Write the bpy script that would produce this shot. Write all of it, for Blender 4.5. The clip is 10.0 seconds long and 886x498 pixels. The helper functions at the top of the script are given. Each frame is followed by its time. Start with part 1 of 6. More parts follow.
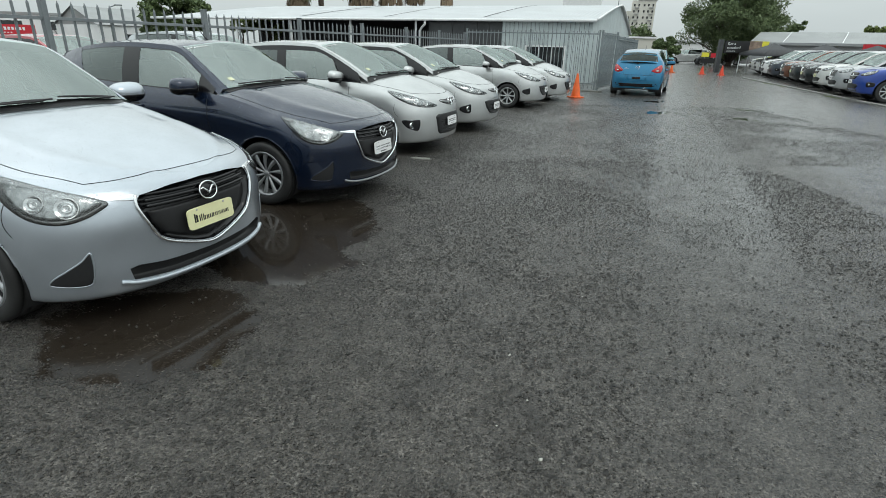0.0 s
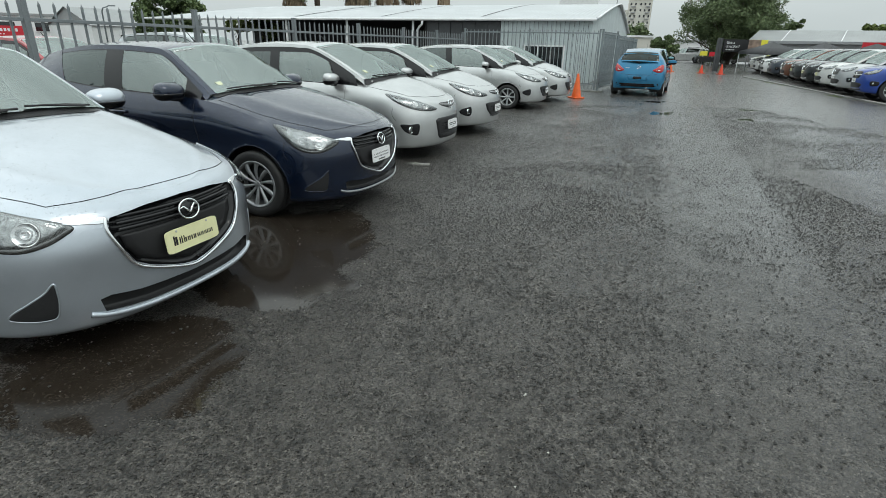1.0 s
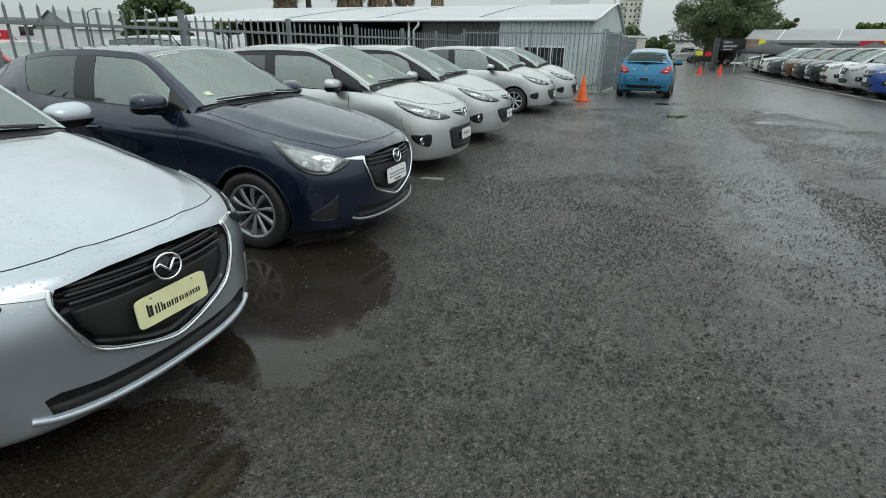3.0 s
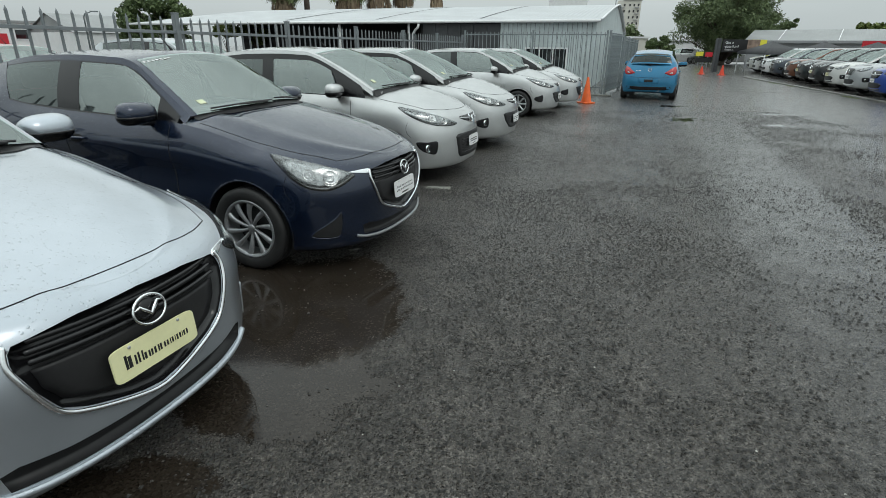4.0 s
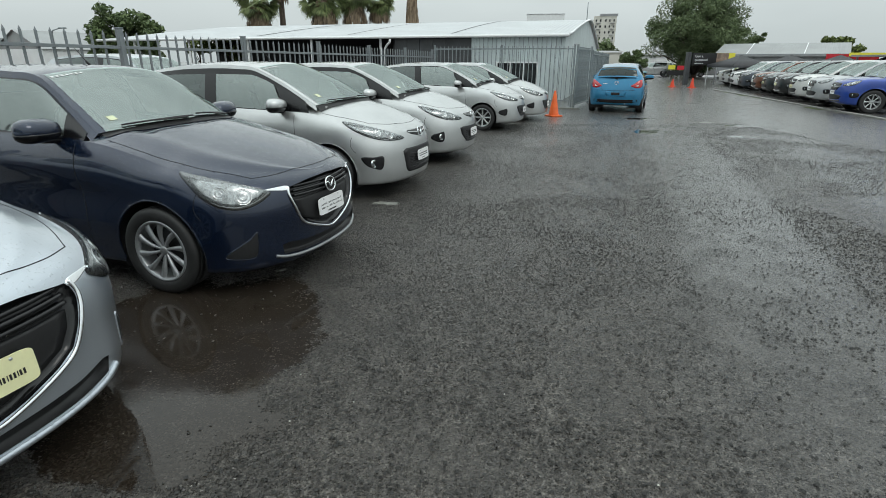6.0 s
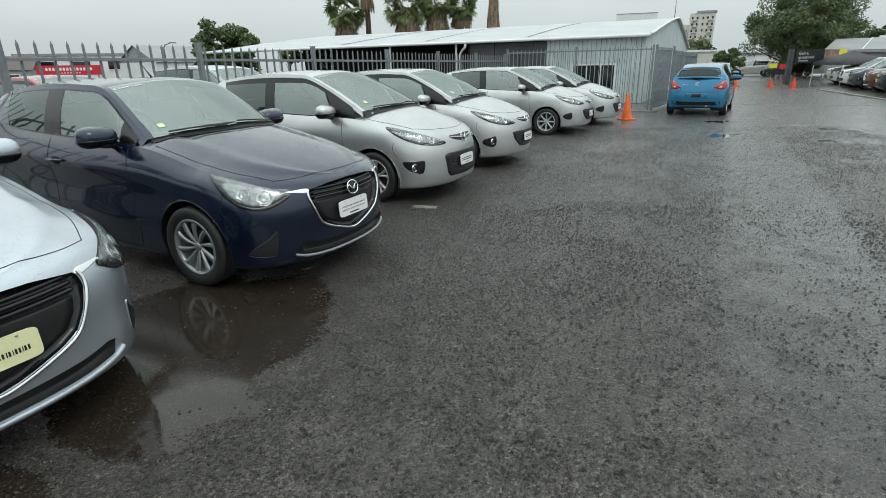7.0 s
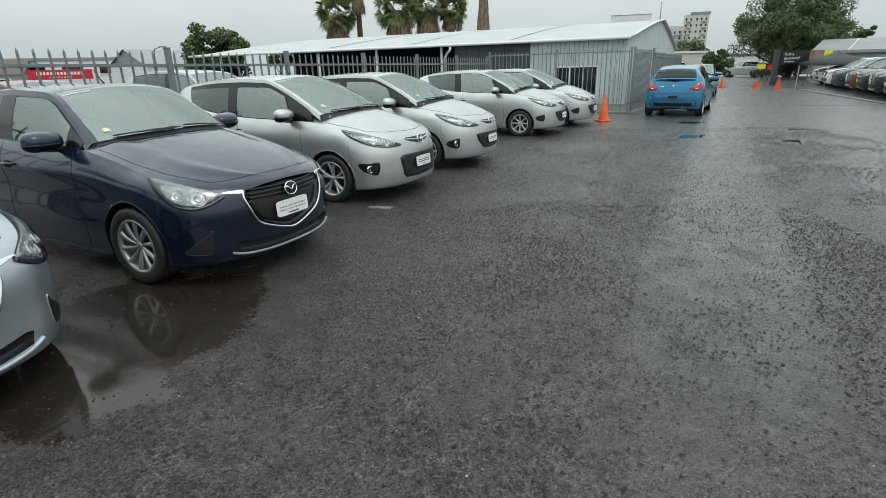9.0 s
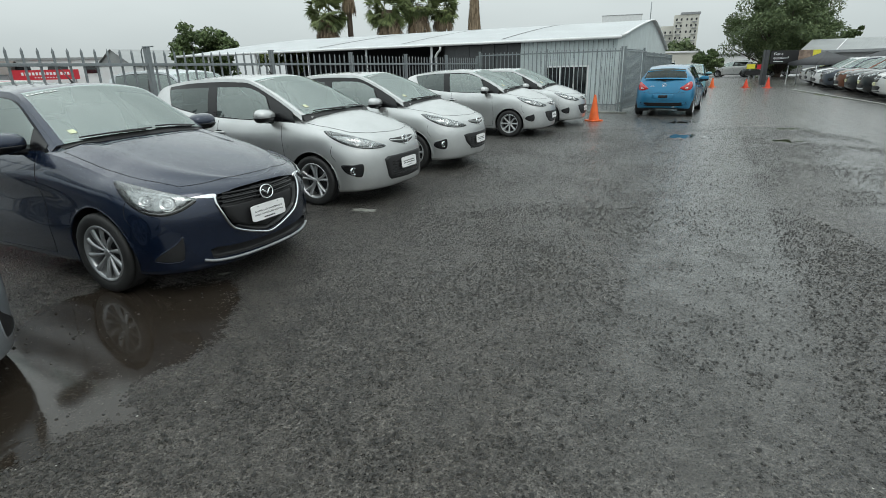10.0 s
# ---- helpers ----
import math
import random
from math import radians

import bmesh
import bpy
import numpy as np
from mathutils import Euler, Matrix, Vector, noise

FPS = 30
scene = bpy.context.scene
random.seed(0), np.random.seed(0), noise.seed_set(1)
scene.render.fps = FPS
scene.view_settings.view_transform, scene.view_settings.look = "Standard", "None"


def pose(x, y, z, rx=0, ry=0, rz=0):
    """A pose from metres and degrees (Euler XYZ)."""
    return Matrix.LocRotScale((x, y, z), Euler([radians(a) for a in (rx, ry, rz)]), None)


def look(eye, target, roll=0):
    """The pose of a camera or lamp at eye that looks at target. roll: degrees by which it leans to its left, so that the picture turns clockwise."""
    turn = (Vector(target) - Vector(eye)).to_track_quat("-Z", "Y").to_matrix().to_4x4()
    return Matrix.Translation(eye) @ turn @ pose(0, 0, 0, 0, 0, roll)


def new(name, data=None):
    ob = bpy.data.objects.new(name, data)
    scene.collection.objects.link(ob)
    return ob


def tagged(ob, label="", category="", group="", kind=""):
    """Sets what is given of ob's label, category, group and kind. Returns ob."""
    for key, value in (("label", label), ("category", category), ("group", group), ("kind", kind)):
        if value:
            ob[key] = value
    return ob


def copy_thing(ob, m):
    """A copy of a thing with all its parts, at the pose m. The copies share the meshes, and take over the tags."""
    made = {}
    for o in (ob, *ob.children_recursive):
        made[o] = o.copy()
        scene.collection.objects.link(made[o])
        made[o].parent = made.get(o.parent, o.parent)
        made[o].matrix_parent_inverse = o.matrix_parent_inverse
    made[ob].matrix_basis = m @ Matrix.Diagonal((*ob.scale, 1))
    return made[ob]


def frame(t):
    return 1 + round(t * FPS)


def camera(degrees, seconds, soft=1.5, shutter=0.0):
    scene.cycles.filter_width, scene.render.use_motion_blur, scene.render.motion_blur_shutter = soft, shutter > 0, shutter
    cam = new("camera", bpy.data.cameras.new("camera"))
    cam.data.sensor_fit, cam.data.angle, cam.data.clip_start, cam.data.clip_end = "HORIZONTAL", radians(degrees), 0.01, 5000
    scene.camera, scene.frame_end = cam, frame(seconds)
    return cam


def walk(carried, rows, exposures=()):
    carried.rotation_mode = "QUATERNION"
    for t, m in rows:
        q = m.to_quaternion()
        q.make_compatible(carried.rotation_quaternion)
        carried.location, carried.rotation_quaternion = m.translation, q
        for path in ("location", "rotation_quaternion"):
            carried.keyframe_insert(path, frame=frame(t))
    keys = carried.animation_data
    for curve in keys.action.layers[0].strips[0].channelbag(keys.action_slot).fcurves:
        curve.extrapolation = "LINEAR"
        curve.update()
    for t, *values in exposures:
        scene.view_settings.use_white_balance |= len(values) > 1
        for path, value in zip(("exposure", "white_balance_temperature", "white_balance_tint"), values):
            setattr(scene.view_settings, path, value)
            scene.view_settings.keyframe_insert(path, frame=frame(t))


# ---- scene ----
cam = camera(80.1, 10.0, soft=0.65)
METRES, EYE, TILT, LEAN, TURN = 3.409, 1.5, 0.0, 0.0, 0.0
ROWS = [
    (0.0, 0.0, 0.0, 0.0, 0.5, -21.21, -1.29),
    (0.5, 0.0098, 0.0591, 0.0099, 0.34, -21.28, -1.15),
    (1.0, -0.0132, 0.0933, 0.0048, 0.17, -21.25, -1.08),
    (1.5, -0.0664, 0.139, 0.0096, -0.31, -21.17, -1.06),
    (2.0, -0.0916, 0.1681, 0.0046, -0.65, -21.1, -0.95),
    (2.5, -0.0883, 0.2342, 0.0035, -0.75, -21.09, -0.8),
    (4.0, -0.1211, 0.404, 0.0085, -0.92, -20.95, -0.5),
    (4.5, -0.1249, 0.4152, 0.0109, -2.58, -20.78, -0.5),
    (5.0, -0.1054, 0.4389, 0.0099, -3.8, -20.6, -0.49),
    (6.5, 0.067, 0.4468, 0.0026, -0.61, -19.13, 0.36),
    (7.0, 0.1428, 0.4383, 0.0075, 5.87, -19.01, 0.98),
    (7.5, 0.2501, 0.4518, 0.0063, 6.74, -18.89, 1.21),
    (8.0, 0.291, 0.4342, 0.008, 6.27, -18.86, 1.24),
    (8.5, 0.2875, 0.4051, 0.012, 5.71, -18.83, 1.23),
    (9.0, 0.296, 0.4019, 0.0117, 5.5, -18.81, 1.25),
    (9.5, 0.2987, 0.4142, 0.0114, 5.07, -18.82, 1.24),
    (10.0, 0.316, 0.4492, 0.008, 4.68, -18.82, 1.28),
]
walk(cam, [(t, pose(0, 0, EYE, TILT, LEAN, TURN) @ pose(METRES * x, METRES * y, METRES * z, 90 + pitch, roll, yaw)) for t, x, y, z, yaw, pitch, roll in ROWS],
     [(0.0, 0.0), (2.0, -0.10), (4.0, -0.20), (5.2, -0.20), (6.5, 0.0), (10.0, -0.04)])

# ---- world and light: bright overcast, light rain just over ----
world = bpy.data.worlds.new("overcast_sky")
scene.world = world
world.use_nodes = True
wn, wl = world.node_tree.nodes, world.node_tree.links
wn.clear()
w_out = wn.new("ShaderNodeOutputWorld")
w_bg = wn.new("ShaderNodeBackground")
w_sky = wn.new("ShaderNodeTexSky")
w_sky.sky_type = "NISHITA"
w_sky.sun_disc = False
w_sky.sun_elevation = radians(52)
w_sky.sun_rotation = radians(-60)
w_sky.dust_density = 6.0
w_sky.air_density = 1.0
w_hsv = wn.new("ShaderNodeHueSaturation")
w_hsv.inputs["Saturation"].default_value = 0.10
w_hsv.inputs["Value"].default_value = 0.7
wl.new(w_sky.outputs[0], w_hsv.inputs["Color"])
w_tc = wn.new("ShaderNodeTexCoord")
w_map = wn.new("ShaderNodeMapping")
w_map.inputs["Scale"].default_value = (1.0, 1.0, 3.0)
wl.new(w_tc.outputs["Generated"], w_map.inputs["Vector"])
w_noise = wn.new("ShaderNodeTexNoise")
w_noise.inputs["Scale"].default_value = 1.6
w_noise.inputs["Detail"].default_value = 4
wl.new(w_map.outputs[0], w_noise.inputs["Vector"])
w_ramp = wn.new("ShaderNodeValToRGB")
w_ramp.color_ramp.elements[0].position = 0.3
w_ramp.color_ramp.elements[0].color = (5.45, 6.15, 6.2, 1)
w_ramp.color_ramp.elements[1].position = 0.7
w_ramp.color_ramp.elements[1].color = (6.7, 7.45, 7.45, 1)
wl.new(w_noise.outputs["Fac"], w_ramp.inputs[0])
# an overcast vault is up to three times brighter overhead than at the horizon
w_sep = wn.new("ShaderNodeSeparateXYZ")
wl.new(w_tc.outputs["Generated"], w_sep.inputs[0])
w_up = wn.new("ShaderNodeMapRange")
w_up.inputs["From Min"].default_value = 0.0
w_up.inputs["From Max"].default_value = 1.0
w_up.inputs["To Min"].default_value = 0.92
w_up.inputs["To Max"].default_value = 2.5
wl.new(w_sep.outputs["Z"], w_up.inputs["Value"])
w_mul = wn.new("ShaderNodeVectorMath")
w_mul.operation = "SCALE"
wl.new(w_ramp.outputs[0], w_mul.inputs[0])
wl.new(w_up.outputs["Result"], w_mul.inputs["Scale"])
w_mix = wn.new("ShaderNodeMixRGB")
w_mix.inputs[0].default_value = 0.88
wl.new(w_hsv.outputs[0], w_mix.inputs[1])
wl.new(w_mul.outputs[0], w_mix.inputs[2])
wl.new(w_mix.outputs[0], w_bg.inputs["Color"])
w_bg.inputs["Strength"].default_value = 0.108
wl.new(w_bg.outputs[0], w_out.inputs[0])

sun_data = bpy.data.lights.new("sun", "SUN")
sun_data.energy = 0.6
sun_data.angle = radians(25)
sun_data.color = (1.0, 0.97, 0.93)
sun = new("sun", sun_data)
sun.matrix_world = look((10, -6, 20), (0, 6, 0))

# ---- yard frame: U along the parked cars (nose to lane), V down the lane ----
YAW = -21.0
UX, UY = math.cos(radians(YAW)), math.sin(radians(YAW))


def yard(u, v, z=0.0):
    return Vector((u * UX - v * UY, u * UY + v * UX, z))


# ---- materials ----
def mat_base(name):
    m = bpy.data.materials.new(name)
    m.use_nodes = True
    nt = m.node_tree
    return m, nt, nt.nodes, nt.links, nt.nodes["Principled BSDF"]


def noise_node(nt, scale, detail=4, rough=0.55, coord="Object", vec=None):
    n = nt.nodes.new("ShaderNodeTexNoise")
    n.inputs["Scale"].default_value = scale
    n.inputs["Detail"].default_value = detail
    n.inputs["Roughness"].default_value = rough
    if vec is None:
        tc = nt.nodes.new("ShaderNodeTexCoord")
        vec = tc.outputs[coord]
    nt.links.new(vec, n.inputs["Vector"])
    return n


def ramp_node(nt, fac, stops):
    r = nt.nodes.new("ShaderNodeValToRGB")
    el = r.color_ramp.elements
    while len(el) < len(stops):
        el.new(0.5)
    for e, (p, c) in zip(el, stops):
        e.position = p
        e.color = (c, c, c, 1) if isinstance(c, (int, float)) else (*c, 1)
    nt.links.new(fac, r.inputs[0])
    return r


def bump_node(nt, height, strength, dist, normal=None):
    b = nt.nodes.new("ShaderNodeBump")
    b.inputs["Strength"].default_value = strength
    b.inputs["Distance"].default_value = dist
    nt.links.new(height, b.inputs["Height"])
    if normal is not None:
        nt.links.new(normal, b.inputs["Normal"])
    return b


def plain(name, col, rough=0.5, metal=0.0, var=0.12, scale=6.0, grain=60.0, bump=0.0, spec=0.5, coat=0.0):
    """A surface with stains at one scale and grain at another."""
    m, nt, nd, lk, bs = mat_base(name)
    n1 = noise_node(nt, scale, 5)
    n2 = noise_node(nt, grain, 2)
    mx = nd.new("ShaderNodeMixRGB")
    mx.inputs[0].default_value = 0.35
    lk.new(n1.outputs["Fac"], mx.inputs[1])
    lk.new(n2.outputs["Fac"], mx.inputs[2])
    lo = tuple(max(0, c * (1 - 2 * var)) for c in col)
    hi = tuple(min(1, c * (1 + 2 * var)) for c in col)
    r = ramp_node(nt, mx.outputs[0], [(0.3, lo), (0.7, hi)])
    lk.new(r.outputs[0], bs.inputs["Base Color"])
    rr = ramp_node(nt, n1.outputs["Fac"], [(0.3, max(0, rough - 0.08)), (0.7, min(1, rough + 0.08))])
    lk.new(rr.outputs[0], bs.inputs["Roughness"])
    bs.inputs["Metallic"].default_value = metal
    bs.inputs["Specular IOR Level"].default_value = spec
    bs.inputs["Coat Weight"].default_value = coat
    bs.inputs["Coat Roughness"].default_value = 0.05
    if bump:
        b = bump_node(nt, n2.outputs["Fac"], bump, 0.01)
        lk.new(b.outputs[0], bs.inputs["Normal"])
    return m


def paint(name, col, metal=0.5, rough=0.32, drops=0.5, flake=0.12, wet=70.0):
    """Car paint under clear coat, beaded with rain."""
    m, nt, nd, lk, bs = mat_base(name)
    tc = nd.new("ShaderNodeTexCoord")
    fl = noise_node(nt, 900, 1)
    gr = noise_node(nt, 3.0, 4)
    lo = tuple(c * (1 - flake) for c in col)
    hi = tuple(min(1, c * (1 + flake)) for c in col)
    mx = nd.new("ShaderNodeMixRGB")
    mx.inputs[0].default_value = 0.5
    lk.new(fl.outputs["Fac"], mx.inputs[1])
    lk.new(gr.outputs["Fac"], mx.inputs[2])
    r = ramp_node(nt, mx.outputs[0], [(0.35, lo), (0.65, hi)])
    lk.new(r.outputs[0], bs.inputs["Base Color"])
    bs.inputs["Metallic"].default_value = metal
    bs.inputs["Roughness"].default_value = rough
    bs.inputs["Coat Weight"].default_value = 1.0
    bs.inputs["Coat Roughness"].default_value = 0.04
    if drops:
        vo = nd.new("ShaderNodeTexVoronoi")
        vo.feature = "F1"
        vo.inputs["Scale"].default_value = wet
        lk.new(tc.outputs["Object"], vo.inputs["Vector"])
        # a bead where the cell's own random size allows it
        sep = nd.new("ShaderNodeSeparateColor")
        lk.new(vo.outputs["Color"], sep.inputs[0])
        size = nd.new("ShaderNodeMath")
        size.operation = "MULTIPLY_ADD"
        lk.new(sep.outputs[0], size.inputs[0])
        size.inputs[1].default_value = 0.60
        size.inputs[2].default_value = -0.14
        d = nd.new("ShaderNodeMath")
        d.operation = "SUBTRACT"
        lk.new(size.outputs[0], d.inputs[0])
        lk.new(vo.outputs["Distance"], d.inputs[1])
        cl = nd.new("ShaderNodeMath")
        cl.operation = "MAXIMUM"
        lk.new(d.outputs[0], cl.inputs[0])
        cl.inputs[1].default_value = 0.0
        sq = nd.new("ShaderNodeMath")
        sq.operation = "SQRT"
        lk.new(cl.outputs[0], sq.inputs[0])
        # beads sit on faces that look up
        geo = nd.new("ShaderNodeNewGeometry")
        sx = nd.new("ShaderNodeSeparateXYZ")
        lk.new(geo.outputs["Normal"], sx.inputs[0])
        up = ramp_node(nt, sx.outputs["Z"], [(0.25, 0.0), (0.7, 1.0)])
        mu = nd.new("ShaderNodeMath")
        mu.operation = "MULTIPLY"
        lk.new(sq.outputs[0], mu.inputs[0])
        lk.new(up.outputs[0], mu.inputs[1])
        b = bump_node(nt, mu.outputs[0], drops, 0.006)
        lk.new(b.outputs[0], bs.inputs["Coat Normal"])
        lk.new(b.outputs[0], bs.inputs["Normal"])
    return m


def glass(name, tint, thin=0.35, rough=0.02, sheen=(0.87, 0.97, 0.945)):
    """Vehicle glass: a coat of reflection over a tinted clear pane."""
    m, nt, nd, lk, bs = mat_base(name)
    nd.remove(bs)
    out = nd["Material Output"]
    tr = nd.new("ShaderNodeBsdfTransparent")
    tr.inputs[0].default_value = (*tint, 1)
    gl = nd.new("ShaderNodeBsdfGlossy")
    gl.inputs["Roughness"].default_value = rough
    gl.inputs["Color"].default_value = (*sheen, 1)
    fr = nd.new("ShaderNodeFresnel")
    fr.inputs["IOR"].default_value = 1.5 + thin
    mx = nd.new("ShaderNodeMixShader")
    lk.new(fr.outputs[0], mx.inputs[0])
    lk.new(tr.outputs[0], mx.inputs[1])
    lk.new(gl.outputs[0], mx.inputs[2])
    lk.new(mx.outputs[0], out.inputs[0])
    return m


SILVER_BLUE = paint("ice_silver_paint", (0.46, 0.50, 0.545), 0.74, 0.30, 0.6, wet=80.0)
NAVY = paint("navy_paint", (0.005, 0.013, 0.036), 0.5, 0.27, 1.0, wet=75.0)
SILVER = paint("warm_silver_paint", (0.51, 0.52, 0.518), 0.78, 0.40, 0.35, wet=80.0)
AQUA = paint("aqua_blue_paint", (0.015, 0.19, 0.36), 0.5, 0.3, 0.1)
GLASS = glass("screen_glass", (0.80, 0.90, 0.86), 1.5, sheen=(0.90, 1.0, 0.97))
DARK_GLASS = glass("privacy_glass", (0.14, 0.16, 0.16), 0.6)
CLEAR = glass("lamp_cover", (0.93, 0.94, 0.94), 0.0, 0.02, (0.95, 0.97, 0.98))
BACK_GLASS = glass("tinted_tailgate_glass", (0.07, 0.08, 0.08), 0.1)
RUBBER = plain("tyre_rubber", (0.018, 0.018, 0.018), 0.6, var=0.2, scale=9)
BLACK = plain("gloss_black_plastic", (0.008, 0.008, 0.009), 0.2, var=0.2, spec=0.5)
TRIM = plain("matt_black_plastic", (0.014, 0.014, 0.015), 0.5, var=0.2)
SEAM = plain("panel_gap_shadow_rubber", (0.006, 0.006, 0.007), 0.8, var=0.1)
CHROME = plain("chrome", (0.82, 0.83, 0.84), 0.1, 1.0, var=0.03)
ALLOY = plain("wheel_silver", (0.52, 0.53, 0.54), 0.32, 0.75, var=0.08)
CAP = plain("wheel_cover_grey", (0.33, 0.34, 0.35), 0.35, 0.6, var=0.1)
SEATS = plain("seat_cloth", (0.26, 0.26, 0.255), 0.9, var=0.2)
PALE_SEATS = plain("pale_seat_cloth", (0.22, 0.21, 0.20), 0.9, var=0.2)
PLATE_CREAM = plain("cream_plate", (0.80, 0.78, 0.46), 0.4, var=0.03)
PLATE_WHITE = plain("white_plate", (0.82, 0.82, 0.82), 0.35, var=0.03)
INK = plain("black_print", (0.012, 0.012, 0.013), 0.5, var=0.1)
RED_LENS = plain("red_lens", (0.45, 0.012, 0.015), 0.08, var=0.08, coat=1.0)
AMBER = plain("amber_lens", (0.6, 0.2, 0.02), 0.1, var=0.05, coat=1.0)
REFLECTOR = plain("lamp_reflector", (0.74, 0.75, 0.75), 0.20, 0.95, var=0.2, scale=25)
LAMP_TRAY = plain("lamp_tray", (0.40, 0.41, 0.41), 0.2, 0.8, var=0.25, scale=30)
LAMP_DARK = plain("lamp_bezel", (0.30, 0.30, 0.30), 0.22, 0.8, var=0.2)


# ---- mesh helpers ----
def mesh_of(name, verts, faces, material, smooth=True):
    me = bpy.data.meshes.new(name)
    me.from_pydata([tuple(v) for v in verts], [], faces)
    me.materials.append(material)
    me.polygons.foreach_set("use_smooth", [smooth] * len(me.polygons))
    me.update()
    return me


def part(name, data, parent, label="", at=None):
    ob = new(name, data)
    ob.parent = parent
    if at is not None:
        ob.matrix_basis = at
    if label:
        tagged(ob, label)
    return ob


def grid(pts):
    """Quads over rows of points."""
    pts = np.asarray(pts, float)
    r, c = pts.shape[:2]
    faces = [(i * c + j, i * c + j + 1, (i + 1) * c + j + 1, (i + 1) * c + j) for i in range(r - 1) for j in range(c - 1)]
    return pts.reshape(-1, 3), faces


def merge(*pieces):
    verts, faces, n = [], [], 0
    for v, f in pieces:
        verts.extend(tuple(p) for p in v)
        faces.extend(tuple(i + n for i in q) for q in f)
        n += len(v)
    return verts, faces


def mirror(v, f):
    return [(p[0], -p[1], p[2]) for p in v], [tuple(reversed(q)) for q in f]


def box(cx, cy, cz, sx, sy, sz, bevel=0.0):
    """A box about its centre with its edges cut off."""
    hx, hy, hz = sx / 2, sy / 2, sz / 2
    if bevel <= 0:
        v = [(cx + i * hx, cy + j * hy, cz + k * hz) for i in (-1, 1) for j in (-1, 1) for k in (-1, 1)]
        return v, [(0, 1, 3, 2), (4, 6, 7, 5), (0, 4, 5, 1), (2, 3, 7, 6), (0, 2, 6, 4), (1, 5, 7, 3)]
    bm = bmesh.new()
    bmesh.ops.create_cube(bm, size=1)
    for p in bm.verts:
        p.co = Vector((p.co.x * sx, p.co.y * sy, p.co.z * sz))
    bmesh.ops.bevel(bm, geom=bm.edges[:], offset=min(bevel, 0.45 * min(sx, sy, sz)), segments=2, affect="EDGES", profile=0.6)
    bm.verts.index_update()
    v = [(p.co.x + cx, p.co.y + cy, p.co.z + cz) for p in bm.verts]
    f = [tuple(q.index for q in fc.verts) for fc in bm.faces]
    bm.free()
    return v, f


def tube(points, radius, sides=6, closed=False):
    """A round bar along a line of points; radius a number or one per point."""
    p = [Vector(q) for q in points]
    n = len(p)
    rad = [radius] * n if isinstance(radius, (int, float)) else radius
    verts, faces = [], []
    side = None
    for i in range(n):
        a = p[i - 1] if (i > 0 or closed) else p[i]
        b = p[(i + 1) % n] if (i < n - 1 or closed) else p[i]
        d = (b - a).normalized()
        if side is None:
            side = d.orthogonal().normalized()
        side = (side - d * side.dot(d)).normalized()
        up = d.cross(side)
        for k in range(sides):
            an = 2 * math.pi * k / sides
            verts.append(tuple(p[i] + (side * math.cos(an) + up * math.sin(an)) * rad[i]))
    for i in range(n if closed else n - 1):
        for k in range(sides):
            a, b = i * sides + k, i * sides + (k + 1) % sides
            c, d2 = ((i + 1) % n) * sides + (k + 1) % sides, ((i + 1) % n) * sides + k
            faces.append((a, b, c, d2))
    if not closed:
        faces.append(tuple(reversed(range(sides))))
        faces.append(tuple((n - 1) * sides + k for k in range(sides)))
    return verts, faces


def lathe(profile, steps=40, axis="y"):
    """Turn (radius, along) about an axis through the origin."""
    verts, faces = [], []
    m = len(profile)
    for i in range(steps):
        an = 2 * math.pi * i / steps
        for r, h in profile:
            c, s = r * math.cos(an), r * math.sin(an)
            verts.append((c, h, s) if axis == "y" else (c, s, h))
    for i in range(steps):
        for k in range(m - 1):
            a, b = i * m + k, ((i + 1) % steps) * m + k
            faces.append((a, a + 1, b + 1, b))
    return verts, faces


def smooth(keys):
    """A smooth curve through (x, value) keys that does not overshoot."""
    xs = np.array([k[0] for k in keys], float)
    ys = np.array([k[1] for k in keys], float)
    h, d = np.diff(xs), np.diff(ys) / np.diff(xs)
    m = np.zeros(len(xs))
    m[0], m[-1] = d[0], d[-1]
    for i in range(1, len(xs) - 1):
        if d[i - 1] * d[i] > 0:
            w1, w2 = 2 * h[i] + h[i - 1], h[i] + 2 * h[i - 1]
            m[i] = (w1 + w2) / (w1 / d[i - 1] + w2 / d[i])

    def at(x):
        x = min(max(x, xs[0]), xs[-1])
        i = min(max(int(np.searchsorted(xs, x)) - 1, 0), len(xs) - 2)
        t = (x - xs[i]) / h[i]
        return float((2 * t ** 3 - 3 * t * t + 1) * ys[i] + (t ** 3 - 2 * t * t + t) * h[i] * m[i]
                     + (3 * t * t - 2 * t ** 3) * ys[i + 1] + (t ** 3 - t * t) * h[i] * m[i + 1])
    return at


def bend(points, n, closed=False):
    """n points along a Catmull-Rom line through 2D or 3D points."""
    p = np.array(points, float)
    k = len(p)
    out = []
    segs = k if closed else k - 1
    for i in range(n):
        u = i * segs / n if closed else i * segs / (n - 1)
        j = min(int(u), segs - 1)
        t = u - j
        if closed:
            a, b, c, d = p[(j - 1) % k], p[j % k], p[(j + 1) % k], p[(j + 2) % k]
        else:
            a, b, c, d = p[max(j - 1, 0)], p[j], p[j + 1], p[min(j + 2, k - 1)]
        out.append(0.5 * (2 * b + (c - a) * t + (2 * a - 5 * b + 4 * c - d) * t * t + (3 * b - a - 3 * c + d) * t ** 3))
    return np.array(out)

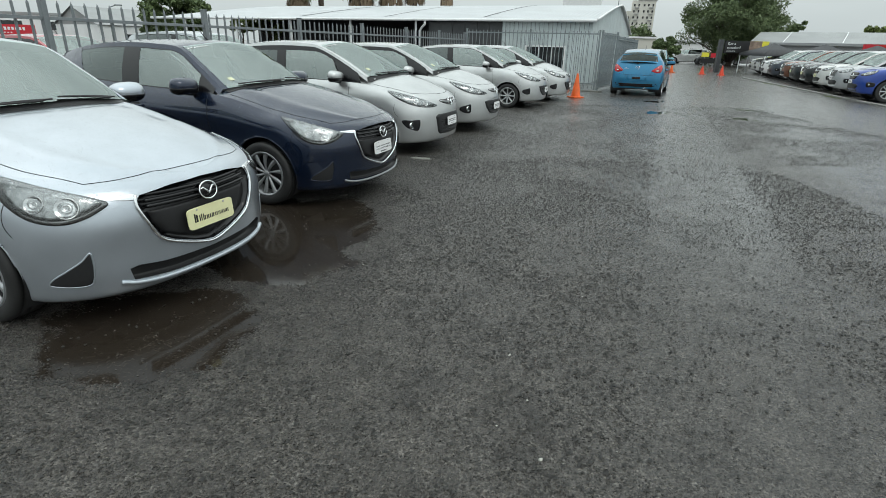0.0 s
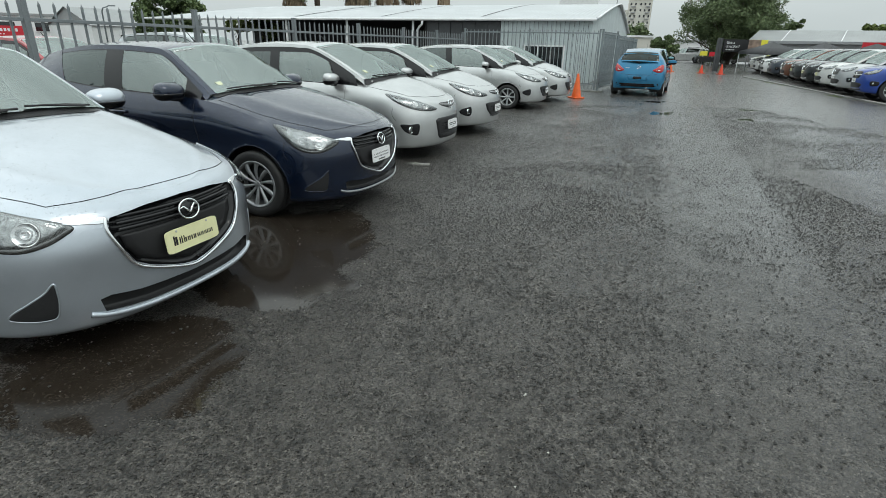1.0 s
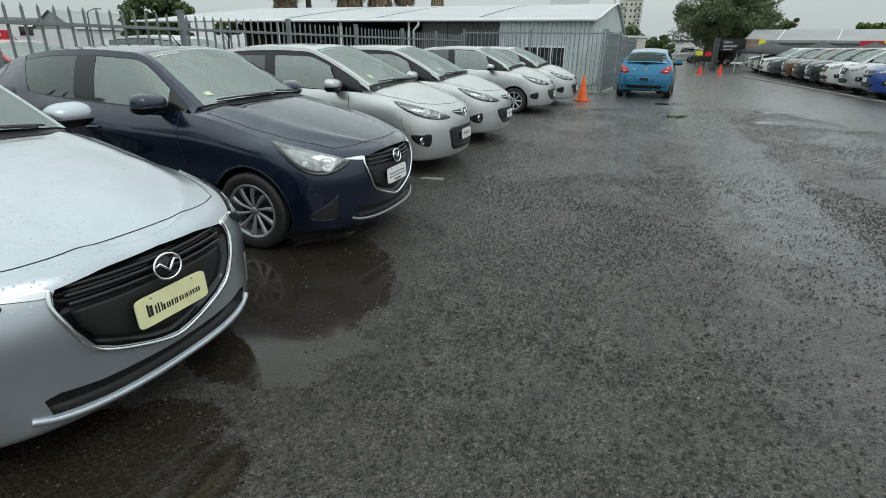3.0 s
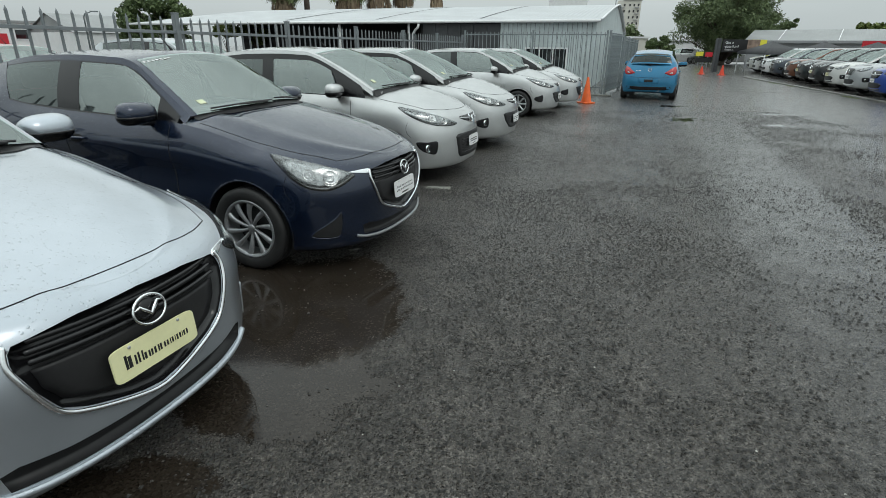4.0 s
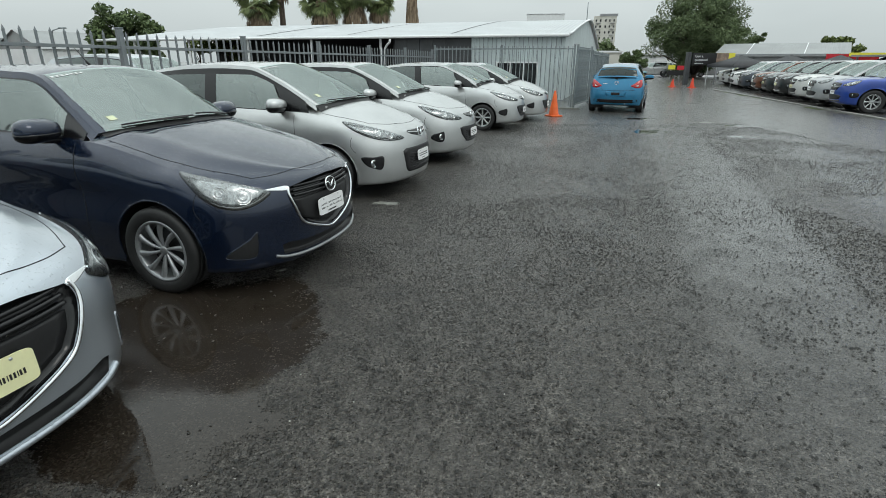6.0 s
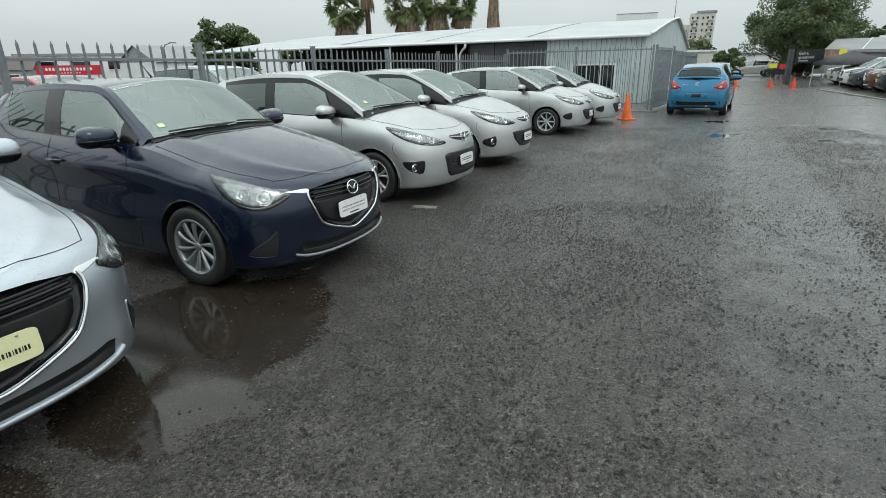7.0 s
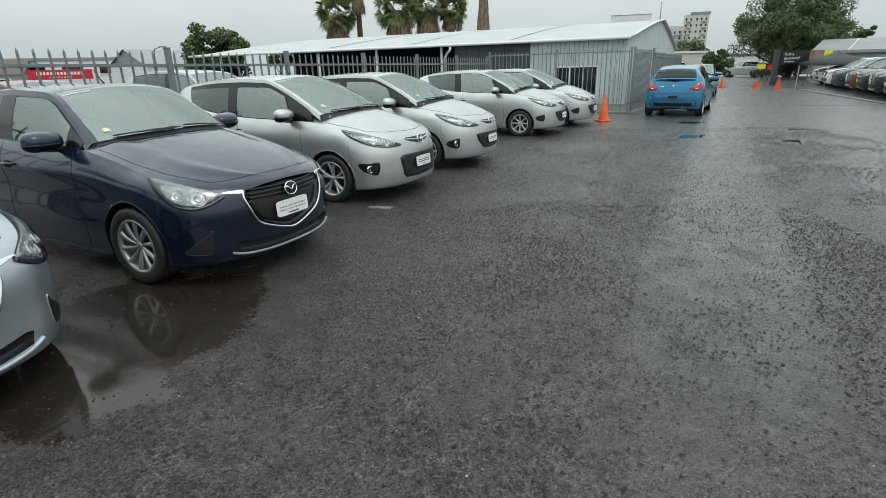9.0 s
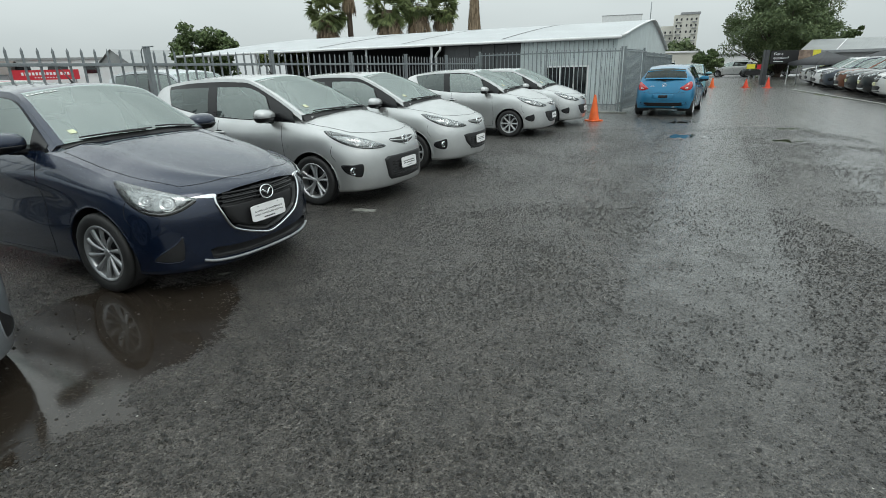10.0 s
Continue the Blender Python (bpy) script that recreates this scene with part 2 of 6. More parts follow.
WHITE_CHALK = plain("white_chalk", (0.75, 0.76, 0.76), 0.8, var=0.08)
STICKER = plain("pale_yellow_sticker", (0.66, 0.70, 0.46), 0.5, var=0.1)

# ---- cars ----
import collections
from mathutils.bvhtree import BVHTree


FORM = "xw xr base tyre rimr arch track levels hood ridge arch_line belt crown screen rear panes mirror handles"
Shape = collections.namedtuple("Shape", FORM)  # x ahead from the front axle, y to its left, z up


def level(nose, tail, wide, heights, fe=0.78, re=0.6):
    return dict(nose=nose, tail=tail, wide=smooth(wide), high=smooth(heights), fe=fe, re=re)


HATCH_A = Shape(  # newer small hatchback: long bonnet, low nose
    xw=0.12, xr=-2.62, base=2.57, tyre=0.303, rimr=0.215, arch=0.350, track=0.745,
    levels=[
        level(0.66, -3.05, [(0, 0.66), (3, 0.66)], [(0, 0.19), (1, 0.17), (2, 0.19), (3, 0.24)]),
        level(0.79, -3.16, [(0, 0.80), (1, 0.80), (2, 0.80), (3, 0.78)], [(0, 0.185), (1, 0.175), (2, 0.20), (3, 0.25)], 0.77),
        level(0.825, -3.20, [(0, 0.835), (1, 0.825), (1.5, 0.815), (2, 0.825), (3, 0.82)], [(0, 0.27), (1, 0.27), (2, 0.30), (3, 0.34)], 0.77),
        level(0.835, -3.22, [(0, 0.845), (1, 0.845), (1.5, 0.832), (2, 0.842), (3, 0.84)], [(0, 0.42), (1, 0.45), (2, 0.48), (3, 0.50)], 0.79),
        level(0.845, -3.21, [(0, 0.84), (1, 0.842), (1.25, 0.818), (1.5, 0.814), (1.8, 0.826), (2, 0.845), (3, 0.83)], [(0, 0.56), (0.6, 0.585), (1, 0.62), (1.5, 0.66), (2, 0.68), (3, 0.66)], 0.80),
        level(0.838, -3.19, [(0, 0.82), (1, 0.83), (1.5, 0.835), (2, 0.835), (3, 0.80)], [(0, 0.670), (0.6, 0.690), (1, 0.745), (1.25, 0.80), (1.5, 0.83), (2, 0.88), (3, 0.86)], 0.86),
        level(0.81, -3.16, [(0, 0.78), (1, 0.80), (1.5, 0.80), (2, 0.79), (3, 0.75)], [(0, 0.742), (0.6, 0.765), (1, 0.815), (1.25, 0.925), (1.5, 0.95), (2, 1.01), (3, 1.0)], 0.92),
        level(0.765, -3.13, [(0, 0.71), (1, 0.735), (1.25, 0.745), (1.5, 0.75), (2, 0.735), (3, 0.66)], [(0, 0.777), (0.35, 0.790), (0.6, 0.810), (1, 0.862), (1.1, 0.925), (1.2, 0.985), (1.3, 1.015), (1.5, 1.03), (1.8, 1.07), (2, 1.13), (3, 1.08)], 0.96),
    ],
    hood=[(-0.55, 1.10), (-0.30, 1.082), (0.0, 1.03), (0.3, 0.955), (0.55, 0.872), (0.70, 0.812), (0.765, 0.775)], ridge=0.016,
    arch_line=[(-0.53, 0.675, 1.045), (-0.83, 0.615, 1.240), (-1.13, 0.560, 1.410), (-1.42, 0.555, 1.442), (-1.82, 0.550, 1.450), (-2.30, 0.535, 1.425), (-2.80, 0.510, 1.340), (-3.00, 0.57, 1.20), (-3.10, 0.63, 1.06)],
    belt=[-0.53, -0.80, -1.02, -1.30, -1.75, -2.12, -2.52, -2.80, -3.05],
    crown=[(0.24, 0.060), (0.17, 0.065), (0.09, 0.055), (0.05, 0.045), (0.0, 0.04), (-0.02, 0.04), (-0.07, 0.035), (-0.10, 0.03), (-0.10, 0.02)],
    screen=(0.0, 2.0), rear=(6.0, 8.0), panes=[(0.3, 0.9, "q"), (0.9, 3.6, "f"), (4.05, 5.5, "r")],
    mirror=(-0.80, 0.80, 1.08), handles=[(-1.53, 0.857), (-2.36, 0.89)],
)

HATCH_B = Shape(  # older small hatchback: short rounded bonnet, rising belt
    xw=0.14, xr=-2.52, base=2.49, tyre=0.298, rimr=0.212, arch=0.345, track=0.745,
    levels=[
        level(0.670, -2.92, [(0, 0.66), (3, 0.66)], [(0, 0.20), (1, 0.18), (2, 0.20), (3, 0.25)]),
        level(0.785, -3.03, [(0, 0.80), (1, 0.80), (2, 0.80), (3, 0.78)], [(0, 0.20), (1, 0.18), (2, 0.21), (3, 0.26)], 0.78),
        level(0.815, -3.07, [(0, 0.835), (1, 0.825), (1.5, 0.815), (2, 0.825), (3, 0.82)], [(0, 0.28), (1, 0.28), (2, 0.31), (3, 0.36)], 0.80),
        level(0.825, -3.09, [(0, 0.845), (1, 0.845), (1.5, 0.825), (2, 0.842), (3, 0.84)], [(0, 0.42), (1, 0.45), (2, 0.48), (3, 0.52)], 0.84),
        level(0.825, -3.08, [(0, 0.84), (1, 0.845), (1.5, 0.838), (2, 0.845), (3, 0.83)], [(0, 0.56), (0.6, 0.585), (1, 0.63), (1.5, 0.67), (2, 0.70), (3, 0.68)], 0.88),
        level(0.810, -3.05, [(0, 0.82), (1, 0.83), (1.5, 0.835), (2, 0.835), (3, 0.80)], [(0, 0.655), (0.6, 0.69), (1, 0.77), (1.5, 0.81), (2, 0.86), (3, 0.84)], 0.93),
        level(0.775, -3.01, [(0, 0.78), (1, 0.80), (1.5, 0.80), (2, 0.79), (3, 0.75)], [(0, 0.735), (0.6, 0.785), (1, 0.845), (1.2, 0.90), (1.5, 0.92), (2, 1.03), (3, 0.98)], 0.96),
        level(0.710, -2.97, [(0, 0.70), (1, 0.735), (1.25, 0.752), (1.5, 0.755), (2, 0.735), (3, 0.66)], [(0, 0.795), (0.6, 0.835), (1, 0.890), (1.11, 0.945), (1.2, 0.968), (1.5, 0.99), (1.7, 1.02), (1.85, 1.08), (2, 1.16), (2.3, 1.16), (3, 1.06)], 1.0),
    ],
    hood=[(-0.35, 1.115), (-0.1, 1.085), (0.14, 1.038), (0.40, 0.955), (0.60, 0.862), (0.71, 0.793)], ridge=0.006,
    arch_line=[(-0.20, 0.695, 1.045), (-0.62, 0.635, 1.265), (-1.05, 0.575, 1.440), (-1.30, 0.565, 1.470), (-1.65, 0.560, 1.480), (-2.20, 0.545, 1.455), (-2.72, 0.520, 1.375), (-2.86, 0.57, 1.24), (-2.96, 0.62, 1.09)],
    belt=[-0.15, -0.45, -0.75, -1.05, -1.58, -2.06, -2.50, -2.66, -2.92],
    crown=[(0.20, 0.045), (0.15, 0.06), (0.09, 0.055), (0.05, 0.045), (0.0, 0.04), (-0.02, 0.04), (-0.07, 0.035), (-0.10, 0.03), (-0.10, 0.02)],
    screen=(0.0, 2.0), rear=(6.0, 8.0), panes=[(0.45, 1.4, "q"), (1.45, 3.95, "f"), (4.2, 5.65, "r")],
    mirror=(-0.60, 0.80, 1.05), handles=[(-1.45, 0.83), (-2.20, 0.87)],
)

SUV = Shape(  # family sport utility, upright and tall
    xw=0.16, xr=-2.75, base=2.68, tyre=0.36, rimr=0.235, arch=0.415, track=0.80,
    levels=[
        level(0.68, -3.30, [(0, 0.72), (3, 0.72)], [(0, 0.28), (1, 0.24), (2, 0.26), (3, 0.32)]),
        level(0.80, -3.40, [(0, 0.86), (3, 0.86)], [(0, 0.28), (1, 0.25), (2, 0.27), (3, 0.34)], 0.70),
        level(0.86, -3.44, [(0, 0.90), (1.5, 0.885), (3, 0.89)], [(0, 0.40), (1, 0.38), (2, 0.40), (3, 0.45)], 0.72),
        level(0.88, -3.46, [(0, 0.915), (1.5, 0.895), (3, 0.91)], [(0, 0.58), (1, 0.58), (2, 0.60), (3, 0.62)], 0.74),
        level(0.875, -3.45, [(0, 0.91), (1.5, 0.90), (3, 0.90)], [(0, 0.74), (0.6, 0.76), (1, 0.80), (2, 0.84), (3, 0.80)], 0.78),
        level(0.855, -3.42, [(0, 0.89), (1.5, 0.895), (3, 0.87)], [(0, 0.86), (0.6, 0.88), (1, 0.93), (2, 1.00), (3, 0.98)], 0.82),
        level(0.82, -3.38, [(0, 0.85), (1.5, 0.86), (3, 0.82)], [(0, 0.94), (0.6, 0.965), (1, 1.02), (2, 1.09), (3, 1.08)], 0.86),
        level(0.75, -3.34, [(0, 0.78), (1, 0.79), (1.5, 0.81), (2, 0.80), (3, 0.72)], [(0, 0.985), (0.6, 1.015), (1, 1.06), (1.5, 1.11), (2, 1.16), (3, 1.12)], 0.9),
    ],
    hood=[(-0.35, 1.16), (0.0, 1.13), (0.3, 1.09), (0.55, 1.045), (0.75, 0.985)], ridge=0.014,
    arch_line=[(-0.22, 0.74, 1.08), (-0.62, 0.69, 1.34), (-0.98, 0.645, 1.55), (-1.30, 0.625, 1.61), (-1.90, 0.62, 1.635), (-2.60, 0.605, 1.61), (-3.10, 0.585, 1.54), (-3.25, 0.63, 1.35), (-3.33, 0.68, 1.14)],
    belt=[-0.22, -0.55, -0.85, -1.15, -1.75, -2.40, -2.90, -3.05, -3.26],
    crown=[(0.22, 0.045), (0.16, 0.06), (0.09, 0.05), (0.05, 0.045), (0.0, 0.04), (-0.02, 0.04), (-0.06, 0.035), (-0.08, 0.03), (-0.08, 0.02)],
    screen=(0.0, 2.0), rear=(6.0, 8.0), panes=[(0.9, 3.5, "f"), (3.7, 5.6, "r")],
    mirror=(-0.70, 0.88, 1.15), handles=[(-1.50, 0.95), (-2.45, 0.98)],
)


def ring_point(sh, lv, u):
    """A point of a level: u 0 nose, 1 front wheel, 2 rear wheel, 3 tail (left half)."""
    w, z = lv["wide"](u), lv["high"](u)
    if u <= 1:
        th = u * math.pi / 2
        return sh.xw + (lv["nose"] - sh.xw) * max(math.cos(th), 0) ** lv["fe"], w * max(math.sin(th), 0) ** lv["fe"], z
    if u <= 2:
        return sh.xw + (sh.xr - sh.xw) * (u - 1), w, z
    th = (3 - u) * math.pi / 2
    return sh.xr + (lv["tail"] - sh.xr) * max(math.cos(th), 0) ** lv["re"], w * max(math.sin(th), 0) ** lv["re"], z


def shell(sh, fine):
    """The body below the glass: skin with wheel openings, bonnet."""
    us = np.concatenate([np.linspace(0, 1, int(36 * fine)), np.linspace(1, 2, int(100 * fine))[1:], np.linspace(2, 3, int(26 * fine))[1:]])
    sub = max(2, int(6 * fine))
    cols = []
    for u in us:
        ctl = [ring_point(sh, lv, u) for lv in sh.levels]
        cols.append(bend(ctl, (len(ctl) - 1) * sub + 1))
    pts = np.array(cols)
    pts[0, :, 1] = 0
    pts[-1, :, 1] = 0
    flat, faces = grid(pts)
    flat = flat.copy()
    for xc in (0.0, -sh.base):
        r = np.hypot(flat[:, 0] - xc, flat[:, 2] - sh.tyre)
        inside = (r < sh.arch) & (flat[:, 1] > 0.3)
        faces = [f for f in faces if not all(inside[i] for i in f)]
        for i in np.nonzero(inside)[0]:
            k = sh.arch / max(r[i], 1e-6)
            flat[i, 0] = xc + (flat[i, 0] - xc) * k
            flat[i, 2] = sh.tyre + (flat[i, 2] - sh.tyre) * k
    # a second pass: open what the snapping has flattened to nothing
    used = sorted({i for f in faces for i in f})
    back = {i: n for n, i in enumerate(used)}
    flat, faces = flat[used], [tuple(back[i] for i in f) for f in faces]
    # bonnet and scuttle, level with the top ring
    top = sh.levels[-1]
    H = smooth(sh.hood)
    rows = []
    stop = 1 + (sh.xw - sh.hood[0][0]) / (sh.xw - sh.xr)
    for u in np.concatenate([np.linspace(0, 1, int(40 * fine)), np.linspace(1, stop, int(14 * fine))[1:]]):
        x, ye, ze = ring_point(sh, top, u)
        hc = max(H(x), ze)
        row = []
        for q in np.linspace(-1, 1, int(56 * fine) + 1):
            z = ze + (hc - ze) * (1 - abs(q) ** 2.3)
            z += sh.ridge * math.exp(-((abs(q) - 0.74) / 0.10) ** 2) * min(1, u * 1.4)
            row.append((x, ye * q, z))
        rows.append(row)
    hv, hf = grid(rows)
    hf = [tuple(reversed(f)) for f in hf]
    return flat, faces, hv, hf


def green(sh, n=600):
    """The lines of the upper body: roof arch and belt, left side, by s 0..8."""
    A = bend(sh.arch_line, n)
    k = len(sh.arch_line) - 1
    S = np.linspace(0, k, n)
    top = sh.levels[-1]
    bx = bend([(b, 0, 0) for b in sh.belt], n)[:, 0]
    B = []
    for x in bx:
        if x > sh.xw:
            u = 0.99
        elif x > sh.xr:
            u = 1 + (sh.xw - x) / (sh.xw - sh.xr)
        else:
            u = 2 + min(0.9, 2 / math.pi * math.asin(min(1, ((sh.xr - x) / (sh.xr - top["tail"])) ** (1 / top["re"]))))
        p = ring_point(sh, top, u)
        B.append((x, p[1] - 0.006, p[2] - 0.004))
    B = np.array(B)
    C = bend([(c[0], 0, c[1]) for c in sh.crown], n)
    return S, A, B, C


def strip_of(S, A, B, s0, s1, t0, t1, steps=10, puff=0.022, push=0.0, n=24):
    """A patch of the side of the upper body, t0 and t1 functions of the place s."""
    rows = []
    for s in np.linspace(s0, s1, n):
        a = np.array([np.interp(s, S, A[:, i]) for i in range(3)])
        b = np.array([np.interp(s, S, B[:, i]) for i in range(3)])
        L = max(np.linalg.norm(a - b), 1e-4)
        lo, hi = t0(L), t1(L)
        hi = max(hi, lo)
        rows.append([b + (a - b) * t + np.array((0, 1, 0.25)) * (puff * min(1, L / 0.3) * 4 * t * (1 - t) + push) for t in np.linspace(lo, hi, steps)])
    return grid(rows)


def top_of(S, A, C, s0, s1, q=1.0, push=0.0, n=24, m=29):
    rows = []
    for s in np.linspace(s0, s1, n):
        a = np.array([np.interp(s, S, A[:, i]) for i in range(3)])
        c = np.array([np.interp(s, S, C[:, i]) for i in range(3)])
        rows.append([np.array((a[0], a[1] * k, a[2])) + c * (1 - k * k) + np.array((0, 0, push)) for k in np.linspace(-q, q, m)])
    v, f = grid(rows)
    return v, [tuple(reversed(x)) for x in f]


def outward(v, f):
    """Turn every face to look away from the car's middle line."""
    v = np.array([tuple(p) for p in v], float)
    out = []
    for size in {len(q) for q in f}:
        q = np.array([x for x in f if len(x) == size])
        m = v[q].mean(axis=1)
        n = np.cross(v[q[:, 1]] - v[q[:, 0]], v[q[:, -1]] - v[q[:, 0]])
        o = np.stack([np.clip(m[:, 0], -2.3, 0.1), np.zeros(len(m)), np.full(len(m), 0.62)], axis=1)
        bad = ((m - o) * n).sum(axis=1) < 0
        q[bad] = q[bad][:, ::-1]
        out += [tuple(x) for x in q.tolist()]
    return v.tolist(), out


class Skin:
    """Lays outlines and lines on the body."""
    def __init__(self, pieces):
        v, f = merge(*pieces)
        self.tree = BVHTree.FromPolygons([Vector(p) for p in v], f)

    def drop(self, h, z, yaw, lift):
        """From in front (yaw 0), turned to the left side (90) or from above (None: h, z are x, y)."""
        if yaw is None:
            o, d = Vector((h, z, 3)), Vector((0, 0, -1))
        else:
            a = radians(yaw)
            o = Vector((4 * math.cos(a) - h * math.sin(a), 4 * math.sin(a) + h * math.cos(a), z))
            if 60 < abs(yaw) < 120:
                o = Vector((h, 4 * math.copysign(1, yaw), z))
            if abs(yaw) >= 170:
                o = Vector((-8, h, z))
            d = Vector((-math.cos(a), -math.sin(a), 0))
            if 60 < abs(yaw) < 120:
                d = Vector((0, -math.copysign(1, yaw), 0))
            if abs(yaw) >= 170:
                d = Vector((1, 0, 0))
        p, nrm, _, _ = self.tree.ray_cast(o, d)
        if p is None:
            p, nrm, _, _ = self.tree.find_nearest(o + d * (4.0 if abs(o.x) < 6 else 4.9))
        if nrm.dot(d) > 0:
            nrm = -nrm
        return p + nrm * lift

    def patch(self, outline, yaw, lift=0.004, n=56, rings=8, dome=0.0, round_=True, rim=-0.004):
        pts = bend(outline, n, True) if round_ else np.array([np.array(outline[i % len(outline)]) * (1 - t) + np.array(outline[(i + 1) % len(outline)]) * t
                                                            for i in range(len(outline)) for t in np.linspace(0, 1, max(2, n // len(outline)), endpoint=False)])
        n = len(pts)
        c = pts.mean(axis=0)
        verts, faces = [], []
        for r in range(rings + 1):
            k = 1 - r / rings
            if r == 0:
                for p in pts:
                    verts.append(self.drop(p[0], p[1], yaw, rim))
            k = 1 - (r / (rings + 0.35))
            lft = lift + dome * (1 - k * k)
            for p in pts:
                q = c + (p - c) * k
                verts.append(self.drop(q[0], q[1], yaw, lft))
        for r in range(rings + 1):
            for i in range(n):
                j = (i + 1) % n
                faces.append((r * n + i, r * n + j, (r + 1) * n + j, (r + 1) * n + i))
        faces.append(tuple((rings + 1) * n + i for i in range(n)))
        return verts, faces

    def line(self, points, yaw, radius=0.003, lift=0.0, n=40, curved=True, sides=5, closed=False):
        pts = bend(points, n, closed) if curved else points
        return tube([self.drop(p[0], p[1], yaw, lift) for p in pts], radius, sides, closed)


def disc(c, axis, r, depth, steps=28, ring=None):
    """A turned piece with its axis in a direction."""
    prof = ring or [(0.0001, depth), (r * 0.8, depth), (r, depth * 0.6), (r, 0)]
    v, f = lathe(prof, steps, "z")
    m = Vector(axis).to_track_quat("Z", "Y").to_matrix().to_4x4()
    m.translation = c
    return [m @ Vector(p) for p in v], f


def emblem_mesh(c, w, h, tilt=0.0):
    """A plain oval ring with a winged bar in it, facing ahead."""
    ring = tube([(c[0], c[1] + w / 2 * math.cos(a), c[2] + h / 2 * math.sin(a)) for a in np.linspace(0, 2 * math.pi, 32, endpoint=False)], 0.0055, 6, True)
    wing = tube([(c[0] + 0.002, c[1] + k * w / 2 * 0.9, c[2] + h * z) for k, z in ((-1, 0.12), (-0.62, 0.2), (-0.3, 0.02), (0, -0.16), (0.3, 0.02), (0.62, 0.2), (1, 0.12))], [0.003, 0.006, 0.007, 0.008, 0.007, 0.006, 0.003], 6)
    v, f = merge(ring, wing)
    t = math.tan(tilt)
    return [(p[0] - (p[2] - c[2]) * t, p[1], p[2]) for p in v], f


def wheel(car, sh, x, side, style):
    """tyre and rim as parts of a wheel."""
    R, r = sh.tyre, sh.rimr
    w = Matrix.Translation((x, side * sh.track, R))
    hub = part("wheel", None, car, at=w @ Matrix.Rotation(0 if side > 0 else math.pi, 4, "Z"))
    prof = [(r - 0.006, 0.080), (r + 0.010, 0.092), (r + 0.028, 0.097), (R - 0.035, 0.099), (R - 0.012, 0.092), (R - 0.002, 0.076),
            (R, 0.055), (R - 0.006, 0.052), (R - 0.006, 0.047), (R, 0.044), (R, 0.004), (R - 0.006, 0.002), (R - 0.006, -0.004), (R, -0.006), (R, -0.07), (R - 0.02, -0.095), (r, -0.09)]
    part("tyre", mesh_of("tyre", *lathe(prof, 56), RUBBER), hub)
    rim = [lathe([(r + 0.002, 0.083), (r - 0.006, 0.092), (r - 0.016, 0.086), (r - 0.022, 0.05), (r - 0.03, -0.08)], 48)]
    rim.append(lathe([(0.001, 0.066), (0.026, 0.066), (0.031, 0.060), (0.033, 0.03)], 24))
    if style == "cover":
        for i in range(10):
            a = 2 * math.pi * (i + 0.5) / 10
            ln = [(0.03, 0.058), (0.07, 0.070), (0.12, 0.079), (0.165, 0.083), (r - 0.008, 0.083)]
            wd = [0.009, 0.010, 0.015, 0.018, 0.016] if i % 2 else [0.008, 0.009, 0.012, 0.017, 0.026]
            bendv = 0.16
            rows = []
            for (rr, hh), hw in zip(ln, wd):
                aa = a + bendv * (rr / r) ** 2
                c, s = math.cos(aa), math.sin(aa)
                rows.append([(rr * c - k * hw * s, hh - dz, rr * s + k * hw * c) for k, dz in ((-1.1, 0.018), (-0.9, 0.002), (0, 0), (0.9, 0.002), (1.1, 0.018))])
            rim.append(grid(rows))
        rim.append(lathe([(r - 0.003, 0.088), (r - 0.02, 0.086), (r - 0.024, 0.076)], 48))
    else:
        n, gap = (5, 0.17) if style == "twin" else (8, 0.0)
        for i in range(n):
            for sgn in ((-1, 1) if gap else (0,)):
                a0 = 2 * math.pi * i / n + math.pi / 2
                rows = []
                for rr, hh, hw in [(0.028, 0.056, 0.013), (0.07, 0.062, 0.012), (0.13, 0.072, 0.011), (r - 0.012, 0.083, 0.016)]:
                    aa = a0 + sgn * gap * (0.35 + 0.65 * (rr / r) ** 1.2) * (1 + 0.35 * rr / r)
                    if gap == 0:
                        hw *= 1.25
                    c, s = math.cos(aa), math.sin(aa)
                    rows.append([(rr * c - k * hw * s, hh - dz, rr * s + k * hw * c) for k, dz in ((-1.15, 0.035), (-0.9, 0.004), (0, 0), (0.9, 0.004), (1.15, 0.035))])
                rim.append(grid(rows))
    part("rim", mesh_of("rim", *merge(*rim), CAP if style == "cover" else ALLOY), hub)
    # brake drum and back plate seen between the spokes
    part("brake_disc", mesh_of("brake_disc", *merge(lathe([(0.001, 0.0), (0.135, 0.0), (0.14, -0.012)], 32), lathe([(0.14, -0.03), (r - 0.03, -0.03)], 32)), TRIM), hub)
    return hub


def words_mesh(body, size, width=None):
    """Flat lettering as a mesh in its own xy plane, centred."""
    cu = bpy.data.curves.new("lettering", "FONT")
    cu.body, cu.size, cu.align_x, cu.align_y = body, size, "CENTER", "CENTER"
    cu.extrude = 0.0004
    cu.resolution_u = 3
    ob = bpy.data.objects.new("lettering", cu)
    scene.collection.objects.link(ob)
    dg = bpy.context.evaluated_depsgraph_get()
    me = bpy.data.meshes.new_from_object(ob.evaluated_get(dg))
    bpy.data.objects.remove(ob)
    if width:
        xs = [v.co.x for v in me.vertices]
        k = width / max(max(xs) - min(xs), 1e-6)
        for v in me.vertices:
            v.co.x *= k
    return me


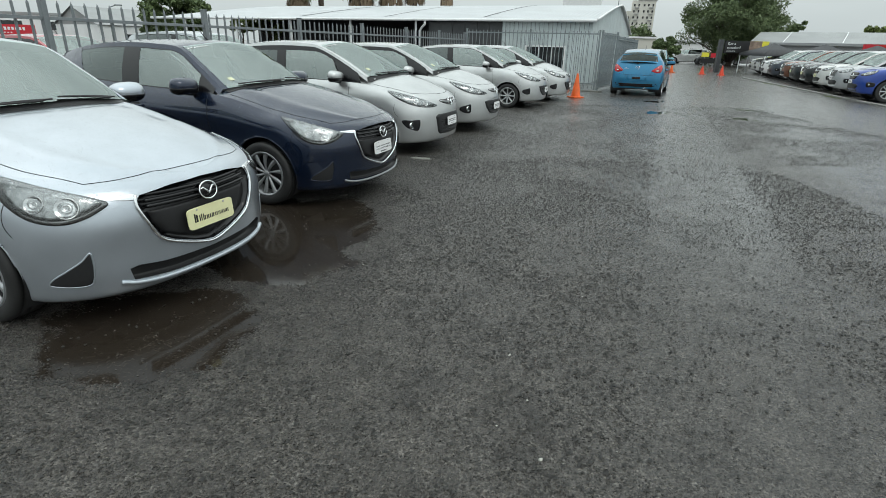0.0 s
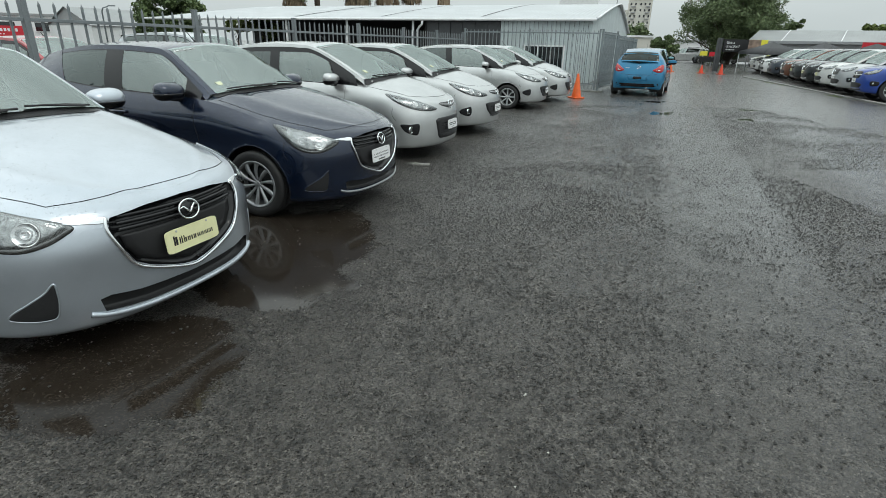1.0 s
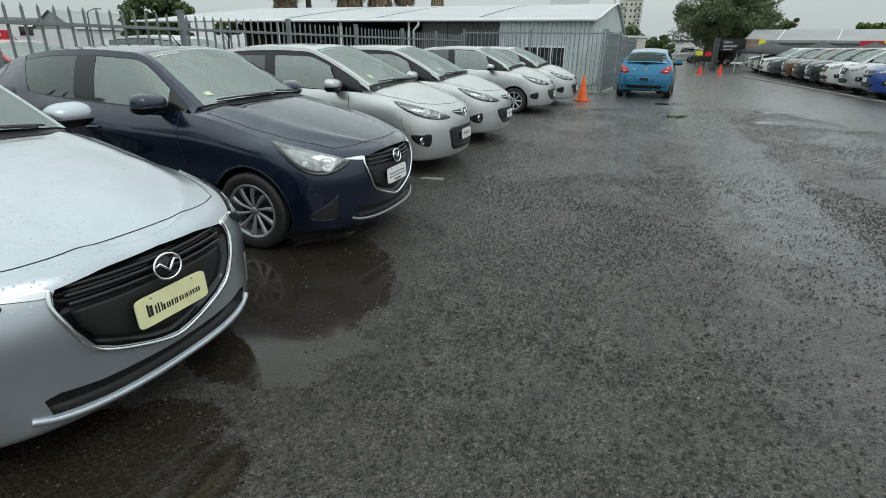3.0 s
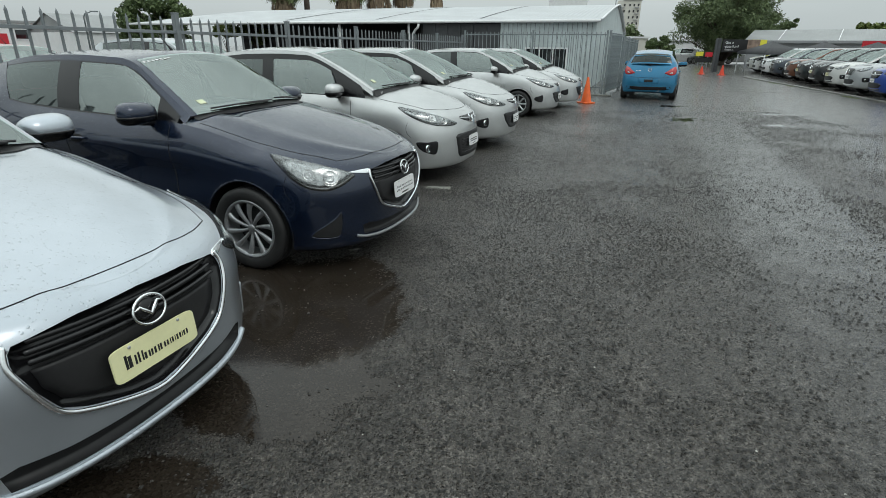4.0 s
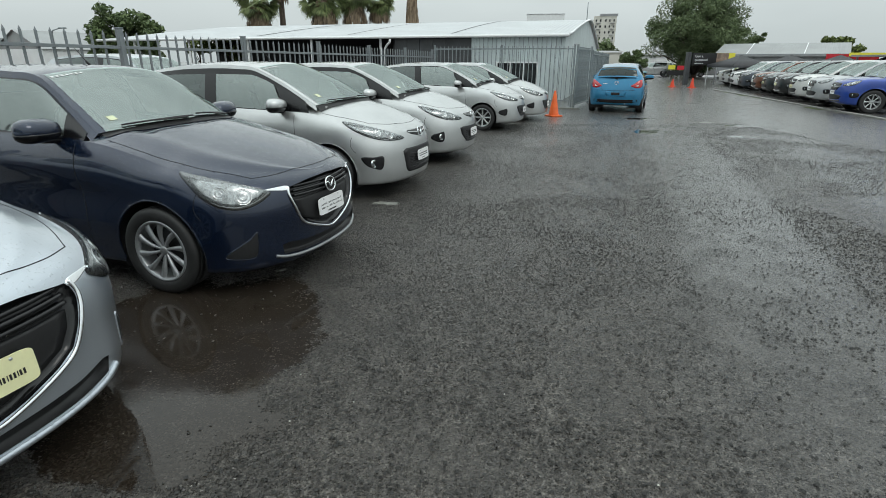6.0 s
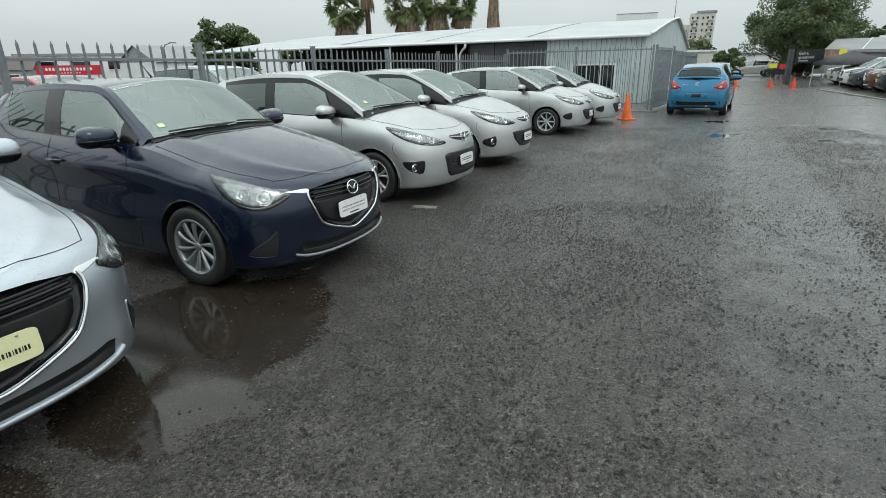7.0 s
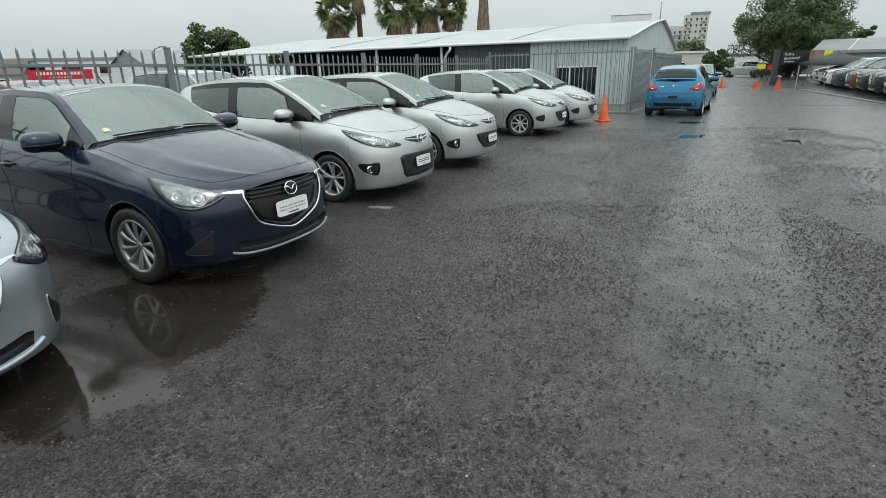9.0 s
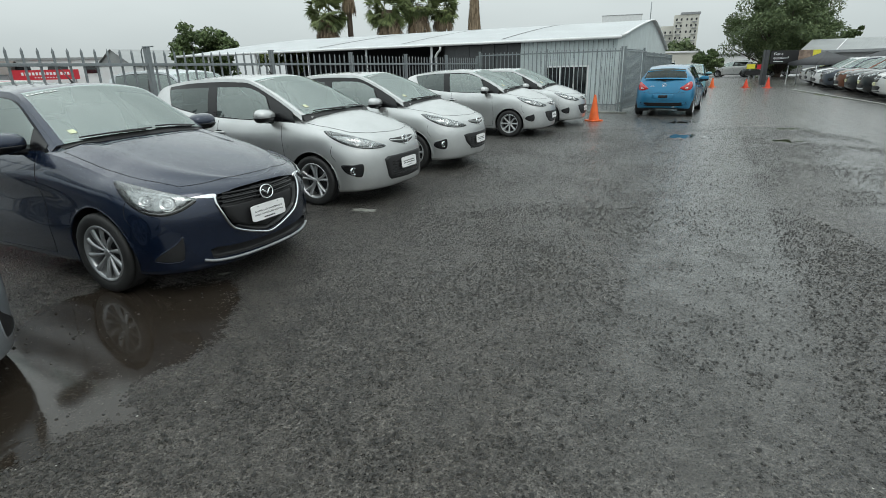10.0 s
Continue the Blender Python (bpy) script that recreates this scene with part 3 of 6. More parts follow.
def plate_on(car, at, material, style, w=0.36, h=0.125):
    """A show plate on the nose. style: cream, slogan, bars or blank."""
    base = part("plate", None, car, at=at)
    bm = box(0, 0, 0, 0.006, w, h, 0.002)
    rows = []
    for a in np.linspace(0, 2 * math.pi, 40, endpoint=False):
        c, s = math.cos(a), math.sin(a)
        y = math.copysign(abs(c) ** 0.22, c) * w / 2
        z = math.copysign(abs(s) ** 0.22, s) * h / 2
        rows.append((y, z))
    v = [(0.003, y, z) for y, z in rows] + [(-0.003, y, z) for y, z in rows]
    f = [tuple(range(40)), tuple(reversed(range(40, 80)))] + [(i, i + 40, (i + 1) % 40 + 40, (i + 1) % 40) for i in range(40)]
    part("plate_board", mesh_of("plate_board", v, f, material, False), base)
    for y in (-0.105, 0.105):
        part("screw", mesh_of("screw", *disc((0.003, y * w / 0.36, h * 0.40), (1, 0, 0), 0.006, 0.004, 12), ALLOY), base)
    if style == "cream":
        # the dealer's mark: a heavy and a light run of plain bars
        bars = []
        for y, ww, hh in [(-0.128, 0.010, 0.052), (-0.114, 0.013, 0.044), (-0.092, 0.007, 0.036), (-0.079, 0.007, 0.040), (-0.064, 0.006, 0.038), (-0.053, 0.009, 0.025), (-0.037, 0.007, 0.024),
                          (-0.026, 0.007, 0.024), (-0.012, 0.008, 0.025), (0.003, 0.006, 0.025), (0.013, 0.007, 0.025)]:
            bars.append(box(0.0038, y, -0.010 + (hh - 0.026) / 2, 0.0012, ww, hh, 0))
        for y, ww in [(0.030, 0.007), (0.043, 0.007), (0.056, 0.004), (0.066, 0.007), (0.078, 0.003), (0.088, 0.007), (0.101, 0.007), (0.112, 0.003), (0.121, 0.007), (0.134, 0.007)]:
            bars.append(box(0.0038, y, -0.011, 0.0012, ww, 0.021, 0))
        for b in bars:
            part("printed_bar", mesh_of("printed_bar", *b, INK, False), base)
    elif style == "slogan":
        turn = Matrix(((0, 0, 1, 0.0034), (1, 0, 0, 0), (0, 1, 0, 0), (0, 0, 0, 1)))
        for body, z, sz, wd in (("A turtle can't move forward", 0.012, 0.024, 0.29), ("unless he sticks his neck out", -0.014, 0.024, 0.30)):
            me = words_mesh(body, sz, wd)
            me.materials.clear()
            me.materials.append(INK)
            part("lettering", me, base, at=turn @ Matrix.Translation((0, z, 0)))
        for y in np.linspace(-0.05, 0.05, 6):
            part("printed_bar", mesh_of("printed_bar", *box(0.0038, y, -0.044, 0.0012, 0.016, 0.010, 0), INK, False), base)
    elif style == "bars":
        bars = [box(0.0038, y, z, 0.0012, 0.026, 0.011, 0) for z in (0.012, -0.012) for y in np.linspace(-0.12, 0.12, 8)]
        bars += [box(0.0038, y, -0.042, 0.0012, 0.016, 0.008, 0) for y in np.linspace(-0.04, 0.04, 4)]
        for b in bars:
            part("printed_bar", mesh_of("printed_bar", *b, INK, False), base)
    return base


def car_body(name, sh, body_paint, fine=1.0, wheels="cover", seat_cloth=SEATS, side_glass=GLASS, rear_glass=DARK_GLASS, rear_view=False, visors=False):
    """Body, glass, wheels and fittings common to all cars. Gives the thing and its skin."""
    car = new(name)
    fl, ff, hv, hf = shell(sh, fine)
    both = merge((fl, ff), mirror(fl, ff))
    part("body", mesh_of("body", *outward(*both), body_paint), car)
    part("bonnet", mesh_of("bonnet", *outward(hv, hf), body_paint), car)
    S, A, B, C = green(sh)
    k = len(sh.arch_line) - 1
    ng = max(8, int(26 * fine))
    rail = strip_of(S, A, B, 0, k, lambda L: max(0, 1 - 0.075 / L), lambda L: 1.0, 5, 0.0, 0.0, int(70 * fine))
    pil = strip_of(S, A, B, sh.panes[-1][1] + 0.02, k, lambda L: 0.0, lambda L: 1.0, 12, 0.015, 0.0, ng)
    roof = top_of(S, A, C, sh.screen[1] - 0.04, sh.rear[0] + 0.05, 1.0, 0.0, ng * 2)
    scr_l = top_of(S, A, C, sh.screen[0], sh.screen[1], 1.0, -0.012, ng)
    tailgate = top_of(S, A, C, sh.rear[1] - 0.25, sh.rear[1], 1.0, 0.0, 6)
    part("roof", mesh_of("roof", *outward(*roof), body_paint), car)
    for piece in (merge(rail, pil), merge(mirror(*rail), mirror(*pil))):
        part("roof_pillar", mesh_of("roof_pillar", *outward(*piece), body_paint), car)
    part("tailgate", mesh_of("tailgate", *outward(*tailgate), body_paint), car)
    part("windscreen", mesh_of("windscreen", *outward(*top_of(S, A, C, sh.screen[0], sh.screen[1], 0.94, 0.004, ng)), GLASS), car)
    part("rear_window", mesh_of("rear_window", *outward(*top_of(S, A, C, sh.rear[0] + 0.05, sh.rear[1] - 0.25, 0.96, 0.003, ng)), rear_glass), car)
    # edges of the screens: painted pillars in front, black at the back
    for s0, s1, q2, mt in ((*sh.screen, 0.925, body_paint), (sh.rear[0] + 0.05, sh.rear[1] - 0.22, 0.94, BLACK)):
        for q0, q1 in ((-1, -q2), (q2, 1)):
            rows = []
            for s in np.linspace(s0, s1, ng):
                a = np.array([np.interp(s, S, A[:, i]) for i in range(3)])
                c = np.array([np.interp(s, S, C[:, i]) for i in range(3)])
                rows.append([np.array((a[0], a[1] * q, a[2])) + c * (1 - q * q) + np.array((0, 0, 0.002)) for q in np.linspace(q0, q1, 3)])
            v, f = grid(rows)
            part("screen_edge", mesh_of("screen_edge", *outward(v, f), mt), car)
    for s0, s1, kind in sh.panes:
        pane = strip_of(S, A, B, s0, s1, lambda L: min(0.9, 0.012 / L), lambda L: max(0.012 / L, 1 - 0.06 / L), 8, 0.02, -0.003, ng)
        mt = BLACK if kind == "q" else (side_glass if kind == "f" else rear_glass)
        nm = "mirror_sail" if kind == "q" else "side_window"
        for piece in (pane, mirror(*pane)):
            part(nm, mesh_of(nm, *outward(*piece), mt), car)
    # black pillar between the doors and its mouldings
    f1, r0 = sh.panes[-2][1], sh.panes[-1][0]
    bp = strip_of(S, A, B, f1 - 0.04, r0 + 0.04, lambda L: 0.0, lambda L: 1 - 0.055 / L, 8, 0.02, -0.001, 8)
    for piece in (bp, mirror(*bp)):
        part("door_pillar", mesh_of("door_pillar", *piece, BLACK), car)
    belt = strip_of(S, A, B, sh.panes[0][0], sh.panes[-1][1], lambda L: -0.012 / L, lambda L: 0.016 / L, 3, 0.0, 0.004, 40)
    upper = strip_of(S, A, B, sh.panes[0][0], sh.panes[-1][1], lambda L: max(0.01, 1 - 0.12 / L) if visors else max(0.01, 1 - 0.068 / L), lambda L: 1 - 0.050 / L, 3, 0.0, 0.012 if visors else 0.006, 50)
    for nm, piece in (("belt_moulding", belt), ("belt_moulding", mirror(*belt)), ("rain_visor" if visors else "window_moulding", upper), ("rain_visor" if visors else "window_moulding", mirror(*upper))):
        part(nm, mesh_of(nm, *piece, BLACK), car)
    skin = Skin([both, (hv, hf), roof, scr_l, tailgate, rail, mirror(*rail), pil, mirror(*pil)])
    # wheel openings: lip and liner
    for xc in (0.0, -sh.base):
        for sd in (1, -1):
            pts = [(xc + (sh.arch + 0.004) * math.cos(a), sh.tyre + (sh.arch + 0.004) * math.sin(a)) for a in np.linspace(radians(-18), radians(198), 40)]
            lip = tube([skin.drop(p[0], p[1], 90 * sd, -0.005) for p in pts], 0.0075, 6)
            part("wheel_arch", mesh_of("wheel_arch", *lip, body_paint), car)
            rows = [[(xc + r * math.cos(a), sd * y, sh.tyre + r * math.sin(a)) for r, y in ((sh.arch + 0.008, sh.track + 0.075), (sh.arch + 0.02, sh.track - 0.02), (sh.arch + 0.02, 0.42), (0.02, 0.42))] for a in np.linspace(radians(-25), radians(205), 30)]
            part("arch_liner", mesh_of("arch_liner", *grid(rows), TRIM), car)
        for sd in (1, -1):
            wheel(car, sh, xc, sd, wheels)
    # underside, cabin floor, dashboard and seats
    top = sh.levels[-1]
    zf = sh.levels[5]["high"](1.5) - 0.12
    xf, xb = sh.arch_line[0][0] + 0.12, sh.arch_line[-1][0] + 0.15
    part("cabin_floor", mesh_of("cabin_floor", *box((xf + xb) / 2, 0, zf - 0.02, xf - xb, 1.42, 0.04), SEATS, False), car)
    part("underside", mesh_of("underside", *box((sh.levels[0]["nose"] + sh.levels[0]["tail"]) / 2, 0, 0.24, sh.levels[0]["nose"] - sh.levels[0]["tail"] - 0.16, 0.86, 0.06, 0.02), TRIM, False), car)
    zb = sh.arch_line[0][2]
    part("dashboard", mesh_of("dashboard", *box(xf - 0.34, 0, zb - 0.10, 0.62, 1.22, 0.20, 0.05), SEATS), car)
    x1 = sh.arch_line[2][0] - 0.42
    for nm, x, y, w in (("front_seat", x1, 0.36, 0.48), ("front_seat", x1, -0.36, 0.48), ("rear_seat", x1 - 0.74, 0.0, 1.2)):
        back = box(0, 0, 0.20, 0.14, w, 0.54, 0.05)
        back = ([(p[0] - p[2] * 0.28, p[1], p[2]) for p in back[0]], back[1])
        heads = [box(-0.18, hy, 0.56, 0.10, 0.25, 0.17, 0.05) for hy in ((0,) if w < 1 else (-0.38, 0.38))]
        part(nm, mesh_of(nm, *merge(back, *heads), seat_cloth), car, at=Matrix.Translation((x, y, zf + (0.10 if w < 1 else -0.02))))
    st = tube([(0, 0.18 * math.cos(a), 0.18 * math.sin(a)) for a in np.linspace(0, 2 * math.pi, 24, endpoint=False)], 0.014, 6, True)
    part("steering_wheel", mesh_of("steering_wheel", *st, TRIM), car, at=pose(xf - 0.66, -0.36, zb + 0.0, 0, -25, 0))
    # mirrors
    mx, my, mz = sh.mirror
    for sd in (1, -1):
        bm = bmesh.new()
        bmesh.ops.create_uvsphere(bm, u_segments=20, v_segments=12, radius=1)
        for p in bm.verts:
            x, y, z = p.co
            x = x if x > -0.25 else -0.25 + (x + 0.25) * 0.15
            p.co = Vector((0.105 * x, 0.145 * math.copysign(abs(y) ** 0.7, y), 0.078 * math.copysign(abs(z) ** 0.8, z) * (1 + 0.12 * y)))
        bm.verts.index_update()
        cap = ([(p.co.x + mx, sd * (p.co.y + my + 0.09), p.co.z + mz) for p in bm.verts], [tuple(q.index for q in (f.verts if sd > 0 else reversed(f.verts))) for f in bm.faces])
        bm.free()
        mo = part("wing_mirror", mesh_of("wing_mirror", *cap, body_paint), car)
        low = [(p[0], my + 0.09 + (abs(p[1]) - my - 0.09) * 1.02, p[2]) for p in cap[0]]
        low = [(mx + (p[0] - mx) * 1.03, sd * p[1], mz - 0.016 + min(p[2] - mz + 0.016, 0.0) * 1.04) for p in low]
        part("mirror_base", mesh_of("mirror_base", low, cap[1], BLACK), mo)
        part("mirror_foot", mesh_of("mirror_foot", *merge(tube([(mx - 0.005, sd * (my - 0.075), mz - 0.085), (mx - 0.005, sd * (my - 0.01), mz - 0.07), (mx - 0.01, sd * (my + 0.06), mz - 0.055)], [0.03, 0.028, 0.034], 8)), BLACK), mo)
    # door gaps and handles
    for sd in (1, -1):
        zs, zt = sh.levels[1]["high"](1.5) + 0.05, top["high"](1.5) - 0.012
        x0 = sh.mirror[0] + 0.16
        gaps = [[(x0, zt - 0.04), (x0 + 0.02, zt - 0.20), (x0 + 0.05, 0.45), (x0 + 0.02, zs)],
                [(sh.belt[4] + 0.10, zt), (sh.belt[4] + 0.12, 0.6), (sh.belt[4] + 0.10, zs)],
                [(sh.belt[6] - 0.06, zt + 0.06), (sh.belt[6] - 0.04, 0.85), (-sh.base + sh.arch + 0.10, 0.60), (-sh.base + sh.arch + 0.12, zs)],
                [(x0 + 0.02, zs), (-1.2, zs - 0.005), (-sh.base + sh.arch + 0.12, zs)]]
        part("door_gap", mesh_of("door_gap", *merge(*[skin.line(g, 90 * sd, 0.0035, -0.001) for g in gaps]), SEAM), car)
        for hx, hz in sh.handles:
            o = skin.drop(hx, hz, 90 * sd, 0.0)
            bowl = skin.patch([(hx + 0.065, hz), (hx + 0.04, hz + 0.028), (hx - 0.04, hz + 0.028), (hx - 0.065, hz), (hx - 0.04, hz - 0.028), (hx + 0.04, hz - 0.028)], 90 * sd, 0.001, 24, 2)
            hd = part("door_handle", mesh_of("door_handle", *tube([o + Vector((dx, sd * dy, 0.004)) for dx, dy in ((0.10, 0.0), (0.085, 0.022), (0.0, 0.030), (-0.085, 0.022), (-0.10, 0.0))], [0.010, 0.012, 0.013, 0.012, 0.010], 8), body_paint), car)
            part("handle_bowl", mesh_of("handle_bowl", *bowl, SEAM), hd)
    # scuttle and wipers
    cow = []
    rows = []
    for q in np.linspace(-0.97, 0.97, 29):
        a, c = np.array(sh.arch_line[0]), np.array((sh.crown[0][0], 0, sh.crown[0][1]))
        p = np.array((a[0], a[1] * q, a[2])) + c * (1 - q * q)
        rows.append([skin.drop(p[0] + dx, p[1], None, 0.004) for dx in (0.045, 0.02, -0.005, -0.04)])
    part("scuttle_panel", mesh_of("scuttle_panel", *grid(rows), TRIM), car)
    for y0, y1 in ((-0.10, -0.60), (0.42, -0.05)):
        def on_glass(y, s):
            a = np.array([np.interp(s, S, A[:, i]) for i in range(3)])
            c = np.array([np.interp(s, S, C[:, i]) for i in range(3)])
            q = y / a[1]
            return np.array((a[0], y, a[2])) + c * (1 - q * q) + np.array((0.010, 0, 0.014))
        wip = merge(tube([on_glass(y0, 0.01), on_glass(y0 * 0.6 + y1 * 0.4, 0.05), on_glass((y0 + y1) / 2, 0.08)], [0.008, 0.006, 0.005], 6),
                    tube([on_glass(y0 + (y1 - y0) * t + 0.06, 0.05 + 0.07 * t) for t in np.linspace(0, 1, 6)], 0.006, 6))
        part("wiper", mesh_of("wiper", *wip, TRIM), car)
    stick = []
    for yy, ss in ((-0.55, 0.34),):
        stick = [[on_glass(yy + dy, ss + ds) - np.array((0.006, 0, 0.008)) for dy in (0.0, 0.042)] for ds in (0.0, 0.06, 0.12)]
    part("service_sticker", mesh_of("service_sticker", *outward(*grid(stick)), STICKER), car)
    tagline = [[on_glass(y, s1) - np.array((0.006, 0, 0.008)) for s1 in (1.80, 1.86)] for y in np.linspace(-0.52, -0.30, 15)]
    bars = [([tagline[i][0], tagline[i + 1][0], tagline[i + 1][1], tagline[i][1]], [(0, 1, 2, 3)]) for i in range(0, 14, 2)]
    if fine > 0.55:
        for b in bars:
            part("chalk_mark", mesh_of("chalk_mark", *outward(*b), WHITE_CHALK), car)
    # aerial
    s = sh.screen[1] + 0.35
    rp = Vector((sh.arch_line[2][0] - 0.16, 0, sh.arch_line[3][2] + sh.crown[3][1] - 0.005))
    part("aerial", mesh_of("aerial", *tube([rp, rp + Vector((-0.05, 0, 0.05)), rp + Vector((-0.13, 0, 0.13))], [0.010, 0.005, 0.003], 6), TRIM), car)
    return car, skin


def punch(car, skin, outline):
    """Open the body's skin inside an outline on the nose; its rim follows the outline."""
    ob = next(o for o in car.children if o.name.split(".")[0] == "body")
    v = np.array([tuple(p.co) for p in ob.data.vertices])
    f = [tuple(q.vertices) for q in ob.data.polygons]
    poly = np.array(outline, float)
    y, z = v[:, 1], v[:, 2]
    ins = np.zeros(len(v), bool)
    for a, b in zip(poly, np.roll(poly, -1, axis=0)):
        cross = (a[1] > z) != (b[1] > z)
        ins ^= cross & (y < (b[0] - a[0]) * (z - a[1]) / (b[1] - a[1] + 1e-12) + a[0])
    ins &= v[:, 0] > 0.35
    f = [q for q in f if not all(ins[i] for i in q)]
    edge = np.concatenate([a + (b - a) * np.linspace(0, 1, 30, endpoint=False)[:, None] for a, b in zip(poly, np.roll(poly, -1, axis=0))])
    for i in {i for q in f for i in q if ins[i]}:
        k = edge[np.argmin(((edge - v[i, 1:]) ** 2).sum(axis=1))]
        v[i] = skin.drop(k[0], k[1], 0, 0.0)
    mat = ob.data.materials[0]
    ob.data = mesh_of("body", v.tolist(), f, mat)


def lamp(car, skin, name, outline, yaw, bowl_at, bowl_r, lift=0.003, second=None):
    """Headlight: bezel, reflector bowls and a clear cover, on both sides."""
    for sd in (1, -1):
        out = [(h * sd, z) for h, z in outline] if sd > 0 else [(-h, z) for h, z in reversed(outline)]
        hl = part(name, mesh_of(name, *skin.patch(out, yaw * sd, lift, 64, 7), LAMP_DARK), car)
        for (h, z), r in ([(bowl_at, bowl_r)] + ([second] if second else [])):
            c0 = skin.drop(h * sd, z, yaw * sd, lift)
            ax = (skin.drop(h * sd, z, yaw * sd, 0.1) - skin.drop(h * sd, z, yaw * sd, 0.0)).normalized()
            prof = [(0.001, 0.004), (r * 0.30, 0.005), (r * 0.36, 0.010), (r * 0.40, 0.002), (r * 0.72, 0.004), (r * 0.93, 0.009), (r, 0.010), (r * 1.03, 0.001)]
            part("reflector", mesh_of("reflector", *disc(c0, ax, r, 0.02, 32, prof), REFLECTOR), hl)
        rim = [(p[0], p[1]) for p in out]
        part("lamp_rim", mesh_of("lamp_rim", *skin.line(rim, yaw * sd, 0.002, 0.001, 64, True, 5, True), SEAM), hl)
        # bright flash strip inside the lamp
        cx, cz = np.mean([p[0] for p in out]), np.mean([p[1] for p in out])
        strip = [(cx + (p[0] - cx) * 0.92, cz + (p[1] - cz) * 0.84 + 0.002) for p in out]
        part("reflector_tray", mesh_of("reflector_tray", *skin.patch(strip, yaw * sd, lift + 0.003, 48, 4, 0.002), LAMP_TRAY), hl)
        part("lamp_cover", mesh_of("lamp_cover", *outward(*skin.patch(out, yaw * sd, lift + 0.009, 64, 7, 0.006)), CLEAR), hl)


def sym(half):
    """A closed outline from its left half, top middle to bottom middle."""
    return half + [(-h, z) for h, z in reversed(half) if abs(h) > 1e-6]


def newer_hatch(name, body_paint, wheels, plate, plate_mat, lip_paint=None):
    car, skin = car_body(name, HATCH_A, body_paint, 1.0, wheels)
    # bonnet gap: across the nose, then back along the wings
    part("bonnet_gap", mesh_of("bonnet_gap", *merge(skin.line([(0.585, 0.555), (0.655, 0.42), (0.705, 0.22), (0.72, 0.0), (0.705, -0.22), (0.655, -0.42), (0.585, -0.555)], None, 0.0032, -0.001, 70),
                                                    skin.line([(0.585, 0.555), (0.32, 0.655), (0.0, 0.685), (-0.25, 0.690), (-0.44, 0.685)], None, 0.003, -0.001),
                                                    skin.line([(0.585, -0.555), (0.32, -0.655), (0.0, -0.685), (-0.25, -0.690), (-0.44, -0.685)], None, 0.003, -0.001)), SEAM), car)
    gr = sym([(0, 0.745), (0.22, 0.738), (0.405, 0.712), (0.418, 0.655), (0.385, 0.56), (0.338, 0.475), (0.26, 0.430), (0.10, 0.374), (0, 0.356)])
    grille = part("grille", mesh_of("grille", *skin.patch(gr, 0, -0.036, 84, 8, 0.0, False, -0.001), BLACK), car)
    punch(car, skin, gr)
    for z, w in ((0.712, 0.36), (0.680, 0.375), (0.648, 0.375)):
        part("grille_bar", mesh_of("grille_bar", *skin.line([(-w, z + 0.004), (-w * 0.5, z), (0, z - 0.003), (w * 0.5, z), (w, z + 0.004)], 0, 0.011, -0.020, 40, True, 6), BLACK), grille)
    part("grille_panel", mesh_of("grille_panel", *skin.patch(sym([(0, 0.618), (0.22, 0.618), (0.375, 0.622), (0.36, 0.55), (0.315, 0.48), (0.2, 0.432), (0, 0.385)]), 0, -0.028, 60, 6, 0.002, False, -0.036), TRIM), grille)
    wing = [(0.412, 0.715), (0.425, 0.655), (0.393, 0.557), (0.343, 0.468), (0.265, 0.421), (0.10, 0.364), (0, 0.345)]
    line = wing + [(-h, z) for h, z in reversed(wing[:-1])]
    part("chrome_wing", mesh_of("chrome_wing", *skin.line(line, 0, 0.0095, 0.005, 120, True, 8), CHROME), grille)
    for sd in (1, -1):
        part("chrome_fin", mesh_of("chrome_fin", *skin.patch([(sd * 0.56, 0.716), (sd * 0.50, 0.722), (sd * 0.415, 0.722), (sd * 0.404, 0.702), (sd * 0.43, 0.694), (sd * 0.50, 0.704)], 0, 0.004, 36, 4), CHROME), grille)
    e = skin.drop(0, 0.662, 0, 0.008)
    part("emblem_mount", mesh_of("emblem_mount", *disc(skin.drop(0, 0.662, 0, -0.034), (1, 0, 0.1), 0.045, 0.036, 24), BLACK), grille)
    part("emblem", mesh_of("emblem", *emblem_mesh(e, 0.130, 0.100, 0.22), CHROME), grille)
    lamp(car, skin, "headlight", [(-0.075, 0.700), (0.01, 0.737), (0.12, 0.768), (0.25, 0.802), (0.38, 0.832), (0.430, 0.836), (0.40, 0.775), (0.335, 0.690), (0.25, 0.634), (0.14, 0.614), (0.04, 0.632), (-0.04, 0.668)], 42, (0.10, 0.690), 0.055, second=((0.235, 0.715), 0.045))
    for sd in (1, -1):
        fog = [(sd * a, z) for a, z in ((0.500, 0.455), (0.535, 0.415), (0.59, 0.37), (0.64, 0.325), (0.655, 0.29), (0.61, 0.275), (0.55, 0.272), (0.512, 0.285), (0.498, 0.34), (0.494, 0.40))]
        part("fog_pocket", mesh_of("fog_pocket", *skin.patch(fog, 12 * sd, 0.003, 48, 5), TRIM), car)
        part("pocket_lip", mesh_of("pocket_lip", *skin.line(fog, 12 * sd, 0.005, 0.0, 60, True, 6, True), body_paint), car)
    low = sym([(0, 0.312), (0.34, 0.325), (0.50, 0.345), (0.54, 0.30), (0.52, 0.262), (0.30, 0.245), (0, 0.240)])
    part("lower_intake", mesh_of("lower_intake", *skin.patch(low, 0, -0.045, 60, 5, 0.0, False, -0.001), TRIM), car)
    punch(car, skin, low)
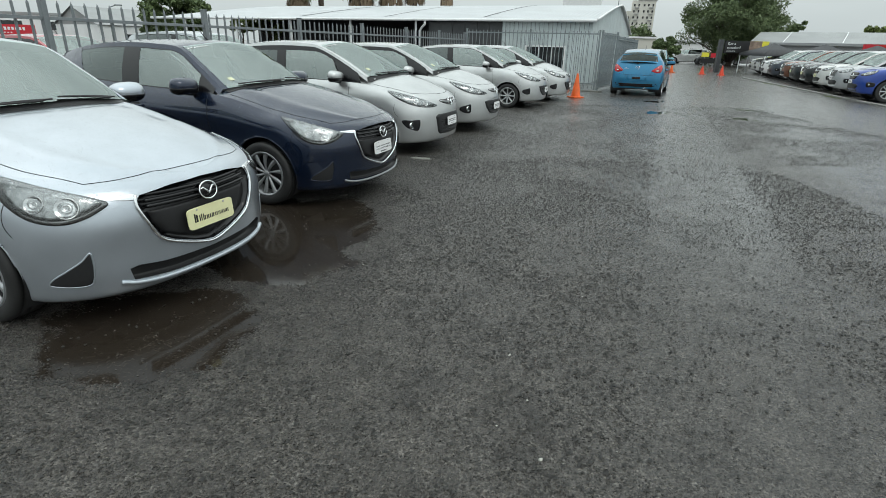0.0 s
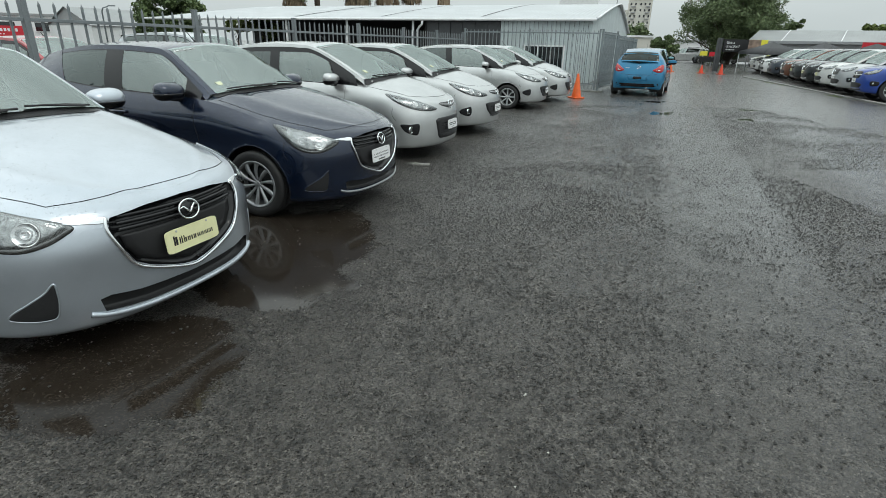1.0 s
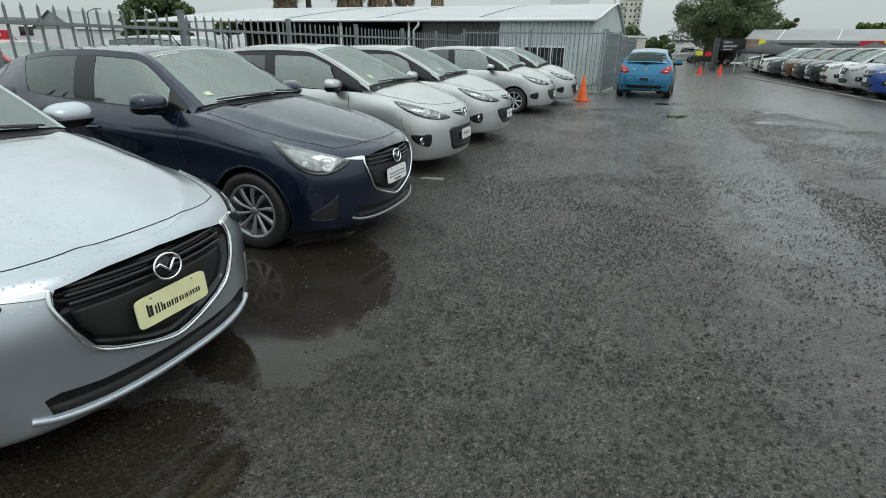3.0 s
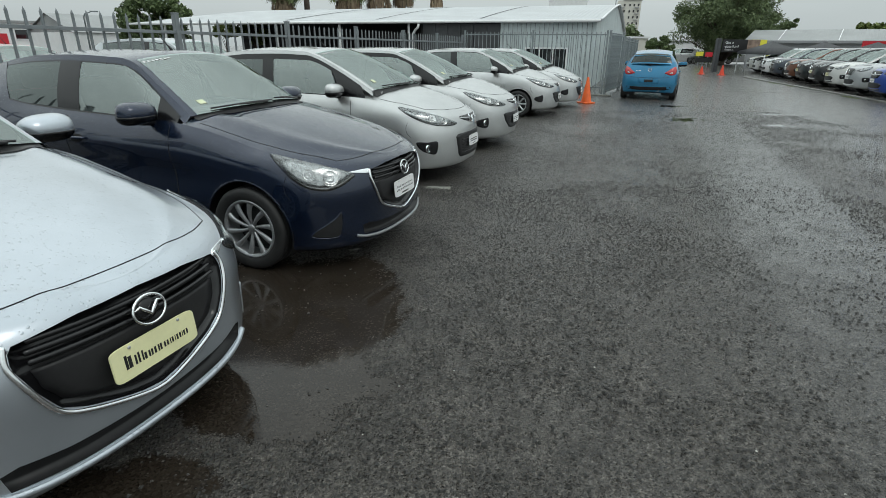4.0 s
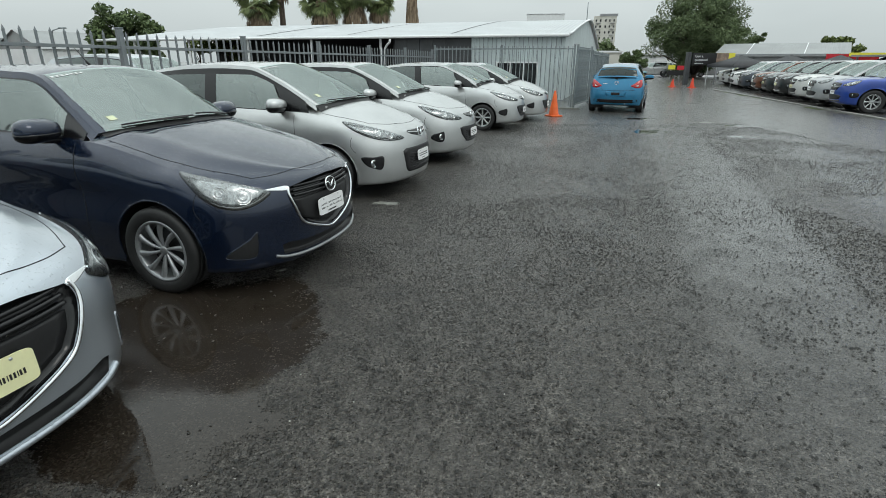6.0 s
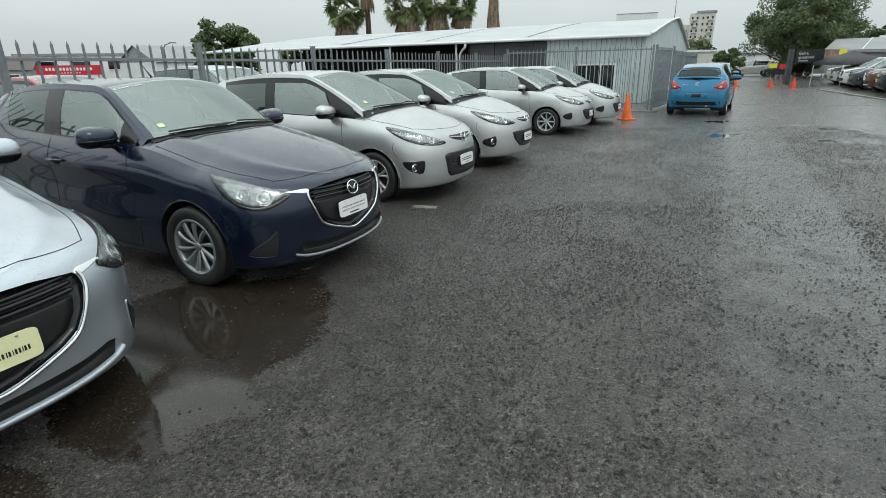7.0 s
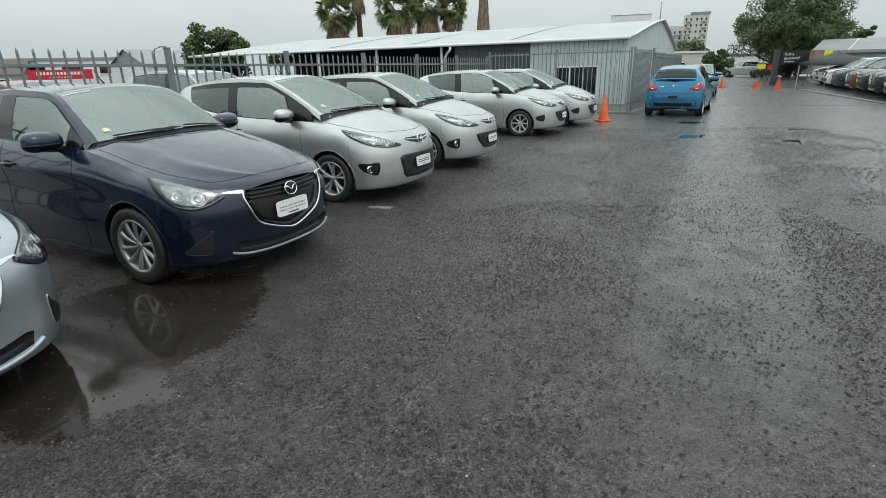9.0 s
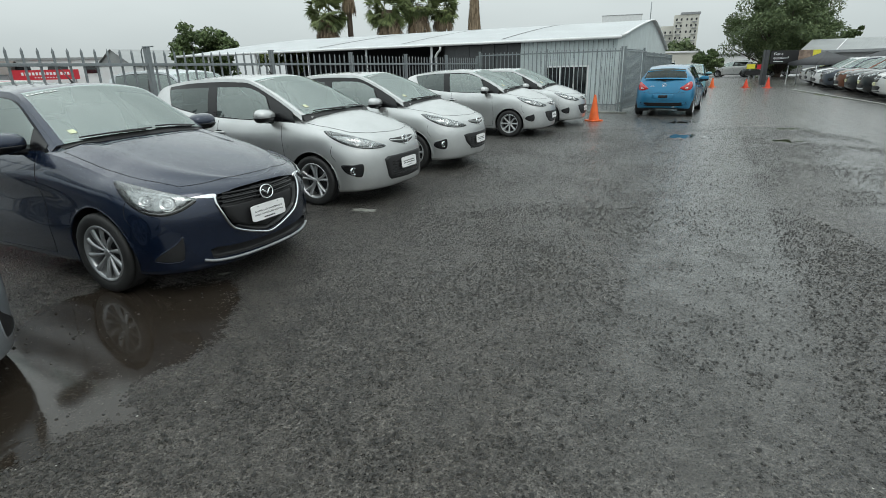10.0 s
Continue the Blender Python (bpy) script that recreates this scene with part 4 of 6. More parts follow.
    lip = [(-0.555, 0.262), (-0.47, 0.238), (-0.3, 0.224), (0, 0.219), (0.3, 0.224), (0.47, 0.238), (0.555, 0.262)]
    part("bumper_lip", mesh_of("bumper_lip", *skin.line(lip, 0, 0.015 if lip_paint is None else 0.011, 0.003, 50, True, 8), lip_paint or body_paint), car)
    for sd in (1, -1):
        part("bumper_gap", mesh_of("bumper_gap", *skin.line([(0.345, 0.715), (0.33, 0.66), (0.335, 0.60), (0.37, 0.55)], 90 * sd, 0.003, -0.001, 20), SEAM), car)
    p = skin.drop(0, 0.515, 0, 0.002)
    part("plate_bracket", mesh_of("plate_bracket", *box(p.x - 0.018, 0, 0.515, 0.028, 0.26, 0.07, 0.004), TRIM, False), car)
    plate_on(car, Matrix.Translation(p) @ Matrix.Rotation(radians(-4), 4, "Y"), plate_mat, plate)
    return car


def older_hatch(name, body_paint, wheels, sport, plate="bars", fine=0.8, pale=False, fog=True):
    car, skin = car_body(name, HATCH_B, body_paint, fine, wheels, PALE_SEATS if pale else SEATS, visors=not pale)
    part("bonnet_gap", mesh_of("bonnet_gap", *merge(skin.line([(0.42, 0.600), (0.57, 0.42), (0.645, 0.20), (0.66, 0.0), (0.645, -0.20), (0.57, -0.42), (0.42, -0.600)], None, 0.0035, -0.001, 60),
                                                    *[skin.line([(0.42, s * 0.600), (0.15, s * 0.67), (-0.12, s * 0.70)], None, 0.0035, -0.001) for s in (1, -1)]), SEAM), car)
    up = part("upper_grille", mesh_of("upper_grille", *skin.patch(sym([(0, 0.755), (0.16, 0.755), (0.27, 0.752), (0.25, 0.722), (0.12, 0.690), (0, 0.682)]), 0, 0.003, 50, 5), BLACK), car)
    part("grille_bar", mesh_of("grille_bar", *skin.line([(-0.27, 0.735), (-0.1, 0.72), (0, 0.715), (0.1, 0.72), (0.27, 0.735)], 0, 0.010, 0.006, 30, True, 6), body_paint), up)
    e = skin.drop(0, 0.715, 0, 0.016)
    part("emblem", mesh_of("emblem", *emblem_mesh(e, 0.135, 0.105, 0.3), CHROME), up)
    if sport:
        low = sym([(0, 0.568), (0.38, 0.563), (0.43, 0.535), (0.385, 0.325), (0.34, 0.285), (0, 0.275)])
        rim = 0.0
    else:
        low = sym([(0, 0.56), (0.38, 0.56), (0.46, 0.545), (0.42, 0.44), (0.32, 0.35), (0.22, 0.315), (0, 0.305)])
    gr = part("lower_grille", mesh_of("lower_grille", *skin.patch(low, 0, 0.003, 60, 6, 0.0, False), TRIM), car)
    for z in np.linspace(0.33, 0.49, 6):
        part("grille_bar", mesh_of("grille_bar", *skin.line([(-0.31, z), (-0.15, z), (0, z), (0.15, z), (0.31, z)], 0, 0.006, 0.005, 20, True, 5), BLACK), gr)
    lamp(car, skin, "headlight", [(-0.22, 0.690), (-0.10, 0.738), (0.06, 0.790), (0.24, 0.840), (0.40, 0.876), (0.455, 0.872), (0.39, 0.800), (0.25, 0.728), (0.09, 0.684), (-0.08, 0.668), (-0.18, 0.672)], 42, (-0.02, 0.712), 0.036, second=((0.13, 0.752), 0.045))
    for sd in (1, -1):
        if sport:
            pk = [(sd * 0.50, 0.500), (sd * 0.60, 0.500), (sd * 0.685, 0.500), (sd * 0.66, 0.42), (sd * 0.60, 0.375), (sd * 0.52, 0.365)]
        else:
            pk = [(sd * 0.56, 0.505), (sd * 0.62, 0.49), (sd * 0.685, 0.46), (sd * 0.69, 0.40), (sd * 0.63, 0.355), (sd * 0.57, 0.36), (sd * 0.55, 0.42)]
        po = part("fog_pocket", mesh_of("fog_pocket", *skin.patch(pk, 14 * sd, 0.003, 40, 5), BLACK), car)
        if fog:
            c = skin.drop(sd * 0.60, 0.43, 14 * sd, 0.006)
            part("fog_lamp", mesh_of("fog_lamp", *disc(c, (math.cos(radians(14)), sd * math.sin(radians(14)), 0), 0.042, 0.016, 24, [(0.001, 0.0), (0.022, 0.004), (0.034, 0.012), (0.038, 0.016), (0.044, 0.016), (0.046, 0)]), CHROME), po)
            part("fog_lens", mesh_of("fog_lens", *disc(c, (math.cos(radians(14)), sd * math.sin(radians(14)), 0), 0.034, 0.014, 20), CLEAR), po)
    for sd in (1, -1):
        part("bumper_gap", mesh_of("bumper_gap", *skin.line([(0.30, 0.72), (0.285, 0.66), (0.30, 0.60), (0.345, 0.55)], 90 * sd, 0.003, -0.001, 20), SEAM), car)
    for sd in (1, -1):
        o = skin.drop(-0.33, 0.70, 90 * sd, 0.0)
        part("side_repeater", mesh_of("side_repeater", *disc(o, (0, sd, 0), 0.020, 0.008, 16), CLEAR), car)
    p = skin.drop(0, 0.455, 0, 0.020)
    plate_on(car, Matrix.Translation(p) @ Matrix.Rotation(radians(-4), 4, "Y"), PLATE_WHITE, plate)
    return car


def aqua_hatch(name):
    """The blue hatchback that is seen from behind."""
    car, skin = car_body(name, HATCH_B, AQUA, 0.7, "eight", SEATS, rear_glass=BACK_GLASS)
    for sd in (1, -1):
        tl = [(sd * 0.45, 0.835), (sd * 0.54, 0.90), (sd * 0.65, 0.985), (sd * 0.735, 1.015), (sd * 0.775, 0.92), (sd * 0.74, 0.79), (sd * 0.62, 0.765), (sd * 0.50, 0.80)]
        t = part("tail_light", mesh_of("tail_light", *skin.patch(tl, 180, 0.010, 48, 6, 0.02), RED_LENS), car)
        inner = [(np.mean([p[0] for p in tl]) + (p[0] - np.mean([q[0] for q in tl])) * 0.28, 0.83 + (p[1] - 0.87) * 0.2) for p in tl]
        part("reverse_lens", mesh_of("reverse_lens", *skin.patch(inner, 180, 0.026, 24, 3, 0.004), REFLECTOR), t)
    part("plate_recess", mesh_of("plate_recess", *skin.patch(sym([(0, 0.66), (0.20, 0.66), (0.31, 0.65), (0.29, 0.52), (0.2, 0.505), (0, 0.505)]), 180, 0.002, 50, 4), AQUA), car)
    rim = sym([(0, 0.668), (0.20, 0.668), (0.325, 0.655), (0.30, 0.515), (0.2, 0.497), (0, 0.497)])
    part("recess_edge", mesh_of("recess_edge", *skin.line(rim, 180, 0.006, 0.0, 60, True, 6, True), AQUA), car)
    part("plate_holder", mesh_of("plate_holder", *skin.patch([(-0.13, 0.63), (0.13, 0.63), (0.13, 0.55), (-0.13, 0.55)], 180, 0.010, 24, 3, 0, False), BLACK), car)
    part("bumper_valance", mesh_of("bumper_valance", *skin.patch(sym([(0, 0.41), (0.4, 0.41), (0.66, 0.42), (0.68, 0.36), (0.5, 0.31), (0, 0.305)]), 180, 0.004, 50, 4, 0, False), BLACK), car)
    gap = [(-0.60, 0.72), (-0.52, 0.70), (-0.40, 0.69), (0, 0.685), (0.40, 0.69), (0.52, 0.70), (0.60, 0.72)]
    part("tailgate_gap", mesh_of("tailgate_gap", *merge(skin.line(gap, 180, 0.004, 0, 40), skin.line([(-0.46, 0.82), (-0.45, 0.74), (-0.40, 0.69)], 180, 0.004, 0, 12), skin.line([(0.46, 0.82), (0.45, 0.74), (0.40, 0.69)], 180, 0.004, 0, 12)), SEAM), car)
    c = skin.drop(0, 0.915, 180, 0.012)
    v, f = emblem_mesh((0, 0, 0), 0.12, 0.095)
    part("emblem", mesh_of("emblem", [(c[0] - p[0], c[1] - p[1], c[2] + p[2]) for p in v], f, CHROME), car)
    part("name_badge", mesh_of("name_badge", *merge(*[skin.patch([(y, 0.90), (y + 0.016, 0.90), (y + 0.016, 0.885), (y, 0.885)], 180, 0.004, 8, 1, 0, False) for y in np.linspace(0.28, 0.40, 6)]), CHROME), car)
    part("rear_wiper", mesh_of("rear_wiper", *tube([skin.drop(h, z, 180, 0.03) for h, z in ((-0.02, 1.03), (0.12, 1.06), (0.30, 1.09))], [0.016, 0.009, 0.007], 6), TRIM), car)
    part("exhaust", mesh_of("exhaust", *lathe([(0.022, -0.1), (0.024, 0.1), (0.019, 0.1), (0.018, -0.1)], 18, "y"), CHROME), car, at=pose(-3.03, -0.32, 0.28, 0, 0, 90))
    # roof spoiler
    sp = []
    for q in np.linspace(-1, 1, 21):
        y = 0.54 * q
        z = 1.365 - 0.03 * q * q
        sp.append([(-2.55, y, z + 0.025), (-2.75, y, z + 0.012), (-2.90 + 0.05 * q * q, y, z - 0.012), (-2.89 + 0.05 * q * q, y, z - 0.035), (-2.70, y, z - 0.05)])
    part("spoiler", mesh_of("spoiler", *grid(sp), AQUA), car)
    return car


def suv(name, body_paint, chromed, plate_mat, wheel_style="twin", bull=0):
    car, skin = car_body(name, SUV, body_paint, 0.5, wheel_style, SEATS)
    part("bonnet_gap", mesh_of("bonnet_gap", *skin.line([(0.42, 0.62), (0.58, 0.42), (0.64, 0.2), (0.65, 0), (0.64, -0.2), (0.58, -0.42), (0.42, -0.62)], None, 0.005, 0, 40), SEAM), car)
    gr = part("grille", mesh_of("grille", *skin.patch(sym([(0, 0.93), (0.30, 0.925), (0.42, 0.90), (0.36, 0.78), (0.28, 0.70), (0, 0.69)]), 0, 0.004, 40, 4, 0, False), BLACK), car)
    edge = [(0.43, 0.90), (0.36, 0.78), (0.27, 0.695), (0, 0.685), (-0.27, 0.695), (-0.36, 0.78), (-0.43, 0.90)] if chromed else [(0.42, 0.82), (0.2, 0.80), (0, 0.80), (-0.2, 0.80), (-0.42, 0.82)]
    part("chrome_bar", mesh_of("chrome_bar", *skin.line(edge, 0, 0.016, 0.006, 40, True, 6), CHROME), gr)
    part("emblem", mesh_of("emblem", *disc(skin.drop(0, 0.82, 0, 0.01), (1, 0, 0), 0.06, 0.012, 20), CHROME), gr)
    lamp(car, skin, "headlight", [(-0.16, 0.865), (0.0, 0.93), (0.18, 0.985), (0.32, 1.015), (0.31, 0.95), (0.2, 0.87), (0.02, 0.83), (-0.12, 0.835)], 42, (0.03, 0.885), 0.05, second=((0.16, 0.92), 0.045))
    part("lower_intake", mesh_of("lower_intake", *skin.patch(sym([(0, 0.56), (0.45, 0.55), (0.55, 0.50), (0.45, 0.40), (0, 0.38)]), 0, 0.004, 40, 4, 0, False), TRIM), car)
    for sd in (1, -1):
        po = part("fog_pocket", mesh_of("fog_pocket", *skin.patch([(sd * 0.60, 0.62), (sd * 0.74, 0.62), (sd * 0.74, 0.50), (sd * 0.62, 0.48)], 14 * sd, 0.004, 28, 3), BLACK), car)
        part("fog_lamp", mesh_of("fog_lamp", *disc(skin.drop(sd * 0.66, 0.555, 14 * sd, 0.008), (1, sd * 0.25, 0), 0.04, 0.012, 16), REFLECTOR), po)
    part("skid_plate", mesh_of("skid_plate", *skin.line([(-0.5, 0.36), (0, 0.33), (0.5, 0.36)], 0, 0.022, 0.0, 20, True, 6), ALLOY if chromed else TRIM), car)
    p = skin.drop(0, 0.62, 0, 0.02)
    plate_on(car, Matrix.Translation(p), plate_mat, "bars")
    return car


def stand(car, u, v, turn, label, group="", z=0.0):
    """Set a car down by the middle of its front axle, turn counted from the yard's U."""
    car.matrix_basis = Matrix.Translation(yard(u, v, z)) @ Matrix.Rotation(radians(YAW + turn), 4, "Z")
    return tagged(car, label, "car", group)


ROW = "row of parked hatchbacks"
stand(newer_hatch("hatchback_car", SILVER_BLUE, "cover", "cream", PLATE_CREAM), -3.255, 2.34, 0, "rain-beaded ice-silver hatchback with a cream dealer plate on wet asphalt", ROW)
stand(newer_hatch("hatchback_car", NAVY, "cover", "slogan", PLATE_WHITE, CAP), -3.39, 4.84, 0, "rain-beaded dark navy hatchback with a white slogan plate", ROW)
stand(older_hatch("hatchback_car", SILVER, "twin", True), -3.66, 7.58, 0, "wet silver older hatchback with twin-spoke alloys and black lower grille", ROW)
stand(older_hatch("hatchback_car", SILVER, "eight", False), -3.66, 10.0, 0, "wet silver rounded hatchback with round fog lamps", ROW)
third = stand(older_hatch("hatchback_car", SILVER, "eight", False, fine=0.7, pale=True, fog=False), -3.62, 14.6, 0, "wet silver hatchback with eight-spoke alloys and pale seats", ROW)
copy_thing(third, Matrix.Translation(yard(-3.35, 16.9)) @ Matrix.Rotation(radians(YAW), 4, "Z"))
stand(aqua_hatch("hatchback_car"), -0.55, 22.9, 86, "bright aqua-blue hatchback seen from behind, with red tail lights", "lane cars")

FIRST = paint("cobalt_paint", (0.01, 0.05, 0.30), 0.3, 0.3, 0.0)
SUV_TWIN = suv("sport_utility", FIRST, True, PLATE_WHITE, "twin")
SUV_EIGHT = suv("sport_utility", FIRST, False, PLATE_WHITE, "eight")
spare = [SUV_TWIN, SUV_EIGHT]


def recolour(car, body_paint, plate_mat):
    """The same kind of car in another colour; the first use takes the car itself."""
    if car in spare:
        spare.remove(car)
        made = copy_thing(car, car.matrix_basis) if car.get("label") else car
    else:
        made = copy_thing(car, car.matrix_basis)
    for o in made.children_recursive:
        if o.type == "MESH" and o.data.materials[0] in (FIRST, PLATE_WHITE) or (o.type == "MESH" and o.data.get("coloured")):
            old = o.data.materials[0]
            o.data = o.data.copy()
            o.data.materials[0] = plate_mat if old in (PLATE_WHITE, PLATE_CREAM) else body_paint
            o.data["coloured"] = 1
    return made


FAR = "row of used cars on the far side of the lane"
for k, (nm, col, mt, chromed, pm, lab) in enumerate([
        ("cobalt_paint", (0.01, 0.05, 0.30), 0.3, True, PLATE_WHITE, "wet cobalt-blue sport utility with chrome front fins"),
        ("bright_silver_paint", (0.45, 0.46, 0.47), 0.5, True, PLATE_WHITE, "wet silver sport utility with a dark winged grille"),
        ("pearl_white_paint", (0.62, 0.62, 0.60), 0.1, True, PLATE_CREAM, "wet pearl-white sport utility with a cream plate"),
        ("black_paint", (0.012, 0.013, 0.014), 0.3, True, PLATE_CREAM, "wet black sport utility with chrome grille"),
        ("graphite_paint", (0.02, 0.021, 0.022), 0.3, False, PLATE_CREAM, "wet graphite sport utility with black grille"),
        ("copper_brown_paint", (0.16, 0.055, 0.025), 0.4, False, PLATE_WHITE, "wet copper-brown sport utility with black grille"),
        ("storm_paint", (0.05, 0.06, 0.08), 0.4, False, PLATE_WHITE, "wet dark grey-blue utility"),
        ("polar_paint", (0.70, 0.70, 0.70), 0.1, False, PLATE_WHITE, "wet white utility with a black grille"),
        ("moon_paint", (0.42, 0.43, 0.44), 0.5, True, PLATE_WHITE, "wet silver sport utility far down the row"),
        ("chalk_paint", (0.66, 0.66, 0.65), 0.1, False, PLATE_WHITE, "wet white wagon far down the row"),
        ("bone_paint", (0.60, 0.60, 0.58), 0.1, True, PLATE_WHITE, "wet off-white wagon near the end of the row")]):
    made = recolour(SUV_TWIN if k % 2 else SUV_EIGHT, paint(nm, col, mt, 0.3, 0.0), pm)
    stand(made, 7.14 - (0.25 if k in (6, 7) else 0), 23.35 + 2.55 * k, 180, lab, FAR)
stand(older_hatch("hatchback_car", paint("pale_aqua_paint", (0.10, 0.28, 0.33), 0.3, 0.3, 0.0), "eight", False, "blank", 0.5), -0.52, 31.5, 268, "pale aqua hatchback parked beyond the blue one", "lane cars")
stand(recolour(SUV_EIGHT, paint("snow_paint", (0.68, 0.68, 0.68), 0.1, 0.3, 0.0), PLATE_WHITE), 1.4, 73.0, 165, "white sport utility parked across the lane's far end", "cars at the lane's end")
stand(older_hatch("hatchback_car", paint("slate_paint", (0.03, 0.036, 0.04), 0.3, 0.3, 0.0), "eight", True, "blank", 0.5), 4.4, 71.5, 160, "dark slate car across the lane's far end", "cars at the lane's end")
stand(recolour(SUV_EIGHT, paint("cloud_paint", (0.6, 0.61, 0.62), 0.1, 0.3, 0.0), PLATE_WHITE), 8.0, 74.0, 175, "white wagon behind the far cones", "cars at the lane's end")
stand(older_hatch("hatchback_car", paint("red_paint", (0.32, 0.012, 0.02), 0.2, 0.3, 0.0), "eight", False, "blank", 0.5), -9.6, 7.4, 0, "red hatchback behind the palisade fence", "cars behind the fence")
stand(recolour(SUV_EIGHT, paint("mist_paint", (0.42, 0.46, 0.48), 0.3, 0.3, 0.0), PLATE_WHITE), -9.3, 10.9, 0, "pale grey wagon behind the palisade fence", "cars behind the fence")

# ---- ground ----
def math_node(nt, op, a, b=None):
    n = nt.nodes.new("ShaderNodeMath")
    n.operation = op
    for i, x in enumerate((a, b)):
        if x is None:
            continue
        if isinstance(x, (int, float)):
            n.inputs[i].default_value = x
        else:
            nt.links.new(x, n.inputs[i])
    return n.outputs[0]


PUDDLES = [(-1.32, 4.40, 0.82, 0.95), (-1.20, 3.55, 0.62, 0.42), (-1.60, 2.55, 0.66, 0.55), (5.45, 13.8, 0.42, 0.50),
           (6.45, 16.9, 0.50, 0.32), (8.35, 15.0, 0.50, 0.24), (7.05, 12.9, 0.40, 0.26)]


def asphalt():
    """Old chip-seal, soaked: chips, binder, standing water, smoother tracks painted paler for sky sheen."""
    m, nt, nd, lk, bs = mat_base("wet_asphalt")
    tc = nd.new("ShaderNodeTexCoord")
    P = tc.outputs["Object"]
    vo = nd.new("ShaderNodeTexVoronoi")
    vo.inputs["Scale"].default_value = 130
    vo.inputs["Randomness"].default_value = 1.0
    lk.new(P, vo.inputs["Vector"])
    vo2 = nd.new("ShaderNodeTexVoronoi")
    vo2.inputs["Scale"].default_value = 60
    lk.new(P, vo2.inputs["Vector"])
    big = noise_node(nt, 0.55, 5, 0.6, vec=P)
    mid = noise_node(nt, 4.0, 5, 0.65, vec=P)
    fin = noise_node(nt, 220, 2, 0.6, vec=P)
    # chip colours
    sep = nd.new("ShaderNodeSeparateColor")
    lk.new(vo.outputs["Color"], sep.inputs[0])
    chip = ramp_node(nt, sep.outputs[0], [(0.0, (0.022, 0.0195, 0.017)), (0.45, (0.052, 0.046, 0.040)), (0.88, (0.098, 0.088, 0.076)), (1.0, (0.18, 0.165, 0.145))])
    stain = ramp_node(nt, mid.outputs["Fac"], [(0.28, 0.55), (0.5, 1.0), (0.72, 1.45)])
    mul = nd.new("ShaderNodeMixRGB")
    mul.blend_type = "MULTIPLY"
    mul.inputs[0].default_value = 1
    lk.new(chip.outputs[0], mul.inputs[1])
    lk.new(stain.outputs[0], mul.inputs[2])
    # wheel tracks down the lane, smoother than the chips, coloured paler for reflected sky
    mu = nd.new("ShaderNodeMapping")
    mu.inputs["Rotation"].default_value = (0, 0, radians(-YAW))
    lk.new(P, mu.inputs["Vector"])
    su = nd.new("ShaderNodeSeparateXYZ")
    lk.new(mu.outputs[0], su.inputs[0])
    mp = nd.new("ShaderNodeMapping")
    mp.inputs["Scale"].default_value = (1.0, 0.22, 1.0)
    lk.new(mu.outputs[0], mp.inputs["Vector"])
    streak = noise_node(nt, 2.2, 6, 0.65, vec=mp.outputs[0])
    across = math_node(nt, "ADD", su.outputs[0], math_node(nt, "MULTIPLY", math_node(nt, "SUBTRACT", streak.outputs["Fac"], 0.5), 1.1))
    across = math_node(nt, "ADD", across, math_node(nt, "MULTIPLY", math_node(nt, "SUBTRACT", mid.outputs["Fac"], 0.5), 0.5))
    place = math_node(nt, "ADD", math_node(nt, "MULTIPLY", across, 0.1), 0.2)
    band = ramp_node(nt, place, [(0.165, 0.0), (0.235, 0.95), (0.30, 1.0), (0.365, 0.12), (0.405, 0.15), (0.445, 0.9), (0.54, 0.9), (0.60, 0.3)]).outputs[0]
    blot = ramp_node(nt, mid.outputs["Fac"], [(0.30, 0.45), (0.58, 1.0)]).outputs[0]
    start = ramp_node(nt, math_node(nt, "MULTIPLY", su.outputs[1], 0.05), [(0.13, 0.2), (0.30, 1.0)]).outputs[0]
    track = math_node(nt, "MULTIPLY", math_node(nt, "MULTIPLY", band, blot), start)
    # far down the lane the seal is smoother, its colour lifted for sky sheen
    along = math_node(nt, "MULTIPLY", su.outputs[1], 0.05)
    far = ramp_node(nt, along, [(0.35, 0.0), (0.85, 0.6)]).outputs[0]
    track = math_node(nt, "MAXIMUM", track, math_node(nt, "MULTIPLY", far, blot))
    # paler mix colour paints the sky's sheen on tracks and far lane
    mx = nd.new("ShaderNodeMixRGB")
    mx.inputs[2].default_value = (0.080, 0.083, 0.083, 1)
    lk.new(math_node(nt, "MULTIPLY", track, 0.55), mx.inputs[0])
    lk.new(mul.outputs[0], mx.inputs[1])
    # relief: two sizes of chip, worn down in the tracks
    dome = ramp_node(nt, vo.outputs["Distance"], [(0.0, 1.0), (0.35, 0.8), (0.62, 0.0)]).outputs[0]
    dome2 = ramp_node(nt, vo2.outputs["Distance"], [(0.0, 1.0), (0.3, 0.75), (0.6, 0.0)]).outputs[0]
    sep2 = nd.new("ShaderNodeSeparateColor")
    lk.new(vo2.outputs["Color"], sep2.inputs[0])
    # raised chips come in patches
    patch = ramp_node(nt, noise_node(nt, 1.7, 4, 0.6, vec=P).outputs["Fac"], [(0.36, 0.25), (0.62, 1.0)]).outputs[0]
    tall = math_node(nt, "MULTIPLY", ramp_node(nt, sep2.outputs[0], [(0.40, 0.05), (0.75, 1.0)]).outputs[0], patch)
    h = math_node(nt, "ADD", math_node(nt, "MULTIPLY", dome, 0.32), math_node(nt, "MULTIPLY", math_node(nt, "MULTIPLY", dome2, tall), 1.5))
    h = math_node(nt, "ADD", h, math_node(nt, "MULTIPLY", fin.outputs["Fac"], 0.2))
    # puddles: warped ovals from whose rim the taller chips stand out
    wob = noise_node(nt, 2.6, 5, 0.6, vec=P)
